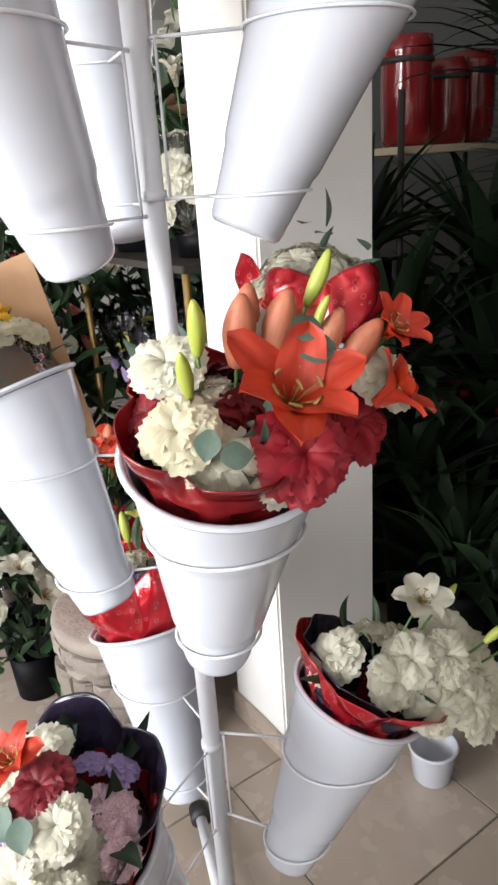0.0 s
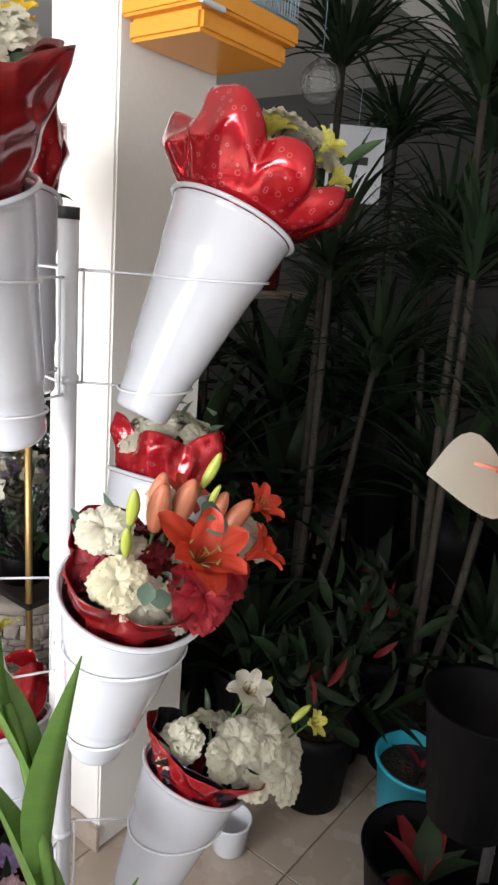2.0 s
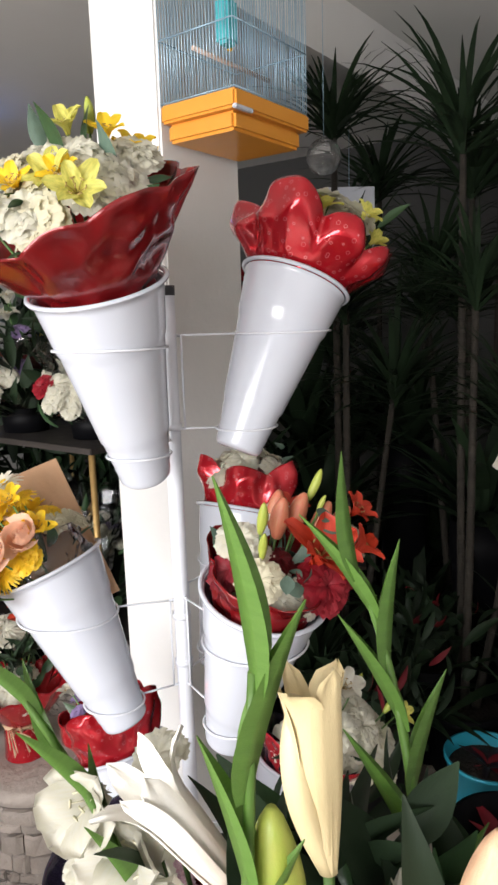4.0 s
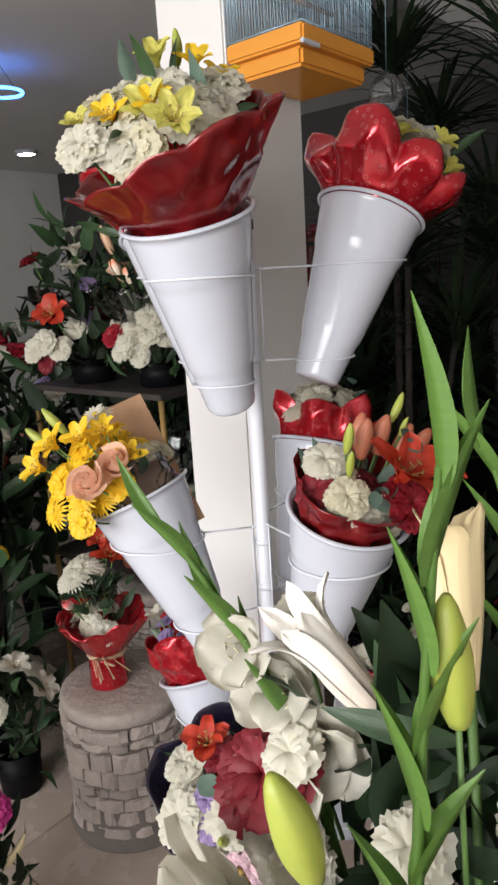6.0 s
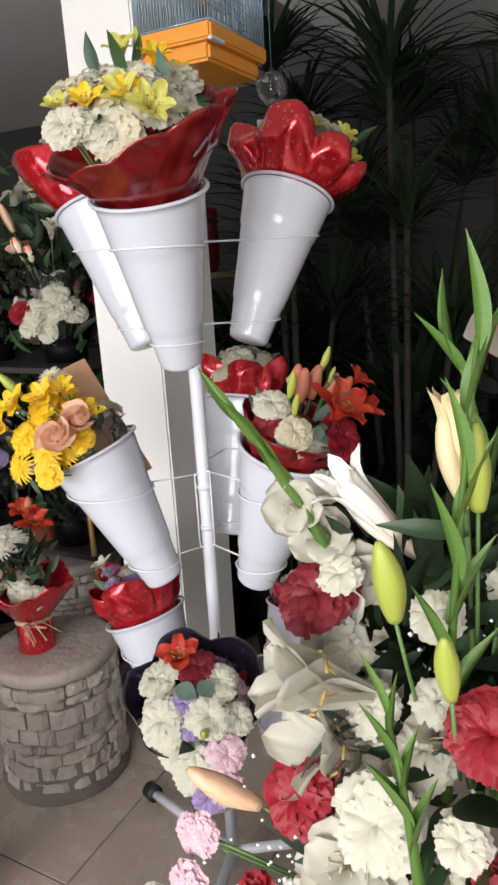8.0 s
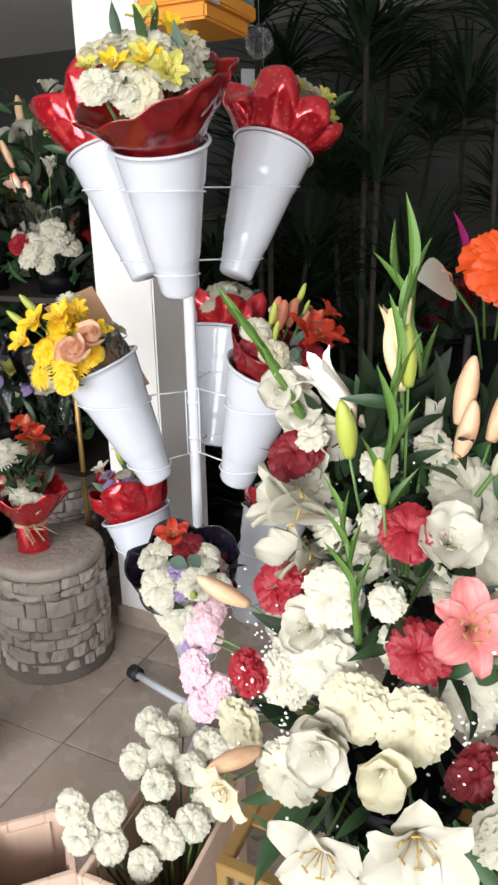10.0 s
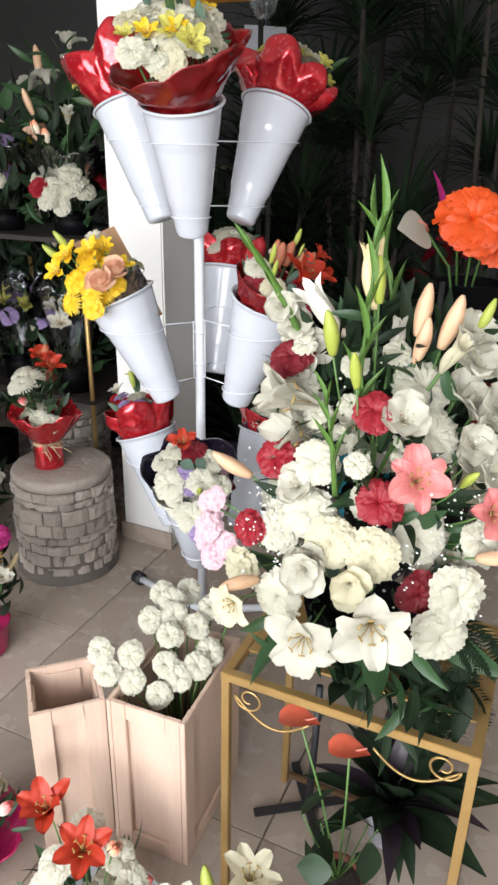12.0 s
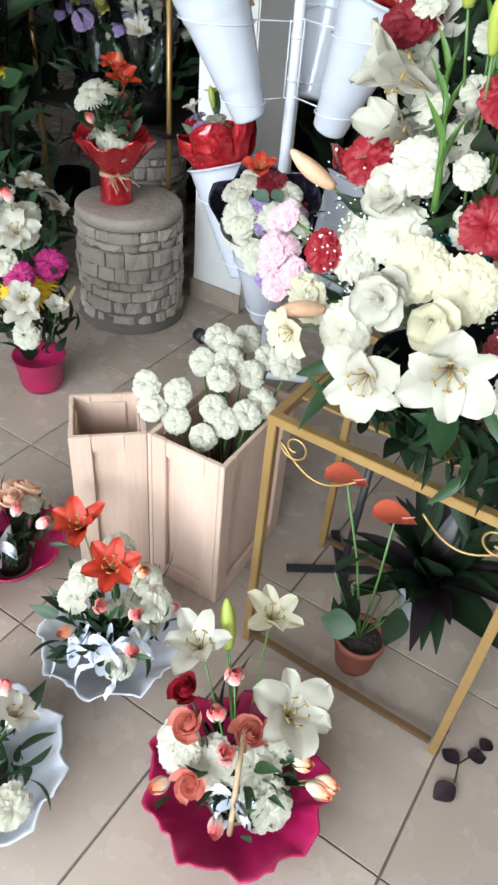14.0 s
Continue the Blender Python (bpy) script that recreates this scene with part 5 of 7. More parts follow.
for x, y, z in rows:
    p = Vector((x, y, z)) - bunch.location
    ax = ((p - Vector((0.0, 0.0, -0.15))).normalized() + Vector((-1.1, -0.5, 0.2))).normalized()
    c = use("carnation", own(rnd.choice(CARN), "white"), None, bunch, facing(p - ax * 0.02 + Vector((0.008, 0.008, 0.012)), ax, rnd.uniform(0, 6), 0.036) @ Matrix.Diagonal((0.95, 0.95, 1.12, 1)))
    bar("stem", [p * 0.25 + Vector((0, 0, -0.1)), p * 0.7, p - ax * 0.03], 0.0025, M["stem"], bunch, 5)

# ---- gold stand with the large arrangement ----
gold = thing("gold_flower_stand", (-1.32, -0.888, 0), "gold painted square metal stand with scrolls under the top", "flower stand")
GW, GD, GH = 0.38, 0.485, 0.688


def square_bar(bm, a, b, w=0.018):
    a, b = Vector(a), Vector(b)
    lo = [min(a[i], b[i]) - w / 2 for i in range(3)]
    hi = [max(a[i], b[i]) + w / 2 for i in range(3)]
    return box(bm, lo, hi, 0.0015)


corners = [(0, 0), (0, -GD), (GW, -GD), (GW, 0)]
for cx, cy in corners:
    part("leg", square_bar(bmesh.new(), (cx, cy, 0.01), (cx, cy, GH - 0.021)), M["gold"], gold)
for k in range(4):
    (ax_, ay_), (bx_, by_) = corners[k], corners[(k + 1) % 4]
    sh = 0.0205 if k % 2 else 0.0
    sg = 1 if bx_ > ax_ else -1
    part("top_bar", square_bar(bmesh.new(), (ax_ + sg * sh, ay_, GH - 0.01), (bx_ - sg * sh, by_, GH - 0.01), 0.02), M["gold"], gold)
    if k != 3:
        part("foot_bar", square_bar(bmesh.new(), (ax_ + (0.02 if ax_ < bx_ else -0.02 if ax_ > bx_ else 0), ay_ + (0.02 if ay_ < by_ else -0.02 if ay_ > by_ else 0), 0.03),
                                    (bx_ - (0.02 if ax_ < bx_ else -0.02 if ax_ > bx_ else 0), by_ - (0.02 if ay_ < by_ else -0.02 if ay_ > by_ else 0), 0.03), 0.014), M["darkgold"], gold)
for k, (o, d) in enumerate((((0, 0), (0, -1)), ((0, -GD), (0, 1)), ((0, -GD), (1, 0)), ((GW, 0), (0, -1)))):
    pts = []
    for i in range(46):
        s = i / 45
        a = s * 2.6 * math.pi
        r = 0.032 - 0.022 * s
        u, w = 0.05 + r * math.cos(a + 3.1), GH - 0.055 + r * math.sin(a + 3.1)
        pts.append((o[0] + d[0] * u, o[1] + d[1] * u, w))
    tail = [(o[0] + d[0] * (0.018 + 0.16 * s), o[1] + d[1] * (0.018 + 0.16 * s), GH - 0.055 - 0.055 * math.sin(s * 2.9)) for s in [j / 12 for j in range(12, 0, -1)]]
    bar("scroll", tail + pts, 0.0024, M["gold"], gold, 6)
part("tray", boxm((0.08, -GD + 0.011, GH - 0.008), (0.3, -0.011, GH - 0.002)), M["gold"], gold)

arr = tagged(new("flower_arrangement"), "large arrangement of white carnations, lilies and gladioli on a gold stand", "flower arrangement")
arr.matrix_basis = facing((-1.12, -1.1, GH), (0, 0, 1))
use("bowl", make_mesh("bowl", *lathe([(0.001, 0.0), (0.08, 0.0), (0.1, 0.02), (0.12, 0.1), (0.115, 0.1), (0.09, 0.02), (0.001, 0.015)], 28)), M["blackplastic"], arr, label="black plastic bowl")
rnd = random.Random(5)
FOC = (-1.1, -1.09, 0.9)
place(arr, rnd, [
    ("carnation", "white", -1.267, -1.027, 1.157, 0.04), ("carnation", "white", -1.112, -1.178, 1.282, 0.052), ("carnation", "white", -1.175, -1.208, 1.21, 0.052), ("carnation", "white", -1.22, -0.955, 1.035, 0.042),
    ("carnation", "white", -1.256, -0.947, 0.99, 0.043), ("carnation", "cream", -1.327, -1.083, 1.037, 0.043), ("carnation", "cream", -1.323, -1.162, 1.024, 0.044), ("carnation", "white", -1.23, -1.222, 1.03, 0.05),
    ("carnation", "white", -1.351, -0.994, 0.91, 0.045), ("carnation", "white", -1.316, -1.29, 0.893, 0.046), ("carnation", "white", -1.29, -1.31, 0.965, 0.048), ("carnation", "cream", -1.282, -0.883, 0.898, 0.04), ("carnation", "white", -1.2, -1.325, 1.035, 0.038)], FOC, (-0.75, -0.2, 0.1), 0.72)
place(arr, rnd, [
    ("lily", "lilywhite", -1.395, -1.075, 0.9, 0.085), ("lily", "lilywhite", -1.37, -1.175, 0.94, 0.088), ("carnation", "red", -1.24, -1.12, 1.258, 0.036), ("carnation", "red", -1.264, -1.147, 1.1, 0.04),
    ("carnation", "red", -1.252, -0.941, 1.143, 0.036), ("carnation", "red", -1.256, -0.889, 0.98, 0.034), ("carnation", "darkred", -1.283, -1.241, 0.946, 0.038), ("carnation", "darkred", -1.15, -0.926, 1.31, 0.04),
    ("lily", "pink", -1.25, -1.2, 1.145, 0.068), ("lily", "pink", -1.22, -1.32, 1.1, 0.062), ("bud", "budgreen", -1.237, -1.031, 1.375, 0.082), ("bud", "budgreen", -1.271, -1.09, 1.327, 0.068), ("carnation", "darkred", -1.06, -1.285, 1.255, 0.036)], FOC, (-0.75, -0.2, 0.1), 0.72)
place(arr, rnd, [
    ("bud", "budpeach", -1.07, -1.15, 1.395, 0.095), ("bud", "budpeach", -1.075, -1.2, 1.38, 0.1), ("bud", "budpeach", -1.09, -1.155, 1.345, 0.085),
    ("lily", "cream", -1.365, -0.93, 0.9, 0.055), ("bud", "budgreen", -1.165, -1.09, 1.457, 0.08), ("bud", "budpeach", -1.211, -0.844, 1.09, 0.09), ("bud", "budpeach", -1.36, -0.93, 0.93, 0.085),
    ("floret", "lilywhite", -1.31, -1.045, 0.985, 0.057), ("mini", "white", -1.265, -1.1, 1.165, 0.024), ("floret", "lilywhite", -1.2, -1.16, 1.225, 0.062), ("floret", "lilywhite", -1.08, -1.245, 1.3, 0.069)], FOC, (-0.75, -0.2, 0.1), 0.72)
place(arr, rnd, [
    ("mini", "white", -1.07, -0.9, 1.33, 0.024), ("mini", "white", -1.07, -0.91, 1.4, 0.022), ("mini", "white", -1.15, -0.96, 1.25, 0.026), ("floret", "lilywhite", -1.12, -1.285, 1.2, 0.069), ("floret", "lilywhite", -1.17, -1.27, 1.19, 0.056),
    ("carnation", "white", -1.14, -1.34, 1.0, 0.043), ("carnation", "white", -1.05, -1.1, 1.12, 0.043), ("mini", "white", -1.2, -1.065, 1.25, 0.021), ("floret", "lilywhite", -1.09, -1.23, 1.25, 0.056), ("floret", "lilywhite", -1.25, -1.0, 1.09, 0.056),
    ("bud", "budgreen", -1.22, -1.285, 1.153, 0.05), ("bud", "budgreen", -1.04, -1.254, 1.391, 0.065), ("bud", "budpeach", -1.24, -1.35, 1.03, 0.085), ("lily", "pink", -1.2, -0.95, 1.125, 0.045)], FOC, (-0.75, -0.2, 0.1), 0.72)
place(arr, rnd, [
    ("floret", "lilywhite", -1.1, -1.31, 1.28, 0.069), ("floret", "lilywhite", -1.05, -1.23, 1.34, 0.069), ("floret", "lilywhite", -1.09, -1.26, 1.22, 0.069), ("floret", "lilywhite", -1.16, -1.3, 1.14, 0.069), ("carnation", "white", -1.08, -1.33, 1.14, 0.045),
    ("mini", "white", -1.15, -1.05, 1.31, 0.026), ("mini", "white", -1.1, -1.12, 1.33, 0.026), ("mini", "white", -1.14, -0.95, 1.33, 0.024), ("mini", "white", -1.19, -1.0, 1.22, 0.026), ("floret", "lilywhite", -1.2, -1.03, 1.1, 0.062)], FOC, (-0.75, -0.2, 0.1), 0.72)
place(arr, rnd, [
    ("carnation", "white", -0.95, -0.95, 1.15, 0.045), ("carnation", "white", -0.92, -1.1, 1.2, 0.045), ("carnation", "cream", -0.98, -1.28, 1.05, 0.045),
    ("carnation", "white", -0.98, -0.88, 0.98, 0.045), ("carnation", "darkred", -0.93, -1.2, 1.1, 0.04), ("carnation", "white", -1.1, -0.87, 0.98, 0.04)], FOC, (-0.75, -0.2, 0.1), 0.72)
for base, tip, size, mat in (((-1.085, -1.018, 1.332), (-1.123, -0.939, 1.432), 0.135, "blush"), ((-1.08, -1.1, 1.29), (-1.05, -1.11, 1.4), 0.1, "lilywhite"),
                             ((-1.086, -1.066, 1.39), (-1.075, -1.047, 1.517), 0.128, "budcream"), ((-1.12, -1.2, 1.3), (-1.16, -1.24, 1.37), 0.1, "cream")):
    b, t = Vector(base), Vector(tip)
    flower("trumpet", mat, arr, b - arr.location, t - b, size, rnd, "half-open white lily")
    bar("stem", [Vector((0.02, 0.01, 0.35)), (b - arr.location) * 0.5 + Vector((0.01, 0.005, 0.2)), b - arr.location], 0.0035, M["stem"], arr, 6)
for base, to, size in (((-1.18, -1.0, 1.225), (-0.055, 0.075, 0.035), 0.128), ((-1.17, -0.99, 1.15), (-0.07, 0.05, 0.04), 0.11)):
    flower("shutlily", "lilywhite", arr, Vector(base) - arr.location, to, size, rnd, "white lily with long narrow petals")
for k in range(60):
    p = Vector((-1.06 + rnd.gauss(0, 0.04), -1.12 + rnd.gauss(0, 0.08), 1.15 + rnd.gauss(0, 0.08))) - arr.location
    flower("leaf", "darkleaf" if k % 3 else "leaf", arr, p, Vector((rnd.uniform(-1, 0.6), rnd.uniform(-1, 1), rnd.uniform(0.1, 1.2))), rnd.uniform(0.06, 0.09), rnd)
for k in range(70):
    p = Vector((-1.02 + rnd.gauss(0, 0.03), -1.16 + rnd.gauss(0, 0.09), 1.2 + rnd.gauss(0, 0.07))) - arr.location
    flower("leaf", "darkleaf", arr, p, Vector((rnd.uniform(-0.6, 0.6), rnd.uniform(-1, 1), rnd.uniform(0.1, 1.2))), rnd.uniform(0.05, 0.08), rnd)
for k in range(30):
    p = Vector((-1.06 + rnd.gauss(0, 0.03), -1.13 + rnd.gauss(0, 0.06), 1.26 + rnd.gauss(0, 0.03))) - arr.location
    flower("leaf", "leaf", arr, p, Vector((rnd.uniform(-0.6, 0.6), rnd.uniform(-1, 1), rnd.uniform(0.3, 1.2))), rnd.uniform(0.06, 0.09), rnd)
# loose white florets and leaves between the large flowers
for k in range(64):
    a, e = rnd.uniform(1.5, 4.8), rnd.uniform(-0.35, 1.1)
    d = Vector((math.cos(a) * math.cos(e), math.sin(a) * math.cos(e), math.sin(e)))
    p = Vector((-1.12 + 0.11 * d.x, -1.1 + 0.16 * d.y, 1.0 + 0.22 * d.z)) - arr.location
    if k % 3:
        flower("leaf", ("leaf", "darkleaf", "euca")[k % 5 % 3], arr, p, d + Vector((0, 0, 0.4)), rnd.uniform(0.06, 0.1), rnd)
    else:
        flower(("shutlily", "carnation", "floret")[k // 3 % 3], ("lilywhite", "white", "lilywhite")[k // 3 % 3], arr, p, d + Vector((0, 0, 0.2)), (0.06, 0.034, 0.045)[k // 3 % 3], rnd)


def spike(parent, base, mid, tip, count, rnd, blade=0.115, flat=(0.85, 0.5, 0.1)):
    """A gladiolus spike: a stem with overlapping green sheaths on both sides."""
    b, m_, t = Vector(base), Vector(mid), Vector(tip)
    curve = [b * (1 - s) ** 2 + (2 * m_ - (b + t) / 2) * 2 * s * (1 - s) + t * s * s for s in [i / 12 for i in range(13)]]
    stem = bar("gladiolus", [p - parent.location for p in curve], 0.0055, M["glad"], parent, 8, 0.4, label="pale green gladiolus spike in bud")
    for k in range(count):
        s = 0.25 + 0.73 * k / (count - 1)
        i = min(11, int(s * 12))
        p = curve[i].lerp(curve[i + 1], s * 12 - i) - parent.location
        d = (curve[i + 1] - curve[i]).normalized()
        side = d.cross(Vector(flat)).normalized() * (1 if k % 2 else -1)
        ax = (d + side * rnd.uniform(0.3, 0.48) * (1.2 - 0.75 * s)).normalized()
        out = facing(p, ax, 0, blade * (1.1 - 0.25 * s) * rnd.uniform(0.9, 1.1))
        m = out @ Matrix.Rotation(-math.pi / 2, 4, "Y")
        # the fold of the sheath faces outwards
        x = (m.to_3x3() @ Vector((1, 0, 0))).normalized()
        z = (side - x * side.dot(x)).normalized()
        y = z.cross(x)
        sc = m.to_scale()[0]
        R = Matrix((x * sc, y * sc, -z * sc)).transposed().to_4x4()
        use("sheath", own(SHEATH, "glad"), None, stem, Matrix.Translation(p) @ R)
    return stem


SHEATH = leaf_mesh("sheath", 0.09, 0.1, 1.25, 12, 0.72)
spike(arr, (-1.17, -1.07, 1.12), (-1.18, -1.075, 1.33), (-1.185, -1.09, 1.567), 8, rnd, 0.1)
spike(arr, (-1.11, -0.99, 1.15), (-1.115, -0.935, 1.33), (-1.15, -0.852, 1.485), 8, rnd, 0.085, (0.4, -0.8, 0.2))
spike(arr, (-1.03, -1.12, 1.15), (-0.985, -1.075, 1.38), (-0.98, -1.03, 1.53), 7, rnd, 0.1)
# white gladiolus florets below the buds
for x, y, z, size in ((-1.105, -0.898, 1.383, 0.05), (-1.095, -0.925, 1.345, 0.052), (-1.084, -0.952, 1.31, 0.055), (-1.1, -0.945, 1.275, 0.055), (-1.11, -0.941, 1.241, 0.055), (-1.12, -0.97, 1.2, 0.05)):
    flower("floret", "lilywhite", arr, Vector((x, y, z)) - arr.location, (-0.8, rnd.uniform(-0.5, 0.3), rnd.uniform(0.0, 0.5)), size, rnd, "ruffled white gladiolus floret")
# variegated pink carnations falling over the crate
for x, y, z, size in ((-1.226, -0.794, 0.944, 0.027), (-1.2, -0.775, 0.9, 0.026), (-1.235, -0.81, 0.885, 0.027), (-1.185, -0.775, 0.975, 0.024), (-1.2, -0.8, 1.0, 0.024), (-1.23, -0.84, 0.915, 0.027)):
    p = Vector((x, y, z)) - arr.location
    flower("carnation", "pinkmix", arr, p, (-0.8, 0.15, 0.25), size, rnd, "pink and white striped carnation")
    bar("stem", [Vector((0, 0.02, 0.15)), p * 0.6 + Vector((0.03, 0, 0.04)), p], 0.0022, M["stem"], arr, 5)
spike(arr, (-1.27, -1.07, 1.1), (-1.28, -1.06, 1.2), (-1.265, -1.04, 1.27), 6, rnd, 0.07)
for k in range(90):
    a = rnd.uniform(0, 6.28)
    q = math.sqrt(rnd.uniform(0.05, 1))
    z = rnd.uniform(0.02, 0.52)
    r = 0.15 * q * (1.0 if z < 0.3 else 0.75)
    p = Vector((r * math.cos(a), 1.15 * r * math.sin(a), z))
    flower("leaf", "leaf" if k % 3 else "darkleaf", arr, p, Vector((math.cos(a), math.sin(a), rnd.uniform(-0.5, 0.7))), rnd.uniform(0.07, 0.11), rnd)
def fern_mesh(seed):
    """A drooping fern frond of length 1 with narrow leaflets."""
    rnd = random.Random(seed)
    v, f = [], []
    x, z, e = 0.0, 0.0, 0.3
    for i in range(22):
        t = i / 21
        ln = 0.24 * math.sin(math.pi * (0.12 + 0.86 * t)) + 0.02
        for sg in (-1, 1):
            o = len(v)
            dx, dz = ln * 0.55, -0.15 * ln + rnd.uniform(-0.03, 0.03)
            v += [(x, 0, z), (x + dx * 0.4 + 0.02, sg * ln * 0.45, z + dz * 0.3 + 0.015), (x + dx, sg * ln * 0.85, z + dz), (x + dx * 0.4 - 0.025, sg * ln * 0.5, z + dz * 0.3 + 0.015)]
            f.append((o, o + 1, o + 2, o + 3))
        e -= 0.09
        x += math.cos(e) / 21
        z += math.sin(e) / 21
    return make_mesh("fern_frond", v, f)


FERN = [fern_mesh(k) for k in range(3)]
for k in range(12):
    a = rnd.uniform(3.9, 4.9)
    m = Matrix.Translation((0.15 * math.cos(a), 0.2 * math.sin(a), rnd.uniform(0.02, 0.2))) @ Matrix.Rotation(a, 4, "Z") @ Matrix.Rotation(radians(rnd.uniform(-10, 55)), 4, "Y") @ Matrix.Rotation(rnd.uniform(-0.5, 0.5), 4, "X")
    use("fern_frond", own(FERN[k % 3], "darkleaf"), None, arr, m @ Matrix.Scale(rnd.uniform(0.13, 0.21), 4))
for k in range(30):
    a = rnd.uniform(3.6, 5.4)
    p = Vector((0.1 * math.cos(a) + 0.05, 0.17 * math.sin(a), rnd.uniform(-0.16, 0.02)))
    flower("leaf", "darkleaf", arr, p, Vector((math.cos(a), math.sin(a), rnd.uniform(-1.4, 0.2))), rnd.uniform(0.08, 0.13), rnd)
for k in range(9):
    a = rnd.uniform(2.2, 4.6)
    p = Vector((0.16 * math.cos(a), 0.2 * math.sin(a), rnd.uniform(0.05, 0.16)))
    flower("leaf", "leaf", arr, p, Vector((math.cos(a), 1.3 * math.sin(a), rnd.uniform(-1.2, 0.0))), rnd.uniform(0.1, 0.17), rnd)
for c in ((-0.09, 0.1, 0.35), (-0.12, -0.1, 0.3), (-0.05, -0.15, 0.42), (0.02, 0.05, 0.5), (-0.14, 0.14, 0.3)):
    sprinkle("gypsophila", arr, rnd, M["gyp"], 130, c, (0.05, 0.05, 0.05), 0.0026, "tiny white gypsophila")

place(arr, rnd, [("floret", "lilywhite", -1.335, -1.05, 0.985, 0.06), ("floret", "cream", -1.33, -1.125, 0.975, 0.058), ("carnation", "white", -1.17, -1.205, 1.215, 0.05), ("carnation", "white", -1.28, -1.02, 1.06, 0.045),
                 ("floret", "lilywhite", -1.12, -1.3, 1.24, 0.07), ("floret", "lilywhite", -1.15, -1.27, 1.15, 0.07), ("carnation", "darkred", -1.08, -1.31, 1.21, 0.042)], FOC, (-0.75, -0.2, 0.1), 0.72)
# broad leaves hanging over the rim of the stand
foliage(arr, rnd, "darkleaf", 70, (-0.13, -0.05, 0.06), (0.03, 0.1, 0.025), 0.085, -0.5)
foliage(arr, rnd, "leaf", 18, (-0.15, -0.04, 0.06), (0.025, 0.1, 0.02), 0.085, -0.4)
foliage(arr, rnd, "leaf", 50, (0.08, 0.05, 0.57), (0.035, 0.045, 0.045), 0.09, 0.7)
foliage(arr, rnd, "darkleaf", 170, (0.09, 0.02, 0.53), (0.045, 0.08, 0.06), 0.1, 0.5)

# ---- baskets and bouquets on the floor ----


def floor_bouquet(label, x, y, r, wrap, rnd, name="floor_bouquet", h=0.1):
    ob = tagged(new(name), label, "bouquet", "bouquets on the floor")
    ob.matrix_basis = facing((x, y, 0.001), (0, 0, 1))
    use("wrap", wrap_mesh("wrap", r * 0.35, r, h, int(x * -1000), 0.1, 9, 0.0, flare=0.75), M[wrap], ob)
    use("pot", make_mesh("pot", *lathe([(0.001, 0.003), (r * 0.3, 0.003), (r * 0.36, h * 0.8), (r * 0.3, h * 0.8), (0.001, h * 0.7)], 20)), M["soil"], ob)
    foliage(ob, rnd, "darkleaf", 60, (0, 0, h * 0.95), (r * 0.27, r * 0.27, 0.018), 0.05, 0.5)
    foliage(ob, rnd, "leaf", 50, (0, 0, h * 1.05), (r * 0.3, r * 0.3, 0.02), 0.045, 0.5)
    return ob


def bow(ob, centre, size, mat, rnd, loops=5):
    for k in range(loops):
        a = 2 * math.pi * k / loops + rnd.uniform(-0.3, 0.3)
        pts = [Vector(centre) + Vector((size * math.sin(math.pi * s) * math.cos(a + 0.9 * (s - 0.5)), size * math.sin(math.pi * s) * math.sin(a + 0.9 * (s - 0.5)), size * 0.45 * math.sin(2 * math.pi * s))) for s in [i / 10 for i in range(11)]]
        v, f = [], []
        for p in pts:
            v += [p + Vector((0.004, 0.004, 0.009)), p - Vector((0.004, 0.004, 0.009))]
        f = [(2 * i, 2 * i + 1, 2 * i + 3, 2 * i + 2) for i in range(10)]
        use("ribbon_loop", make_mesh("ribbon_loop", v, f), M[mat], ob)


rnd = random.Random(31)
bk = floor_bouquet("basket of white lilies, roses and carnations in magenta foil", -1.645, -1.075, 0.178, "magenta", rnd, "flower_basket", 0.075)
place(bk, rnd, [
    ("slimlily", "lilywhite", -1.59, -0.94, 0.31, 0.09), ("slimlily", "cream", -1.49, -1.02, 0.35, 0.08), ("lily", "lilywhite", -1.575, -1.12, 0.25, 0.1), ("rosebud", "salmon", -1.6, -1.02, 0.3, 0.04), ("rosebud", "salmon", -1.63, -1.01, 0.21, 0.04),
    ("rose", "salmon", -1.665, -0.97, 0.19, 0.03), ("carnation", "white", -1.7, -0.95, 0.165, 0.042), ("carnation", "white", -1.69, -1.03, 0.14, 0.044), ("carnation", "white", -1.65, -1.11, 0.14, 0.044)], (-1.64, -1.07, 0.02), (-0.4, -0.3, 0.1))
place(bk, rnd, [
    ("carnation", "white", -1.68, -1.18, 0.1, 0.043), ("rose", "salmon", -1.61, -1.07, 0.18, 0.032), ("rosebud", "peach", -1.59, -1.16, 0.15, 0.036), ("rosebud", "peach", -1.585, -1.21, 0.13, 0.036), ("rosebud", "peach", -1.74, -0.98, 0.11, 0.034),
    ("rosebud", "salmon", -1.73, -1.09, 0.09, 0.036), ("carnation", "white", -1.57, -1.14, 0.19, 0.036), ("rose", "salmon", -1.735, -1.03, 0.155, 0.028), ("bud", "budgreen", -1.53, -0.95, 0.33, 0.09), ("rose", "red", -1.62, -0.93, 0.2, 0.03)], (-1.64, -1.07, 0.02), (-0.4, -0.3, 0.1))
filler(bk, rnd, "darkleaf", 30, 0.085, 0.06, 0.14, 0.055)
filler(bk, rnd, "leaf", 34, 0.09, 0.06, 0.16, 0.055)
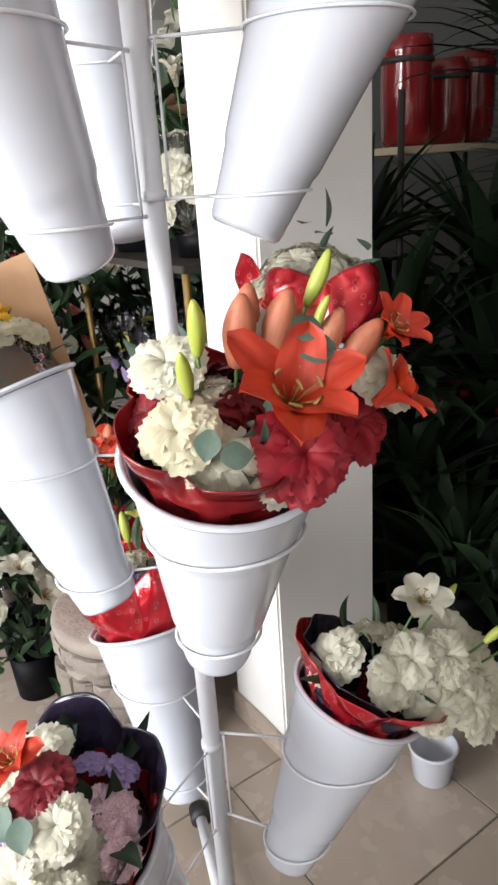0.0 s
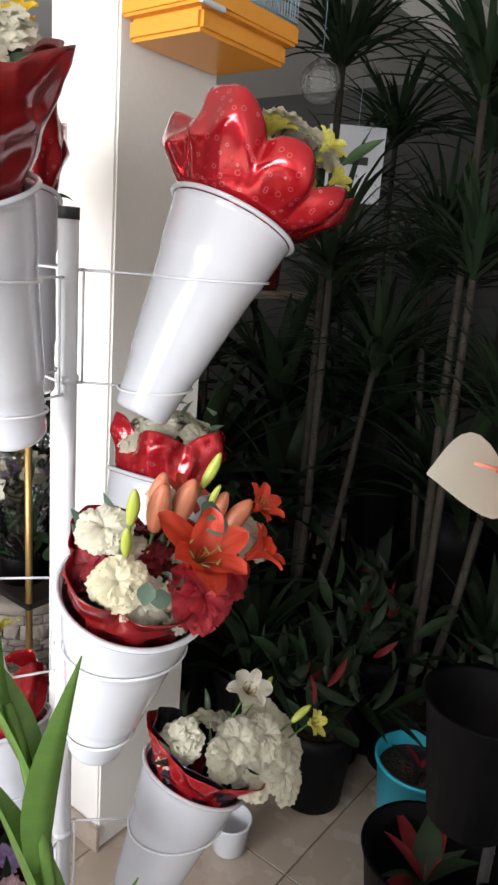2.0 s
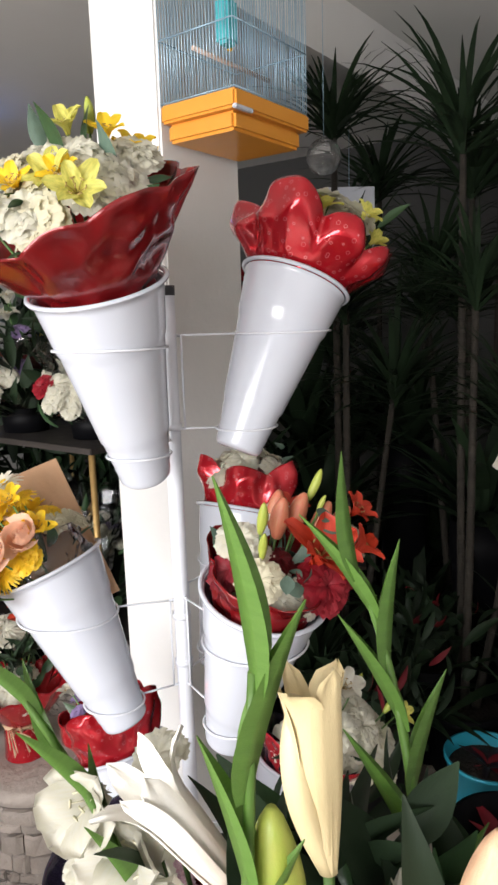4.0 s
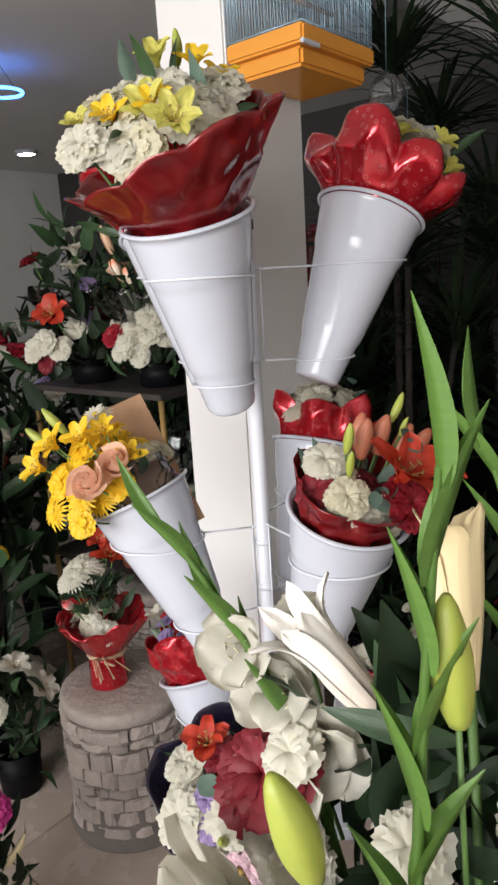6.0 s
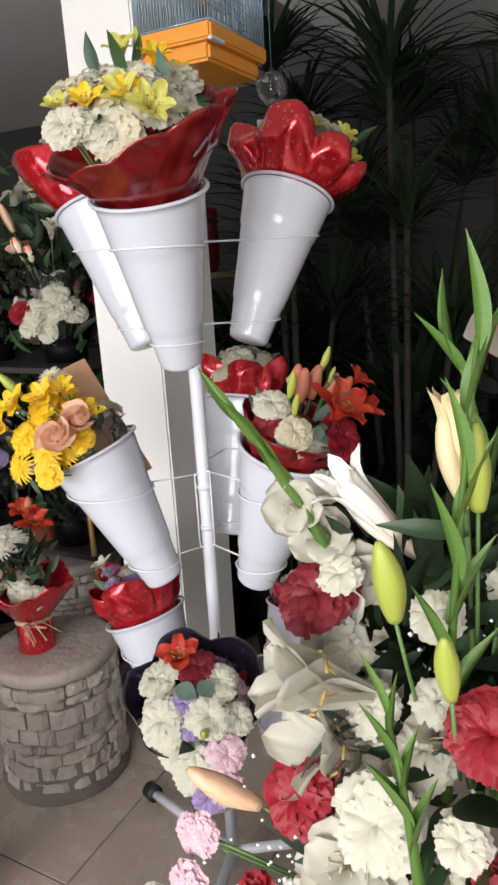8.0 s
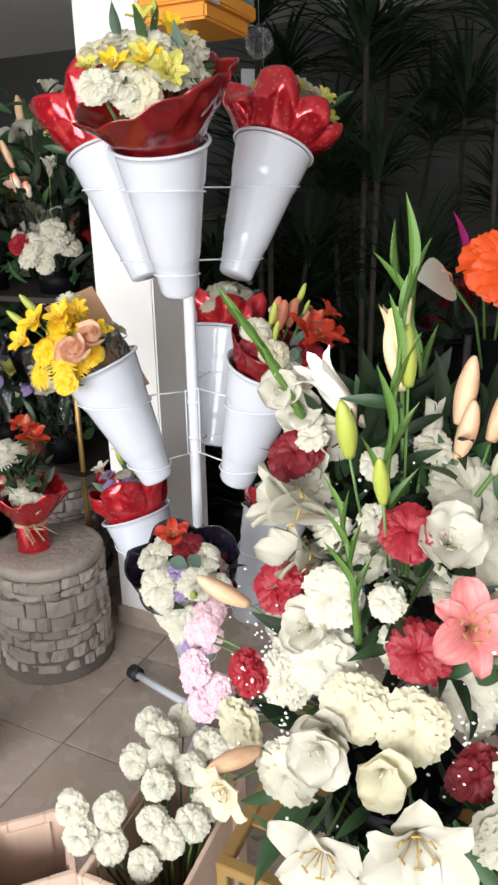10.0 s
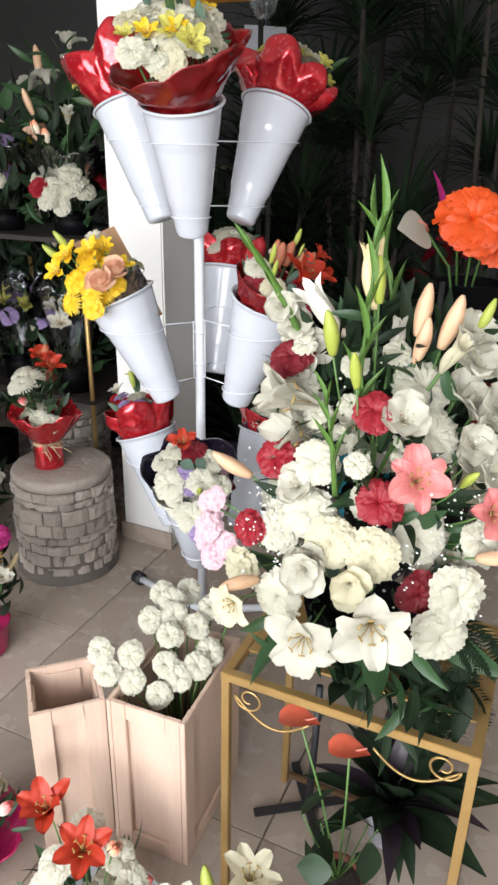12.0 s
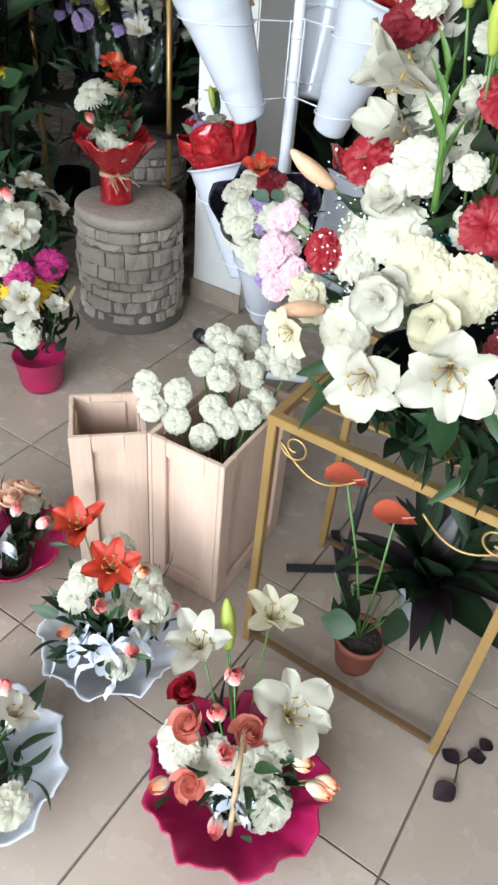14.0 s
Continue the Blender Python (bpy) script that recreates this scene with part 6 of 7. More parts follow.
place(bk, rnd, [("carnation", "white", -1.69, -1.03, 0.15, 0.05), ("carnation", "white", -1.645, -1.12, 0.155, 0.052), ("carnation", "white", -1.71, -0.965, 0.16, 0.046), ("carnation", "white", -1.685, -1.17, 0.11, 0.05), ("rosebud", "salmon", -1.67, -1.06, 0.2, 0.045),
                ("leaf", "darkleaf", -1.6, -0.99, 0.26, 0.12), ("leaf", "leaf", -1.56, -1.0, 0.26, 0.12), ("rosebud", "peach", -1.6, -1.2, 0.12, 0.04), ("bud", "budgreen", -1.54, -0.96, 0.36, 0.1)], (-1.64, -1.07, 0.02), (-0.4, -0.3, 0.1))
bar("handle", [(0.1 * math.cos(s) * 0.9, 0.1 * math.cos(s) * 0.44, 0.06 + 0.14 * math.sin(s)) for s in [math.pi * k / 24 for k in range(25)]], 0.0055, M["raffia"], bk, 8, label="woven basket handle")
bow(bk, (-0.055, -0.03, 0.1), 0.05, "ribbon", rnd, 6)

bl = floor_bouquet("round bouquet with red lilies and ribbons in white tissue", -1.545, -0.665, 0.165, "white_paper", rnd, h=0.09)
place(bl, rnd, [
    ("slimlily", "orange", -1.52, -0.65, 0.27, 0.082), ("slimlily", "orange", -1.49, -0.54, 0.29, 0.082), ("carnation", "white", -1.475, -0.63, 0.3, 0.036), ("rosebud", "salmon", -1.585, -0.68, 0.24, 0.036), ("rosebud", "salmon", -1.55, -0.735, 0.22, 0.036),
    ("rosebud", "salmon", -1.59, -0.755, 0.17, 0.036), ("carnation", "white", -1.565, -0.605, 0.27, 0.036), ("carnation", "white", -1.51, -0.77, 0.23, 0.036), ("rosebud", "peach", -1.5, -0.71, 0.28, 0.036), ("carnation", "white", -1.6, -0.6, 0.23, 0.036),
    ("rosebud", "peach", -1.63, -0.63, 0.17, 0.036), ("carnation", "white", -1.48, -0.72, 0.25, 0.036)], (-1.53, -0.66, 0.05), (-0.4, -0.35, 0.1))
filler(bl, rnd, "leaf", 50, 0.13, 0.08, 0.19, 0.06)
dome(bl, rnd, [("carnation", "white", 0.03), ("leaf", "leaf", 0.06), ("leaf", "darkleaf", 0.07), ("rosebud", "salmon", 0.034), ("leaf", "darkleaf", 0.07)], 25, 0.125, 0.08, 0.09)
bow(bl, (-0.07, -0.06, 0.155), 0.05, "ribbon", rnd, 6)
bow(bl, (-0.02, -0.1, 0.15), 0.035, "ribbon", rnd, 4)
bow(bl, (-0.1, 0.0, 0.14), 0.035, "ribbon", rnd, 4)
for k in range(3):
    band_v = []
    for i in range(9):
        q = i / 8
        p = Vector((-0.06 - (0.075 + 0.012 * k) * q, -0.07 + 0.045 * k - 0.03 * q * (1 - k) + 0.008 * math.sin(7 * q + 2 * k), 0.16 - 0.075 * q + 0.014 * math.sin(9 * q + k)))
        edge = Vector((0.003 * math.sin(5 * q), -0.0055, 0.004 * math.sin(6 * q + k)))
        band_v += [p + edge, p - edge]
    band_f = [(2 * i, 2 * i + 1, 2 * i + 3, 2 * i + 2) for i in range(8)]
    use("ribbon_tail", make_mesh("ribbon_tail", band_v, band_f), M["ribbon"], bl)

b2 = floor_bouquet("small bouquet of peach roses and white flowers in magenta foil", -1.5, -0.27, 0.14, "magenta", rnd)
dome(b2, rnd, [("rose", "peach", 0.034), ("carnation", "white", 0.036), ("rosebud", "salmon", 0.034), ("leaf", "leaf", 0.07)], 18, 0.12, 0.13, 0.08)
filler(b2, rnd, "leaf", 24, 0.12, 0.08, 0.16, 0.06)
bow(b2, (-0.06, -0.05, 0.16), 0.05, "ribbon", rnd, 5)
b3 = floor_bouquet("bouquet with orange lily and white flowers in white tissue", -1.93, -0.66, 0.17, "white_paper", rnd)
dome(b3, rnd, [("carnation", "white", 0.036), ("leaf", "darkleaf", 0.08), ("rosebud", "salmon", 0.034)], 16, 0.13, 0.1, 0.08)
place(b3, rnd, [("lily", "orange", -1.86, -0.6, 0.27, 0.085), ("lily", "lilywhite", -1.86, -0.7, 0.2, 0.06)], (-1.93, -0.66, 0.05))
filler(b3, rnd, "leaf", 30, 0.13, 0.07, 0.15, 0.06)
b4 = floor_bouquet("bouquet of white lilies and carnations in magenta foil", -1.75, -0.2, 0.13, "magenta", rnd)
dome(b4, rnd, [("carnation", "white", 0.038), ("lily", "lilywhite", 0.06), ("leaf", "leaf", 0.07)], 10, 0.1, 0.12, 0.08)

pk = tagged(new("flower_pot"), "magenta pot with yellow chrysanthemums, white lilies and fuchsia flowers", "flower pot")
pk.matrix_basis = facing((-0.88, 0.27, 0.001), (0, 0, 1))
use("pot", make_mesh("pot", *lathe([(0.001, 0.0), (0.062, 0.0), (0.072, 0.02), (0.085, 0.12), (0.09, 0.125), (0.082, 0.12), (0.001, 0.1)], 28)), M["magenta"], pk)
place(pk, rnd, [("mum", "yellow", -0.95, 0.2, 0.44, 0.05), ("lily", "lilywhite", -0.98, 0.18, 0.36, 0.08), ("carnation", "fuchsia", -0.85, 0.2, 0.48, 0.05), ("shutlily", "lilywhite", -0.93, 0.1, 0.38, 0.08), ("carnation", "white", -0.82, 0.32, 0.6, 0.045),
                ("carnation", "white", -1.0, 0.18, 0.29, 0.04), ("lily", "lilywhite", -0.91, 0.25, 0.56, 0.08), ("carnation", "white", -0.86, 0.3, 0.55, 0.045), ("carnation", "white", -0.9, 0.33, 0.62, 0.045), ("mum", "yellow", -0.98, 0.24, 0.42, 0.05), ("carnation", "white", -0.93, 0.3, 0.58, 0.042), ("carnation", "white", -0.97, 0.28, 0.5, 0.042), ("carnation", "white", -0.95, 0.35, 0.66, 0.042), ("lily", "lilywhite", -1.0, 0.15, 0.42, 0.07), ("carnation", "white", -0.98, 0.32, 0.6, 0.04), ("carnation", "fuchsia", -0.96, 0.22, 0.47, 0.045), ("rosebud", "salmon", -0.9, 0.28, 0.65, 0.04)], (-0.89, 0.22, 0.12), (-0.5, -0.4, 0))
filler(pk, rnd, "darkleaf", 40, 0.1, 0.12, 0.4, 0.09)
foliage(pk, rnd, "darkleaf", 90, (0, 0, 0.3), (0.05, 0.05, 0.07), 0.09, 0.6)
place(pk, rnd, [("mum", "yellow", -0.9, 0.2, 0.43, 0.06), ("mum", "yellow", -0.94, 0.19, 0.41, 0.055), ("bud", "budcream", -0.8, 0.2, 0.33, 0.1)], (-0.88, 0.27, 0.15), (-0.5, -0.4, 0.2))

# ---- pots under the gold stand ----


def potted(name, label, x, y, r, h, mat):
    ob = tagged(new(name), label, "potted plant")
    ob.matrix_basis = facing((x, y, 0.001), (0, 0, 1))
    use("pot", make_mesh("pot", *lathe([(0.001, 0.0), (r * 0.7, 0.0), (r * 0.78, 0.01), (r * 0.95, h * 0.8), (r * 1.04, h * 0.82), (r * 1.05, h), (r * 0.95, h), (r * 0.9, h * 0.85), (0.001, h * 0.84)], 28)), M[mat], ob)
    use("soil", make_mesh("soil", *lathe([(0.001, h * 0.9), (r * 0.5, h * 0.89), (r * 0.92, h * 0.86)], 20)), M["soil"], ob)
    return ob


an = potted("potted_anthurium", "coral anthurium in a small terracotta pot", -1.225, -1.13, 0.058, 0.11, "terracotta")
SPATHE = leaf_mesh("spathe", 0.42, 0.7, 0.18, 9, 0.75)
for (x, y, z, sz) in ((-1.235, -1.02, 0.535, 0.09), (-1.225, -1.13, 0.49, 0.09)):
    p = Vector((x, y, z)) - an.location
    st = bar("flower_stalk", [(0, 0, 0.1), p * 0.5 + Vector((0.01, 0, 0.06)), p], 0.0028, M["stem"], an, 6)
    m = Matrix.Translation(p - Vector((0.3, -0.95, -0.1)) * sz * 0.5) @ Matrix.Rotation(radians(-72), 4, "Z") @ Matrix.Rotation(radians(-6), 4, "X") @ Matrix.Rotation(radians(-16), 4, "Y") @ Matrix.Scale(sz, 4)
    use("spathe", own(SPATHE, "coralwax"), None, st, m, "waxy coral spathe")
    bar("spadix", [p, p + Vector((0.004, -0.018, 0.01)), p + Vector((0.008, -0.034, 0.018))], 0.003, M["salmon"], st, 6, 0.5)
for k in range(11):
    a = k * 2.4
    p = Vector((0.05 * math.cos(a) * rnd.uniform(0.6, 2), 0.05 * math.sin(a) * rnd.uniform(0.6, 2), rnd.uniform(0.15, 0.3)))
    bar("leaf_stalk", [(0, 0, 0.1), p * 0.6 + Vector((0, 0, 0.03)), p], 0.002, M["stem"], an, 5)
    use("leaf", own(ROUND if k % 3 else LEAF[2], "leaf" if k % 4 == 0 else "darkleaf"), None, an, facing(p, (math.cos(a), math.sin(a), 0.7), a, rnd.uniform(0.06, 0.1)))
wp = potted("potted_plant", "dark leafy plant in a white plastic pot", -0.98, -1.2, 0.075, 0.11, "plastic")
for k in range(48):
    a = k * 2.4
    use("leaf", own(LEAF[k % 3], "darkleaf" if k % 4 else "darkplum"), None, wp, Matrix.Translation((0, 0, 0.1)) @ Matrix.Rotation(a, 4, "Z") @ Matrix.Rotation(radians(-rnd.uniform(25, 80)), 4, "Y") @ Matrix.Scale(rnd.uniform(0.15, 0.3), 4))
fallen = thing("leaf_sprig", (-1.32, -1.44, 0.004), "small dark plum leaf sprig lying on the floor tiles", "leaf")
bar("twig", [(-0.05, 0, 0.004), (0.0, 0.01, 0.006), (0.06, -0.02, 0.004)], 0.002, M["darkplum"], fallen, 5)
for x, y, a, s in ((-0.05, 0.0, 2.6, 0.055), (0.0, 0.01, 1.2, 0.045), (0.03, 0.0, -1.0, 0.045), (0.06, -0.02, -0.3, 0.04)):
    use("leaf", own(ROUND, "darkplum"), None, fallen, Matrix.Translation((x, y, 0.006)) @ Matrix.Rotation(a, 4, "Z") @ Matrix.Scale(s, 4))
strap = thing("black_cross_stand", (-1.0, -0.98, 0.0), "black metal cross foot of a small stand on the tiles", "stand foot")
for a in (35, 125):
    d = Vector((math.cos(radians(a)), math.sin(radians(a)), 0))
    part("foot_bar", boxm((-0.15, -0.012, 0.002 + a / 125 * 0.011), (0.15, 0.012, 0.012 + a / 125 * 0.011), 0.002), M["black"], strap, "", Matrix.Rotation(radians(a), 4, "Z"))
bar("post", [(0, 0, 0.03), (0.02, 0.0, 0.2), (0.03, 0.0, 0.4)], 0.01, M["black"], strap, 8)

# ---- gold rack with wrapped bouquets behind the pedestal ----
rack = thing("gold_display_rack", (0.06, 0.46, 0), "tall gold metal rack holding wrapped bouquets", "display rack")
for cx, cy in ((0, 0), (0, 0.72), (0.5, 0), (0.5, 0.72)):
    bar("leg", [(cx, cy, 0), (cx, cy, 0.7), (cx, cy, 1.3)], 0.011, M["gold"], rack, 10)
for z in (0.6, 1.29):
    part("shelf", boxm((-0.015, -0.015, z), (0.515, 0.735, z + 0.02), 0.003), M["darkfurn"], rack, "dark shelf board")


def wrapped(label, x, y, z, r, h, kinds, count, rnd, film=True, group="wrapped bouquets on the rack"):
    ob = tagged(new("wrapped_bouquet"), label, "bouquet", group)
    ob.matrix_basis = facing((x, y, z), (0, 0, 1))
    use("vase", make_mesh("vase", *lathe([(0.001, 0.0), (r * 0.45, 0.0), (r * 0.5, min(0.16, h * 0.28)), (r * 0.45, min(0.16, h * 0.28)), (r * 0.4, 0.01), (0.001, 0.01)], 20)), M["blackplastic"], ob)
    if film:
        use("film", wrap_mesh("film", r * 0.5, r * 1.15, h * 0.9, int(abs(x * 100 + y * 37 + z * 11)), 0.1, 6), M["film"], ob, Matrix.Translation((0, 0, h * 0.2)), "crinkled clear film")
    dome(ob, rnd, kinds, count, r, h * 0.3, h * 0.55)
    filler(ob, rnd, "darkleaf", 26, r * 0.9, h * 0.35, h * 0.85, 0.11)
    if h < 1:
        filler(ob, rnd, "leaf", 26, r * 0.8, h * 0.1, h * 0.5, 0.1)
    if h > 1:
        filler(ob, rnd, "leaf", 60, r * 0.95, h * 0.1, h * 0.85, 0.17)
    return ob


rnd = random.Random(77)
w1 = wrapped("white and red carnations with peach roses in clear film", 0.22, 0.62, 1.312, 0.17, 0.3, [("carnation", "white", 0.045), ("carnation", "white", 0.045), ("carnation", "red", 0.045), ("rosebud", "peach", 0.04)], 14, rnd)
place(w1, rnd, [("carnation", "white", 0.08, 0.52, 1.53, 0.045), ("carnation", "white", 0.12, 0.5, 1.56, 0.045), ("carnation", "white", 0.06, 0.55, 1.5, 0.045), ("carnation", "white", 0.14, 0.48, 1.51, 0.045), ("carnation", "red", 0.0, 0.62, 1.52, 0.04),
                ("mini", "white", 0.0, 0.58, 1.46, 0.04), ("mini", "white", 0.04, 0.54, 1.44, 0.036), ("rosebud", "peach", 0.12, 0.68, 1.7, 0.04), ("rosebud", "peach", 0.15, 0.66, 1.67, 0.04), ("bud", "budpeach", 0.1, 0.7, 1.82, 0.1)], (0.22, 0.62, 1.35))
place(w1, rnd, [("lily", "lilywhite", 0.33, 0.66, 2.03, 0.08), ("lily", "lilywhite", 0.3, 0.62, 1.95, 0.08), ("lily", "lilywhite", 0.3, 0.76, 1.9, 0.08), ("daisy", "yellow", 0.21, 0.82, 1.69, 0.05), ("rose", "peach", 0.2, 0.76, 1.7, 0.045), ("rose", "peach", 0.22, 0.73, 1.67, 0.045), ("shutlily", "lilywhite", 0.13, 0.54, 1.74, 0.08), ("bud", "budpeach", 0.35, 0.85, 2.0, 0.12), ("lily", "lilywhite", 0.33, 0.88, 1.87, 0.08), ("carnation", "white", 0.02, 0.57, 1.52, 0.045), ("carnation", "white", 0.08, 0.5, 1.58, 0.045)], (0.22, 0.65, 1.35))
w2 = wrapped("orange lily and white carnations with tall white gladioli", 0.2, 0.98, 1.312, 0.18, 0.32, [("carnation", "white", 0.045), ("lily", "orange", 0.08), ("carnation", "darkred", 0.045), ("mini", "purple", 0.04)], 14, rnd)
place(w2, rnd, [("lily", "orange", -0.03, 0.87, 1.57, 0.085), ("carnation", "white", -0.08, 0.9, 1.5, 0.045), ("carnation", "white", -0.04, 0.86, 1.47, 0.045), ("carnation", "white", -0.1, 0.94, 1.47, 0.045), ("lily", "lilywhite", 0.11, 0.9, 1.78, 0.06),
                ("lily", "lilywhite", 0.1, 0.9, 1.72, 0.06), ("lily", "lilywhite", 0.13, 0.92, 1.85, 0.05), ("mini", "purple", 0.12, 0.86, 1.7, 0.045), ("carnation", "darkred", -0.06, 0.93, 1.42, 0.04), ("carnation", "red", 0.05, 1.1, 1.8, 0.045)], (0.2, 0.98, 1.35))
wrapped("lilac and white lilies wrapped in clear film", 0.15, 0.62, 0.622, 0.16, 0.45, [("slimlily", "lilywhite", 0.07), ("carnation", "purple", 0.04), ("carnation", "white", 0.04), ("leaf", "leaf", 0.1)], 16, rnd)
wrapped("purple and pale flowers wrapped in clear film", 0.2, 0.98, 0.622, 0.16, 0.45, [("carnation", "purple", 0.045), ("slimlily", "yellowgreen", 0.07), ("leaf", "leaf", 0.1)], 15, rnd)
wv = wrapped("white carnations and lilies in a dark floor vase", -0.45, 0.78, 0.003, 0.15, 0.55, [("carnation", "white", 0.045), ("carnation", "white", 0.045), ("lily", "lilywhite", 0.07), ("leaf", "leaf", 0.09)], 14, rnd, False, "")
foliage(wv, rnd, "darkleaf", 70, (0, 0, 0.3), (0.09, 0.09, 0.08), 0.12, 0.5, "dark green leaves")
wrapped("yellow chrysanthemums in a tall dark vase", -0.42, 1.0, 0.003, 0.16, 1.15, [("mum", "yellow", 0.045), ("carnation", "white", 0.04), ("mum", "yellow", 0.045), ("leaf", "leaf", 0.1)], 12, rnd, True, "")
wrapped("red and white flowers in a tall floor vase", -0.3, 1.55, 0.003, 0.26, 1.45, [("carnation", "red", 0.05), ("carnation", "white", 0.05), ("leaf", "darkleaf", 0.14), ("lily", "orange", 0.08)], 26, rnd, False, "")
wrapped("pink and white flowers in a tall floor vase", -0.75, 1.5, 0.003, 0.26, 1.1, [("carnation", "white", 0.05), ("rose", "salmon", 0.05), ("leaf", "darkleaf", 0.14), ("carnation", "purple", 0.05)], 26, rnd, False, "")
wrapped("white lilies and red flowers in a floor vase", 0.35, 1.75, 0.003, 0.28, 1.75, [("lily", "lilywhite", 0.09), ("carnation", "red", 0.05), ("leaf", "darkleaf", 0.16)], 24, rnd, False, "")
# a thicket of tall wrapped flowers behind the rack
for label, x, y, h, kinds in (
        ("tall white gladioli and purple statice among dark leaves", 0.42, 1.4, 1.7, [("lily", "lilywhite", 0.07), ("carnation", "purple", 0.045), ("lily", "lilywhite", 0.07), ("leaf", "leaf", 0.15)]),
        ("white carnations and pink roses in clear film", -0.12, 1.3, 1.36, [("carnation", "white", 0.05), ("rose", "salmon", 0.045), ("carnation", "white", 0.05), ("carnation", "darkred", 0.045)]),
        ("red carnations and white daisies among dark leaves", 0.1, 1.95, 1.62, [("carnation", "red", 0.055), ("daisy", "white", 0.05), ("leaf", "leaf", 0.15), ("carnation", "red", 0.05)]),
        ("peach roses and white flowers in clear film", 0.72, 1.15, 1.66, [("rosebud", "peach", 0.05), ("carnation", "white", 0.045), ("leaf", "leaf", 0.14)]),
        ("mixed red and lilac flowers among dark leaves", -0.55, 1.95, 1.5, [("carnation", "darkred", 0.055), ("carnation", "purple", 0.05), ("rose", "red", 0.05), ("carnation", "white", 0.05)]),
        ("yellow chrysanthemums among dark leaves", -0.62, 1.25, 1.12, [("mum", "yellow", 0.05), ("leaf", "leaf", 0.12), ("mum", "yellow", 0.05)])):
    ob = wrapped(label, x, y, 0.003, 0.2, h, kinds, 15, rnd, False, "tall flowers behind the rack")
    foliage(ob, rnd, "darkleaf", 150, (0, 0, h * 0.62), (0.13, 0.13, h * 0.15), 0.17, 0.5, "dark green leaves")
    foliage(ob, rnd, "leaf", 60, (0, 0, h * 0.6), (0.12, 0.12, h * 0.15), 0.14, 0.6, "green leaves")
foliage(w1, rnd, "darkleaf", 110, (0.02, 0.05, 0.3), (0.1, 0.1, 0.12), 0.13, 0.5, "dark green leaves")
foliage(w2, rnd, "darkleaf", 110, (0.02, 0.0, 0.26), (0.1, 0.1, 0.1), 0.13, 0.5, "dark green leaves")
small = potted("potted_plant", "small leafy plant in an orange pot", 0.0, 0.83, 0.06, 0.1, "terracotta")
small.matrix_basis = facing((0.12, 0.75, 0.623), (0, 0, 1))
for k in range(14):
    use("leaf", own(LEAF[k % 3], "leaf"), None, small, Matrix.Translation((0, 0, 0.09)) @ Matrix.Rotation(k * 2.4, 4, "Z") @ Matrix.Rotation(radians(-rnd.uniform(20, 70)), 4, "Y") @ Matrix.Scale(rnd.uniform(0.1, 0.16), 4))

# ---- bird cage on the column ----
cage = thing("bird_cage", (0.0, -0.2, 2.147), "blue wire bird cage with an orange plastic tray, on the column", "bird cage")
CW, CD, CH = 0.32, 0.232, 0.36
tray = bmesh.new()
box(tray, (-0.006, -0.006, 0.045), (CW + 0.006, CD, 0.088), 0.006)
box(tray, (0.012, 0.012, 0.0), (CW - 0.012, CD - 0.006, 0.0455), 0.008)
part("tray", tray, M["orange_plastic"], cage, "orange plastic tray")
part("drawer_clip", boxm((-0.011, -0.012, 0.04), (0.06, 0.0, 0.05), 0.002), M["plastic"], cage)
for z in (0.092, 0.24, CH + 0.08):
    bar("cage_hoop", [(0, 0, z), (CW, 0, z), (CW, CD, z), (0, CD, z)], 0.002, M["wire"], cage, 6, closed=True)
wire_v, wire_f = tube([(0, 0, 0.088), (0, 0, 0.25), (0, 0, CH + 0.08)], 0.0011, 5)
WIRE = make_mesh("cage_wire", wire_v, wire_f)
for k in range(33):
    for y in (0.0, CD):
        use("cage_wire", WIRE, M["wire"], cage, Matrix.Translation((CW * k / 32, y, 0)))
for k in range(1, 24):
    for x in (0.0, CW):
        use("cage_wire", WIRE, M["wire"], cage, Matrix.Translation((x, CD * k / 24, 0)))
part("feeder", boxm((0.02, 0.03, 0.2), (0.07, 0.07, 0.3), 0.008), M["cyan"], cage, "turquoise plastic feeder")
part("yellow_toy", boxm((0.1, 0.08, 0.22), (0.14, 0.12, 0.3), 0.015), M["yellow"], cage)
bar("perch", [(0.0, 0.12, 0.2), (0.16, 0.12, 0.2), (CW, 0.12, 0.2)], 0.006, M["wood"], cage, 8)

# ---- hanging glass globe ----
globe = thing("glass_globe", (0.6, -0.09, 2.19), "clear hanging glass globe", "ornament")
use("glass", make_mesh("glass", *lathe([(0.001, -0.055)] + [(0.055 * math.cos(a), 0.055 * math.sin(a)) for a in [radians(-80 + 10 * k) for k in range(17)]] + [(0.008, 0.062)], 28)), M["glass"], globe)
bar("hook", [(0, 0, 0.06), (0, 0, 0.3), (0, 0, H - 2.19)], 0.001, M["wire"], globe, 5)

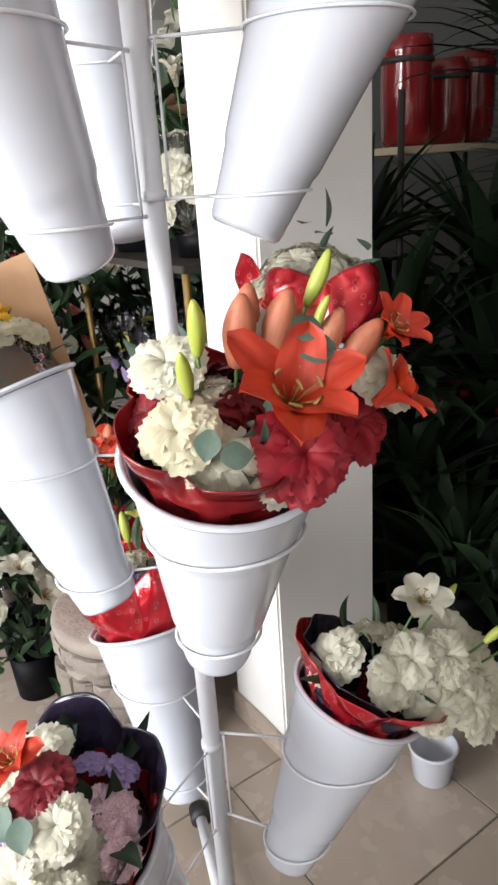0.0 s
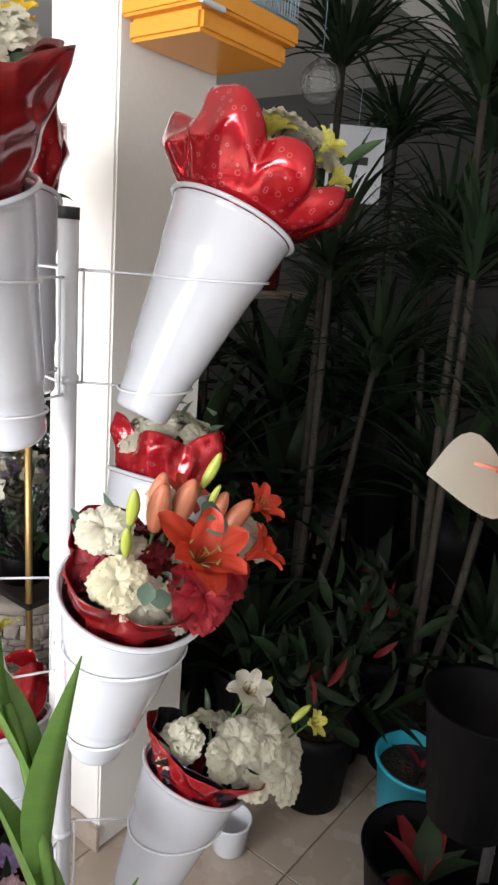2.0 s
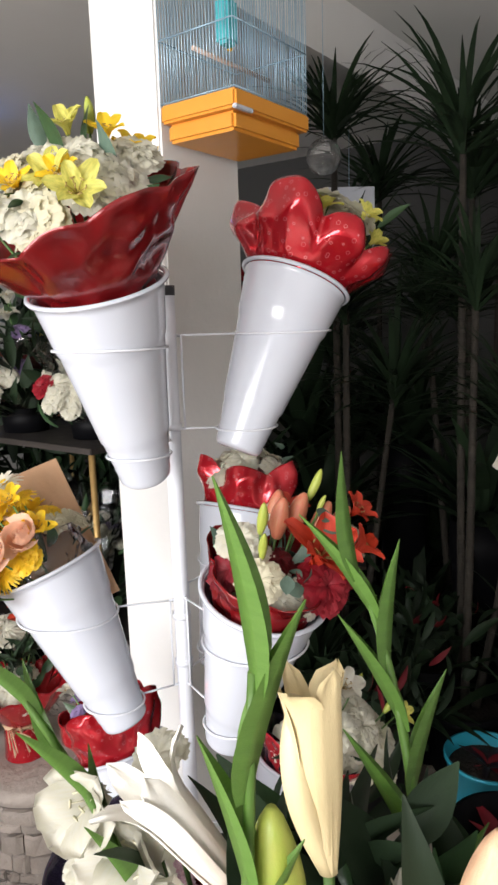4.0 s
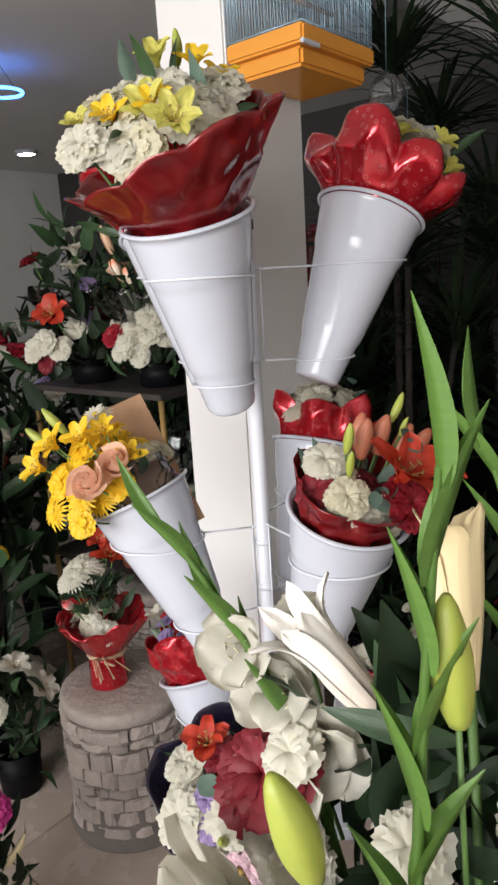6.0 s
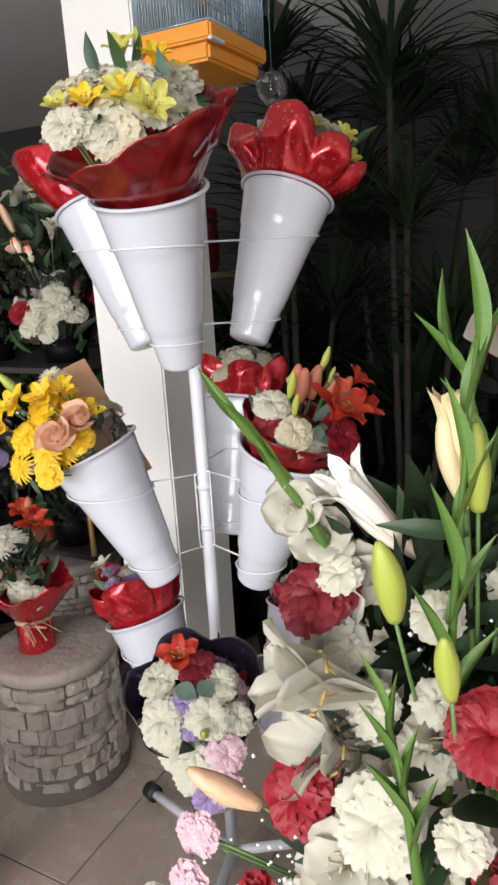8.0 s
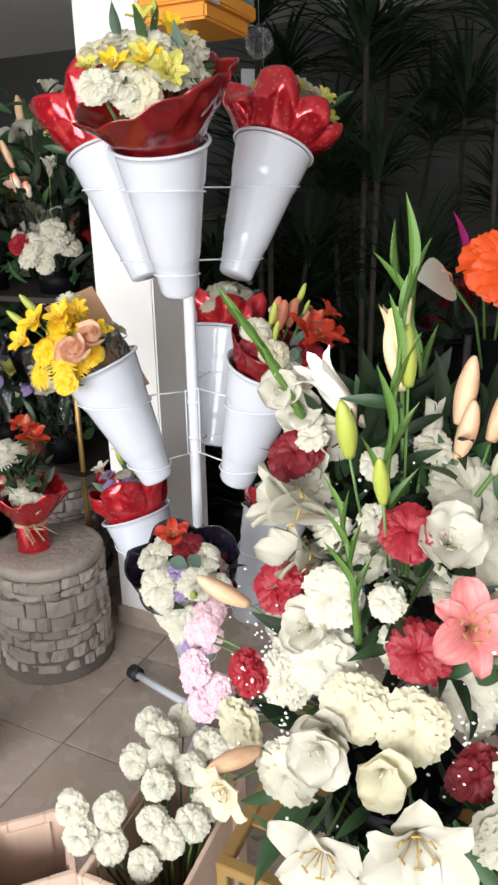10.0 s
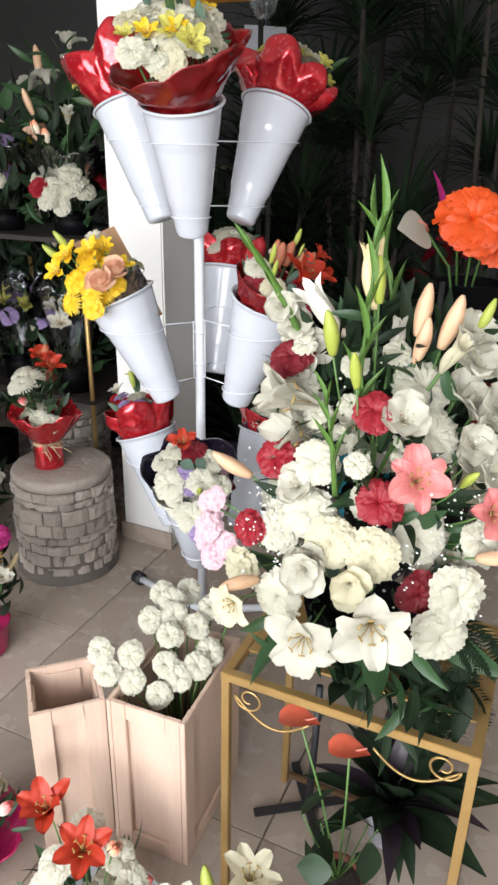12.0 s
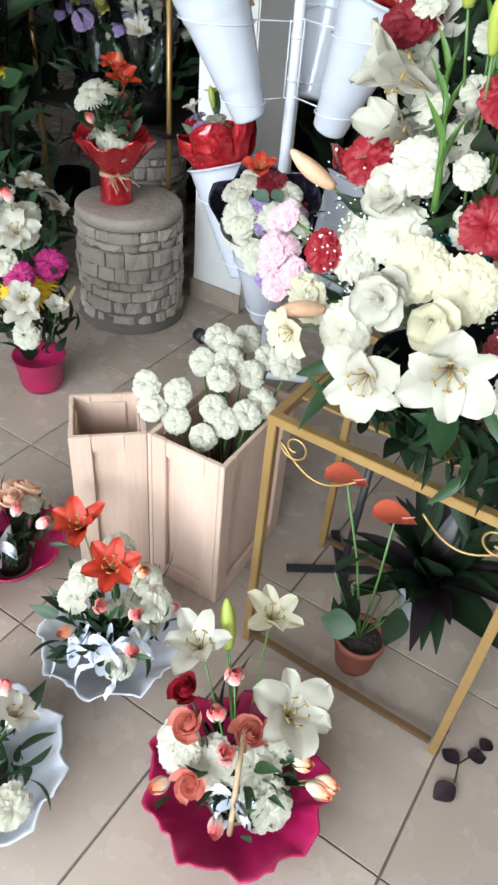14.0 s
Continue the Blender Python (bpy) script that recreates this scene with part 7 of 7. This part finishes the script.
# ---- unlit plants beyond the column, their shade put into the colours ----


def crown_mesh(seed, count, length, width, rise=(0.1, 1.3), droop=1.2):
    """A head of long arching leaves."""
    rnd = random.Random(seed)
    v, f = [], []
    for k in range(count):
        az = k * 2.399963 + rnd.uniform(-0.2, 0.2)
        el = rnd.uniform(*rise)
        ln = length * rnd.uniform(0.75, 1.15)
        x, z, e = 0.01, rnd.uniform(-0.05, 0.06), el
        base = len(v)
        for i in range(7):
            s = i / 6
            w = width * (0.5, 0.95, 1.0, 0.9, 0.7, 0.4, 0.05)[i]
            for t in (-1, 0, 1):
                v.append((x * math.cos(az) - w * t * math.sin(az), x * math.sin(az) + w * t * math.cos(az), z + 0.35 * w * abs(t)))
            e -= droop * s / 5 * rnd.uniform(0.7, 1.2)
            x += math.cos(e) * ln / 6
            z += math.sin(e) * ln / 6
        f += [(base + i * 3 + j, base + i * 3 + j + 1, base + i * 3 + j + 4, base + i * 3 + j + 3) for i in range(6) for j in range(2)]
    return make_mesh("crown", v, f)


CROWN = [crown_mesh(k, 70, 0.36, 0.011) for k in range(3)]
BUSH = [crown_mesh(10 + k, 46, 0.34, 0.024, (0.2, 1.4), 1.0) for k in range(2)]


def dracaena(x, y, heads, label, rnd):
    ob = potted("dracaena", label, x, y, 0.15, 0.28, "blackplastic")
    tagged(ob, category="potted plant", group="dark plants in the shop")
    for dx, dy, z in heads:
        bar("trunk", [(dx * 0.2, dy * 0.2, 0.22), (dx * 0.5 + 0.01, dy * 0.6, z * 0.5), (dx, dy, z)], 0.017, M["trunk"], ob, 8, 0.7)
        use("crown", own(rnd.choice(CROWN), "darkleaf"), None, ob, Matrix.Translation((dx, dy, z)) @ Matrix.Rotation(rnd.uniform(0, 6), 4, "Z") @ Matrix.Scale(rnd.uniform(0.9, 1.25), 4), "spiky green leaves with shade in their colour")
    return ob


rnd = random.Random(3)
dracaena(0.95, 0.05, [(0.05, 0.05, 2.38), (-0.1, -0.08, 1.72), (0.15, -0.15, 1.4)], "tall green dracaena with bare canes, darkened as unlit", rnd)
dracaena(0.98, -0.45, [(0.0, 0.0, 1.75), (0.18, 0.12, 2.3), (0.1, -0.15, 1.3)], "tall green dracaena with bare canes, darkened as unlit", rnd)
dracaena(1.5, -0.25, [(0.0, 0.0, 2.2), (-0.2, 0.1, 1.7), (0.15, -0.15, 1.2)], "tall green dracaena with bare canes, darkened as unlit", rnd)
dracaena(1.55, 0.4, [(0.0, 0.0, 1.5), (-0.1, -0.15, 1.1), (0.2, 0.1, 2.0)], "green dracaena with bare canes, darkened as unlit", rnd)
dracaena(1.5, -0.95, [(0.0, 0.0, 1.9), (-0.2, 0.1, 2.3), (0.1, -0.1, 1.4)], "green dracaena with bare canes, darkened as unlit", rnd)
dracaena(1.9, 0.35, [(0.0, 0.0, 2.3), (0.1, -0.25, 1.9), (0.0, 0.2, 1.6)], "green dracaena with bare canes, darkened as unlit", rnd)
dracaena(2.2, -0.15, [(0.0, 0.0, 2.35), (0.1, -0.25, 2.0), (0.0, 0.2, 1.7)], "green dracaena with bare canes, darkened as unlit", rnd)
dracaena(2.1, -0.6, [(0.0, 0.0, 2.1), (-0.1, -0.25, 1.6)], "green dracaena with bare canes, darkened as unlit", rnd)
for k, (x, y, z, s) in enumerate(((0.62, 0.0, 0.35, 1.15), (1.15, 0.6, 0.3, 1.3), (1.25, -0.15, 0.3, 1.3), (0.85, -0.25, 0.25, 1.0), (1.2, -0.65, 0.3, 1.4), (1.8, 0.0, 0.5, 1.6), (0.75, 0.5, 0.5, 1.3), (1.9, -0.95, 0.4, 1.4), (1.3, -1.3, 0.3, 1.3), (0.8, 0.45, 0.85, 1.5), (1.05, 0.2, 0.75, 1.5), (0.72, 0.25, 0.5, 1.25), (1.3, 0.45, 1.1, 1.5), (0.95, 0.75, 1.2, 1.3), (1.45, 0.0, 1.15, 1.4), (1.25, -0.4, 0.9, 1.4))):
    ob = potted("leafy_plant", "green arching leafy plant in a black pot, darkened as unlit", x, y, 0.11, z, "blackplastic")
    tagged(ob, group="leafy plants on the floor")
    use("crown", own(BUSH[k % 2], "darkleaf"), None, ob, Matrix.Translation((0, 0, z)) @ Matrix.Rotation(k, 4, "Z") @ Matrix.Scale(s, 4), "arching leaves with shade in their colour")
for k, (x, y, z) in enumerate(((0.95, 0.95, 0.75), (1.35, 1.1, 0.8), (1.0, 1.35, 1.1), (1.75, -0.45, 0.8), (1.1, 0.3, 0.55), (1.35, -0.85, 1.0))):
    ob = potted("flowering_plant", "red flowering plant in a black pot", x, y, 0.13, z, "blackplastic")
    tagged(ob, group="red flowering plants")
    filler(ob, rnd, "darkleaf", 22, 0.17, z, z + 0.2, 0.14)
    dome(ob, rnd, [("carnation", "red", 0.05), ("slimlily", "red", 0.09), ("carnation", "darkred", 0.05)], 9, 0.16, 0.12, z + 0.12)
    

for k, (x, y, r, z) in enumerate(((0.62, -0.3, 0.13, 0.3), (0.95, -0.75, 0.14, 0.34), (1.0, -0.3, 0.13, 0.4), (0.75, -0.95, 0.13, 0.3))):
    ob = potted("leafy_plant", "dark leafy plant with red tips in a black bucket", x, y, r, z, "blackplastic")
    tagged(ob, group="leafy plants on the floor")
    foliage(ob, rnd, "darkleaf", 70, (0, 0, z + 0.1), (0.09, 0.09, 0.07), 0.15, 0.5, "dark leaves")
    foliage(ob, rnd, "darkred", 7, (0, 0, z + 0.14), (0.08, 0.08, 0.04), 0.09, 0.8, "dark red leaves")

# pots and buckets on the floor
teal = thing("plastic_bucket", (0.72, -0.62, 0.001), "turquoise plastic bucket with dark soil", "bucket")
use("bucket_body", make_mesh("bucket_body", *lathe([(0.001, 0.0), (0.1, 0.0), (0.108, 0.01), (0.135, 0.25), (0.142, 0.25), (0.143, 0.262), (0.133, 0.262), (0.105, 0.02), (0.001, 0.018)], 36)), M["teal"], teal)
use("soil", make_mesh("soil", *lathe([(0.001, 0.225), (0.06, 0.222), (0.128, 0.215)], 24)), M["soil"], teal)
for k in range(8):
    use("leaf", own(LEAF[k % 3], "darkred" if k % 2 else "darkplum"), None, teal, Matrix.Translation((0, 0, 0.22)) @ Matrix.Rotation(k * 2.4, 4, "Z") @ Matrix.Rotation(radians(-rnd.uniform(10, 50)), 4, "Y") @ Matrix.Scale(rnd.uniform(0.09, 0.13), 4))
wpot = thing("plastic_pot", (0.27, -0.24, 0.001), "small white plastic pot on the tiles", "pot")
use("pot_body", make_mesh("pot_body", *lathe([(0.001, 0.0), (0.045, 0.0), (0.05, 0.008), (0.062, 0.1), (0.066, 0.11), (0.058, 0.11), (0.045, 0.012), (0.001, 0.01)], 28)), M["plastic"], wpot)

# black stand with artificial flowers
bs = thing("black_flower_stand", (0.16, -0.98, 0.0), "black metal stand with black buckets of artificial flowers", "flower stand")
bar("post", [(0, 0, 0.02), (0, 0, 0.7), (0, 0, 1.25)], 0.012, M["black"], bs, 10)
for a in (20, 140, 260):
    d = Vector((math.cos(radians(a)), math.sin(radians(a)), 0))
    bar("foot", [(0, 0, 0.1), d * 0.12 + Vector((0, 0, 0.05)), d * 0.24 + Vector((0, 0, 0.012))], 0.011, M["black"], bs, 8)
for dx, dy, z in ((-0.06, 0.04, 0.68), (0.1, -0.08, 0.98), (-0.1, -0.1, 0.25)):
    use("holder", make_mesh("holder", *lathe([(0.001, 0.0), (0.08, 0.0), (0.115, 0.26), (0.122, 0.265), (0.11, 0.26), (0.07, 0.012), (0.001, 0.01)], 28)), M["blackplastic"], bs, Matrix.Translation((dx, dy, z)))
sf = tagged(new("artificial_flowers"), "white anthurium, large orange flower and purple leaf in a black bucket", "flowers")
sf.matrix_basis = facing((0.22, -1.05, 1.0), (0, 0, 1))
for (x, y, z) in ((-0.135, -0.965, 1.435), (-0.03, -1.08, 1.49), (0.05, -0.98, 1.5), (0.1, -1.12, 1.42)):
    p = Vector((x, y, z)) - sf.location
    bar("stalk", [(0.02, 0.01, 0.03), p * 0.5 + Vector((0.02, 0, 0.1)), p], 0.004, M["stem"], sf, 6)
flower("carnation", "scarlet", sf, Vector((-0.06, -1.08, 1.475)) - sf.location, (-0.75, -0.15, 0.5), 0.1, rnd, "large bright orange flower")
flower("carnation", "scarlet", sf, Vector((0.06, -1.16, 1.42)) - sf.location, (-0.75, -0.15, 0.5), 0.09, rnd, "large bright orange flower")
along = Vector((-0.15, 0.045, 0.035)).normalized()
across = Vector((-0.55, -0.6, 0.6)).cross(along).normalized()
out = along.cross(across)
foot_at = Vector((-0.135, -0.965, 1.437)) - sf.location
use("spathe", own(SPATHE, "lilywhite"), None, sf, Matrix.Translation(foot_at) @ Matrix((along, across, out)).transposed().to_4x4() @ Matrix.Diagonal((0.16, 0.15, 0.07, 1)), "white anthurium spathe")
bar("spadix", [foot_at + along * 0.01 + out * 0.006, foot_at + along * 0.06 + out * 0.026, foot_at + along * 0.115 + out * 0.03], 0.0045, M["salmon"], sf, 6, 0.5)
use("leaf", own(LEAF[2], "fuchsia"), None, sf, facing(Vector((0.06, -0.97, 1.46)) - sf.location, (0.2, 0.1, 1), 0, 0.16) @ Matrix.Rotation(-math.pi / 2, 4, "Y"), "purple leaf")

# shelf with glazed vases against the far side
shelf = thing("wall_shelf", (1.15, 0.95, 0.0), "dark wooden shelf unit with glazed vases", "shelf")
for z in (0.3, 1.55):
    part("shelf_board", boxm((-0.1, -0.3, z), (0.75, 0.12, z + 0.025), 0.003), M["card"] if z > 1.5 else M["darkfurn"], shelf)
for x, y in ((-0.1, -0.3), (0.75, -0.3), (-0.1, 0.12), (0.75, 0.12)):
    bar("upright", [(x, y, 0), (x, y, 0.9), (x, y, 1.75)], 0.012, M["darkfurn"], shelf, 8)
for k, (x, y, r, h) in enumerate(((1.25, 0.82, 0.095, 0.36), (1.5, 0.85, 0.085, 0.3), (1.72, 0.9, 0.09, 0.34))):
    vz = thing("glazed_vase", (x, y, 1.577), "dark red glazed ceramic vase on the shelf", "vase", "glazed vases")
    use("vase_body", make_mesh("vase_body", *lathe([(0.001, 0), (r * 0.8, 0), (r * 0.95, h * 0.06), (r, h * 0.5), (r * 0.95, h * 0.8), (r * 1.02, h * 0.86), (r * 0.98, h), (r * 0.85, h), (r * 0.8, h * 0.9), (r * 0.8, h * 0.1), (0.001, h * 0.08)], 32)), M["redlacquer"], vz)
    use("band", make_mesh("band", *lathe([(r * 0.985, h * 0.76), (r * 1.05, h * 0.78), (r * 1.05, h * 0.8), (r * 0.985, h * 0.82)], 32)), M["darkfurn"], vz, None, "dark band")
notice = thing("wall_notice", (1.38, 0.24, 2.1), "white card notice with a dark mark", "notice")
part("card", boxm((-0.003, -0.11, -0.14), (0.003, 0.11, 0.14), 0.001), M["plastic"], notice, "", Matrix.Rotation(radians(40), 4, "Z"))
part("mark", boxm((-0.0055, -0.05, 0.0), (-0.0035, 0.08, 0.03)), M["black"], notice, "", Matrix.Rotation(radians(40), 4, "Z"))
bar("cord", [(0, 0, 0.14), (0, 0, 0.4), (0, 0, H - 2.1)], 0.0012, M["wire"], notice, 5)
strip = thing("green_lamp", (0.42, 0.55, 1.78), "small green glowing lamp strip", "lamp")
part("tube", boxm((-0.01, -0.01, 0), (0.01, 0.01, 0.16), 0.003), M["greenglow"], strip)

# ceiling lamps
for x, y, key, label in ((2.08, 4.03, "lamp", "round white ceiling downlight, lit"),):
    dl = thing("ceiling_lamp", (x, y, H - 0.03), label, "lamp", "ceiling lamps")
    use("housing", make_mesh("housing", *lathe([(0.07, 0.0), (0.085, 0.0), (0.085, 0.029), (0.001, 0.0295)], 28)), M["plastic"], dl)
    use("diffuser", make_mesh("diffuser", *lathe([(0.001, 0.002), (0.069, 0.002), (0.07, 0.006)], 28)), M["lamp"], dl, None, "glowing white diffuser")
ring = thing("blue_ring_lamp", (0.724, 2.168, 2.665), "hanging blue glowing ring lamp", "lamp")
bar("ring", [(0.1 * math.cos(2 * math.pi * k / 32), 0.1 * math.sin(2 * math.pi * k / 32), 0) for k in range(32)], 0.008, M["blueglow"], ring, 8, closed=True)
bar("cord", [(0.1, 0, 0), (0.05, 0, 0.07), (0, 0, H - 2.665)], 0.0015, M["black"], ring, 5)

spot = thing("pendant_lamp", (1.14, 0.49, 2.47), "small white pendant lamp, lit, among dark plants", "lamp")
use("shade", make_mesh("shade", *lathe([(0.035, 0.0), (0.036, 0.002), (0.02, 0.05), (0.006, 0.06), (0.001, 0.061)], 24)), M["plastic"], spot)
use("bulb", make_mesh("bulb", *lathe([(0.001, -0.012), (0.018, -0.008), (0.028, 0.004), (0.03, 0.012)], 20)), M["lamp"], spot, None, "glowing white bulb")
bar("cord", [(0, 0, 0.06), (0, 0, 0.2), (0, 0, H - 2.47)], 0.0015, M["black"], spot, 5)
bin_ = thing("black_bucket", (0.36, -0.8, 0.001), "large black plastic bucket on the tiles", "bucket")
use("bucket_body", make_mesh("bucket_body", *lathe([(0.001, 0.0), (0.12, 0.0), (0.13, 0.01), (0.165, 0.3), (0.172, 0.302), (0.16, 0.302), (0.12, 0.02), (0.001, 0.018)], 32)), M["blackplastic"], bin_)
for k in range(10):
    use("leaf", own(LEAF[k % 3], "darkred" if k % 3 == 0 else "darkleaf"), None, bin_, Matrix.Translation((0, 0, 0.2)) @ Matrix.Rotation(k * 2.4, 4, "Z") @ Matrix.Rotation(radians(-rnd.uniform(30, 80)), 4, "Y") @ Matrix.Scale(rnd.uniform(0.12, 0.2), 4))

# foliage between the tall flowers on the rack
rnd = random.Random(404)
filler(w1, rnd, "leaf", 44, 0.15, 0.25, 0.7, 0.1)
filler(w2, rnd, "leaf", 44, 0.16, 0.2, 0.6, 0.1)

# ---- floor tiles ----
PITCH = 0.48
TILE = make_mesh("tile", *(lambda a, c, b: ([(-a, -a, -0.004), (a, -a, -0.004), (a, a, -0.004), (-a, a, -0.004), (-c, -c, b), (c, -c, b), (c, c, b), (-c, c, b)],
                                             [(4, 5, 6, 7), (0, 1, 5, 4), (1, 2, 6, 5), (2, 3, 7, 6), (3, 0, 4, 7)]))(PITCH / 2 - 0.002, PITCH / 2 - 0.0032, 0.0), False)
TILE.materials.append(M["tile"])
for i in range(-6, 11):
    for j in range(-6, 13):
        x, y = -1.613 + PITCH * (i + 0.5), -0.903 + PITCH * (j + 0.5)
        if X0 - 0.05 < x < X1 - 0.1 and Y0 + 0.1 < y < Y1 - 0.1:
            use("tile", TILE, None, floor, Matrix.Translation((x, y, 0)))
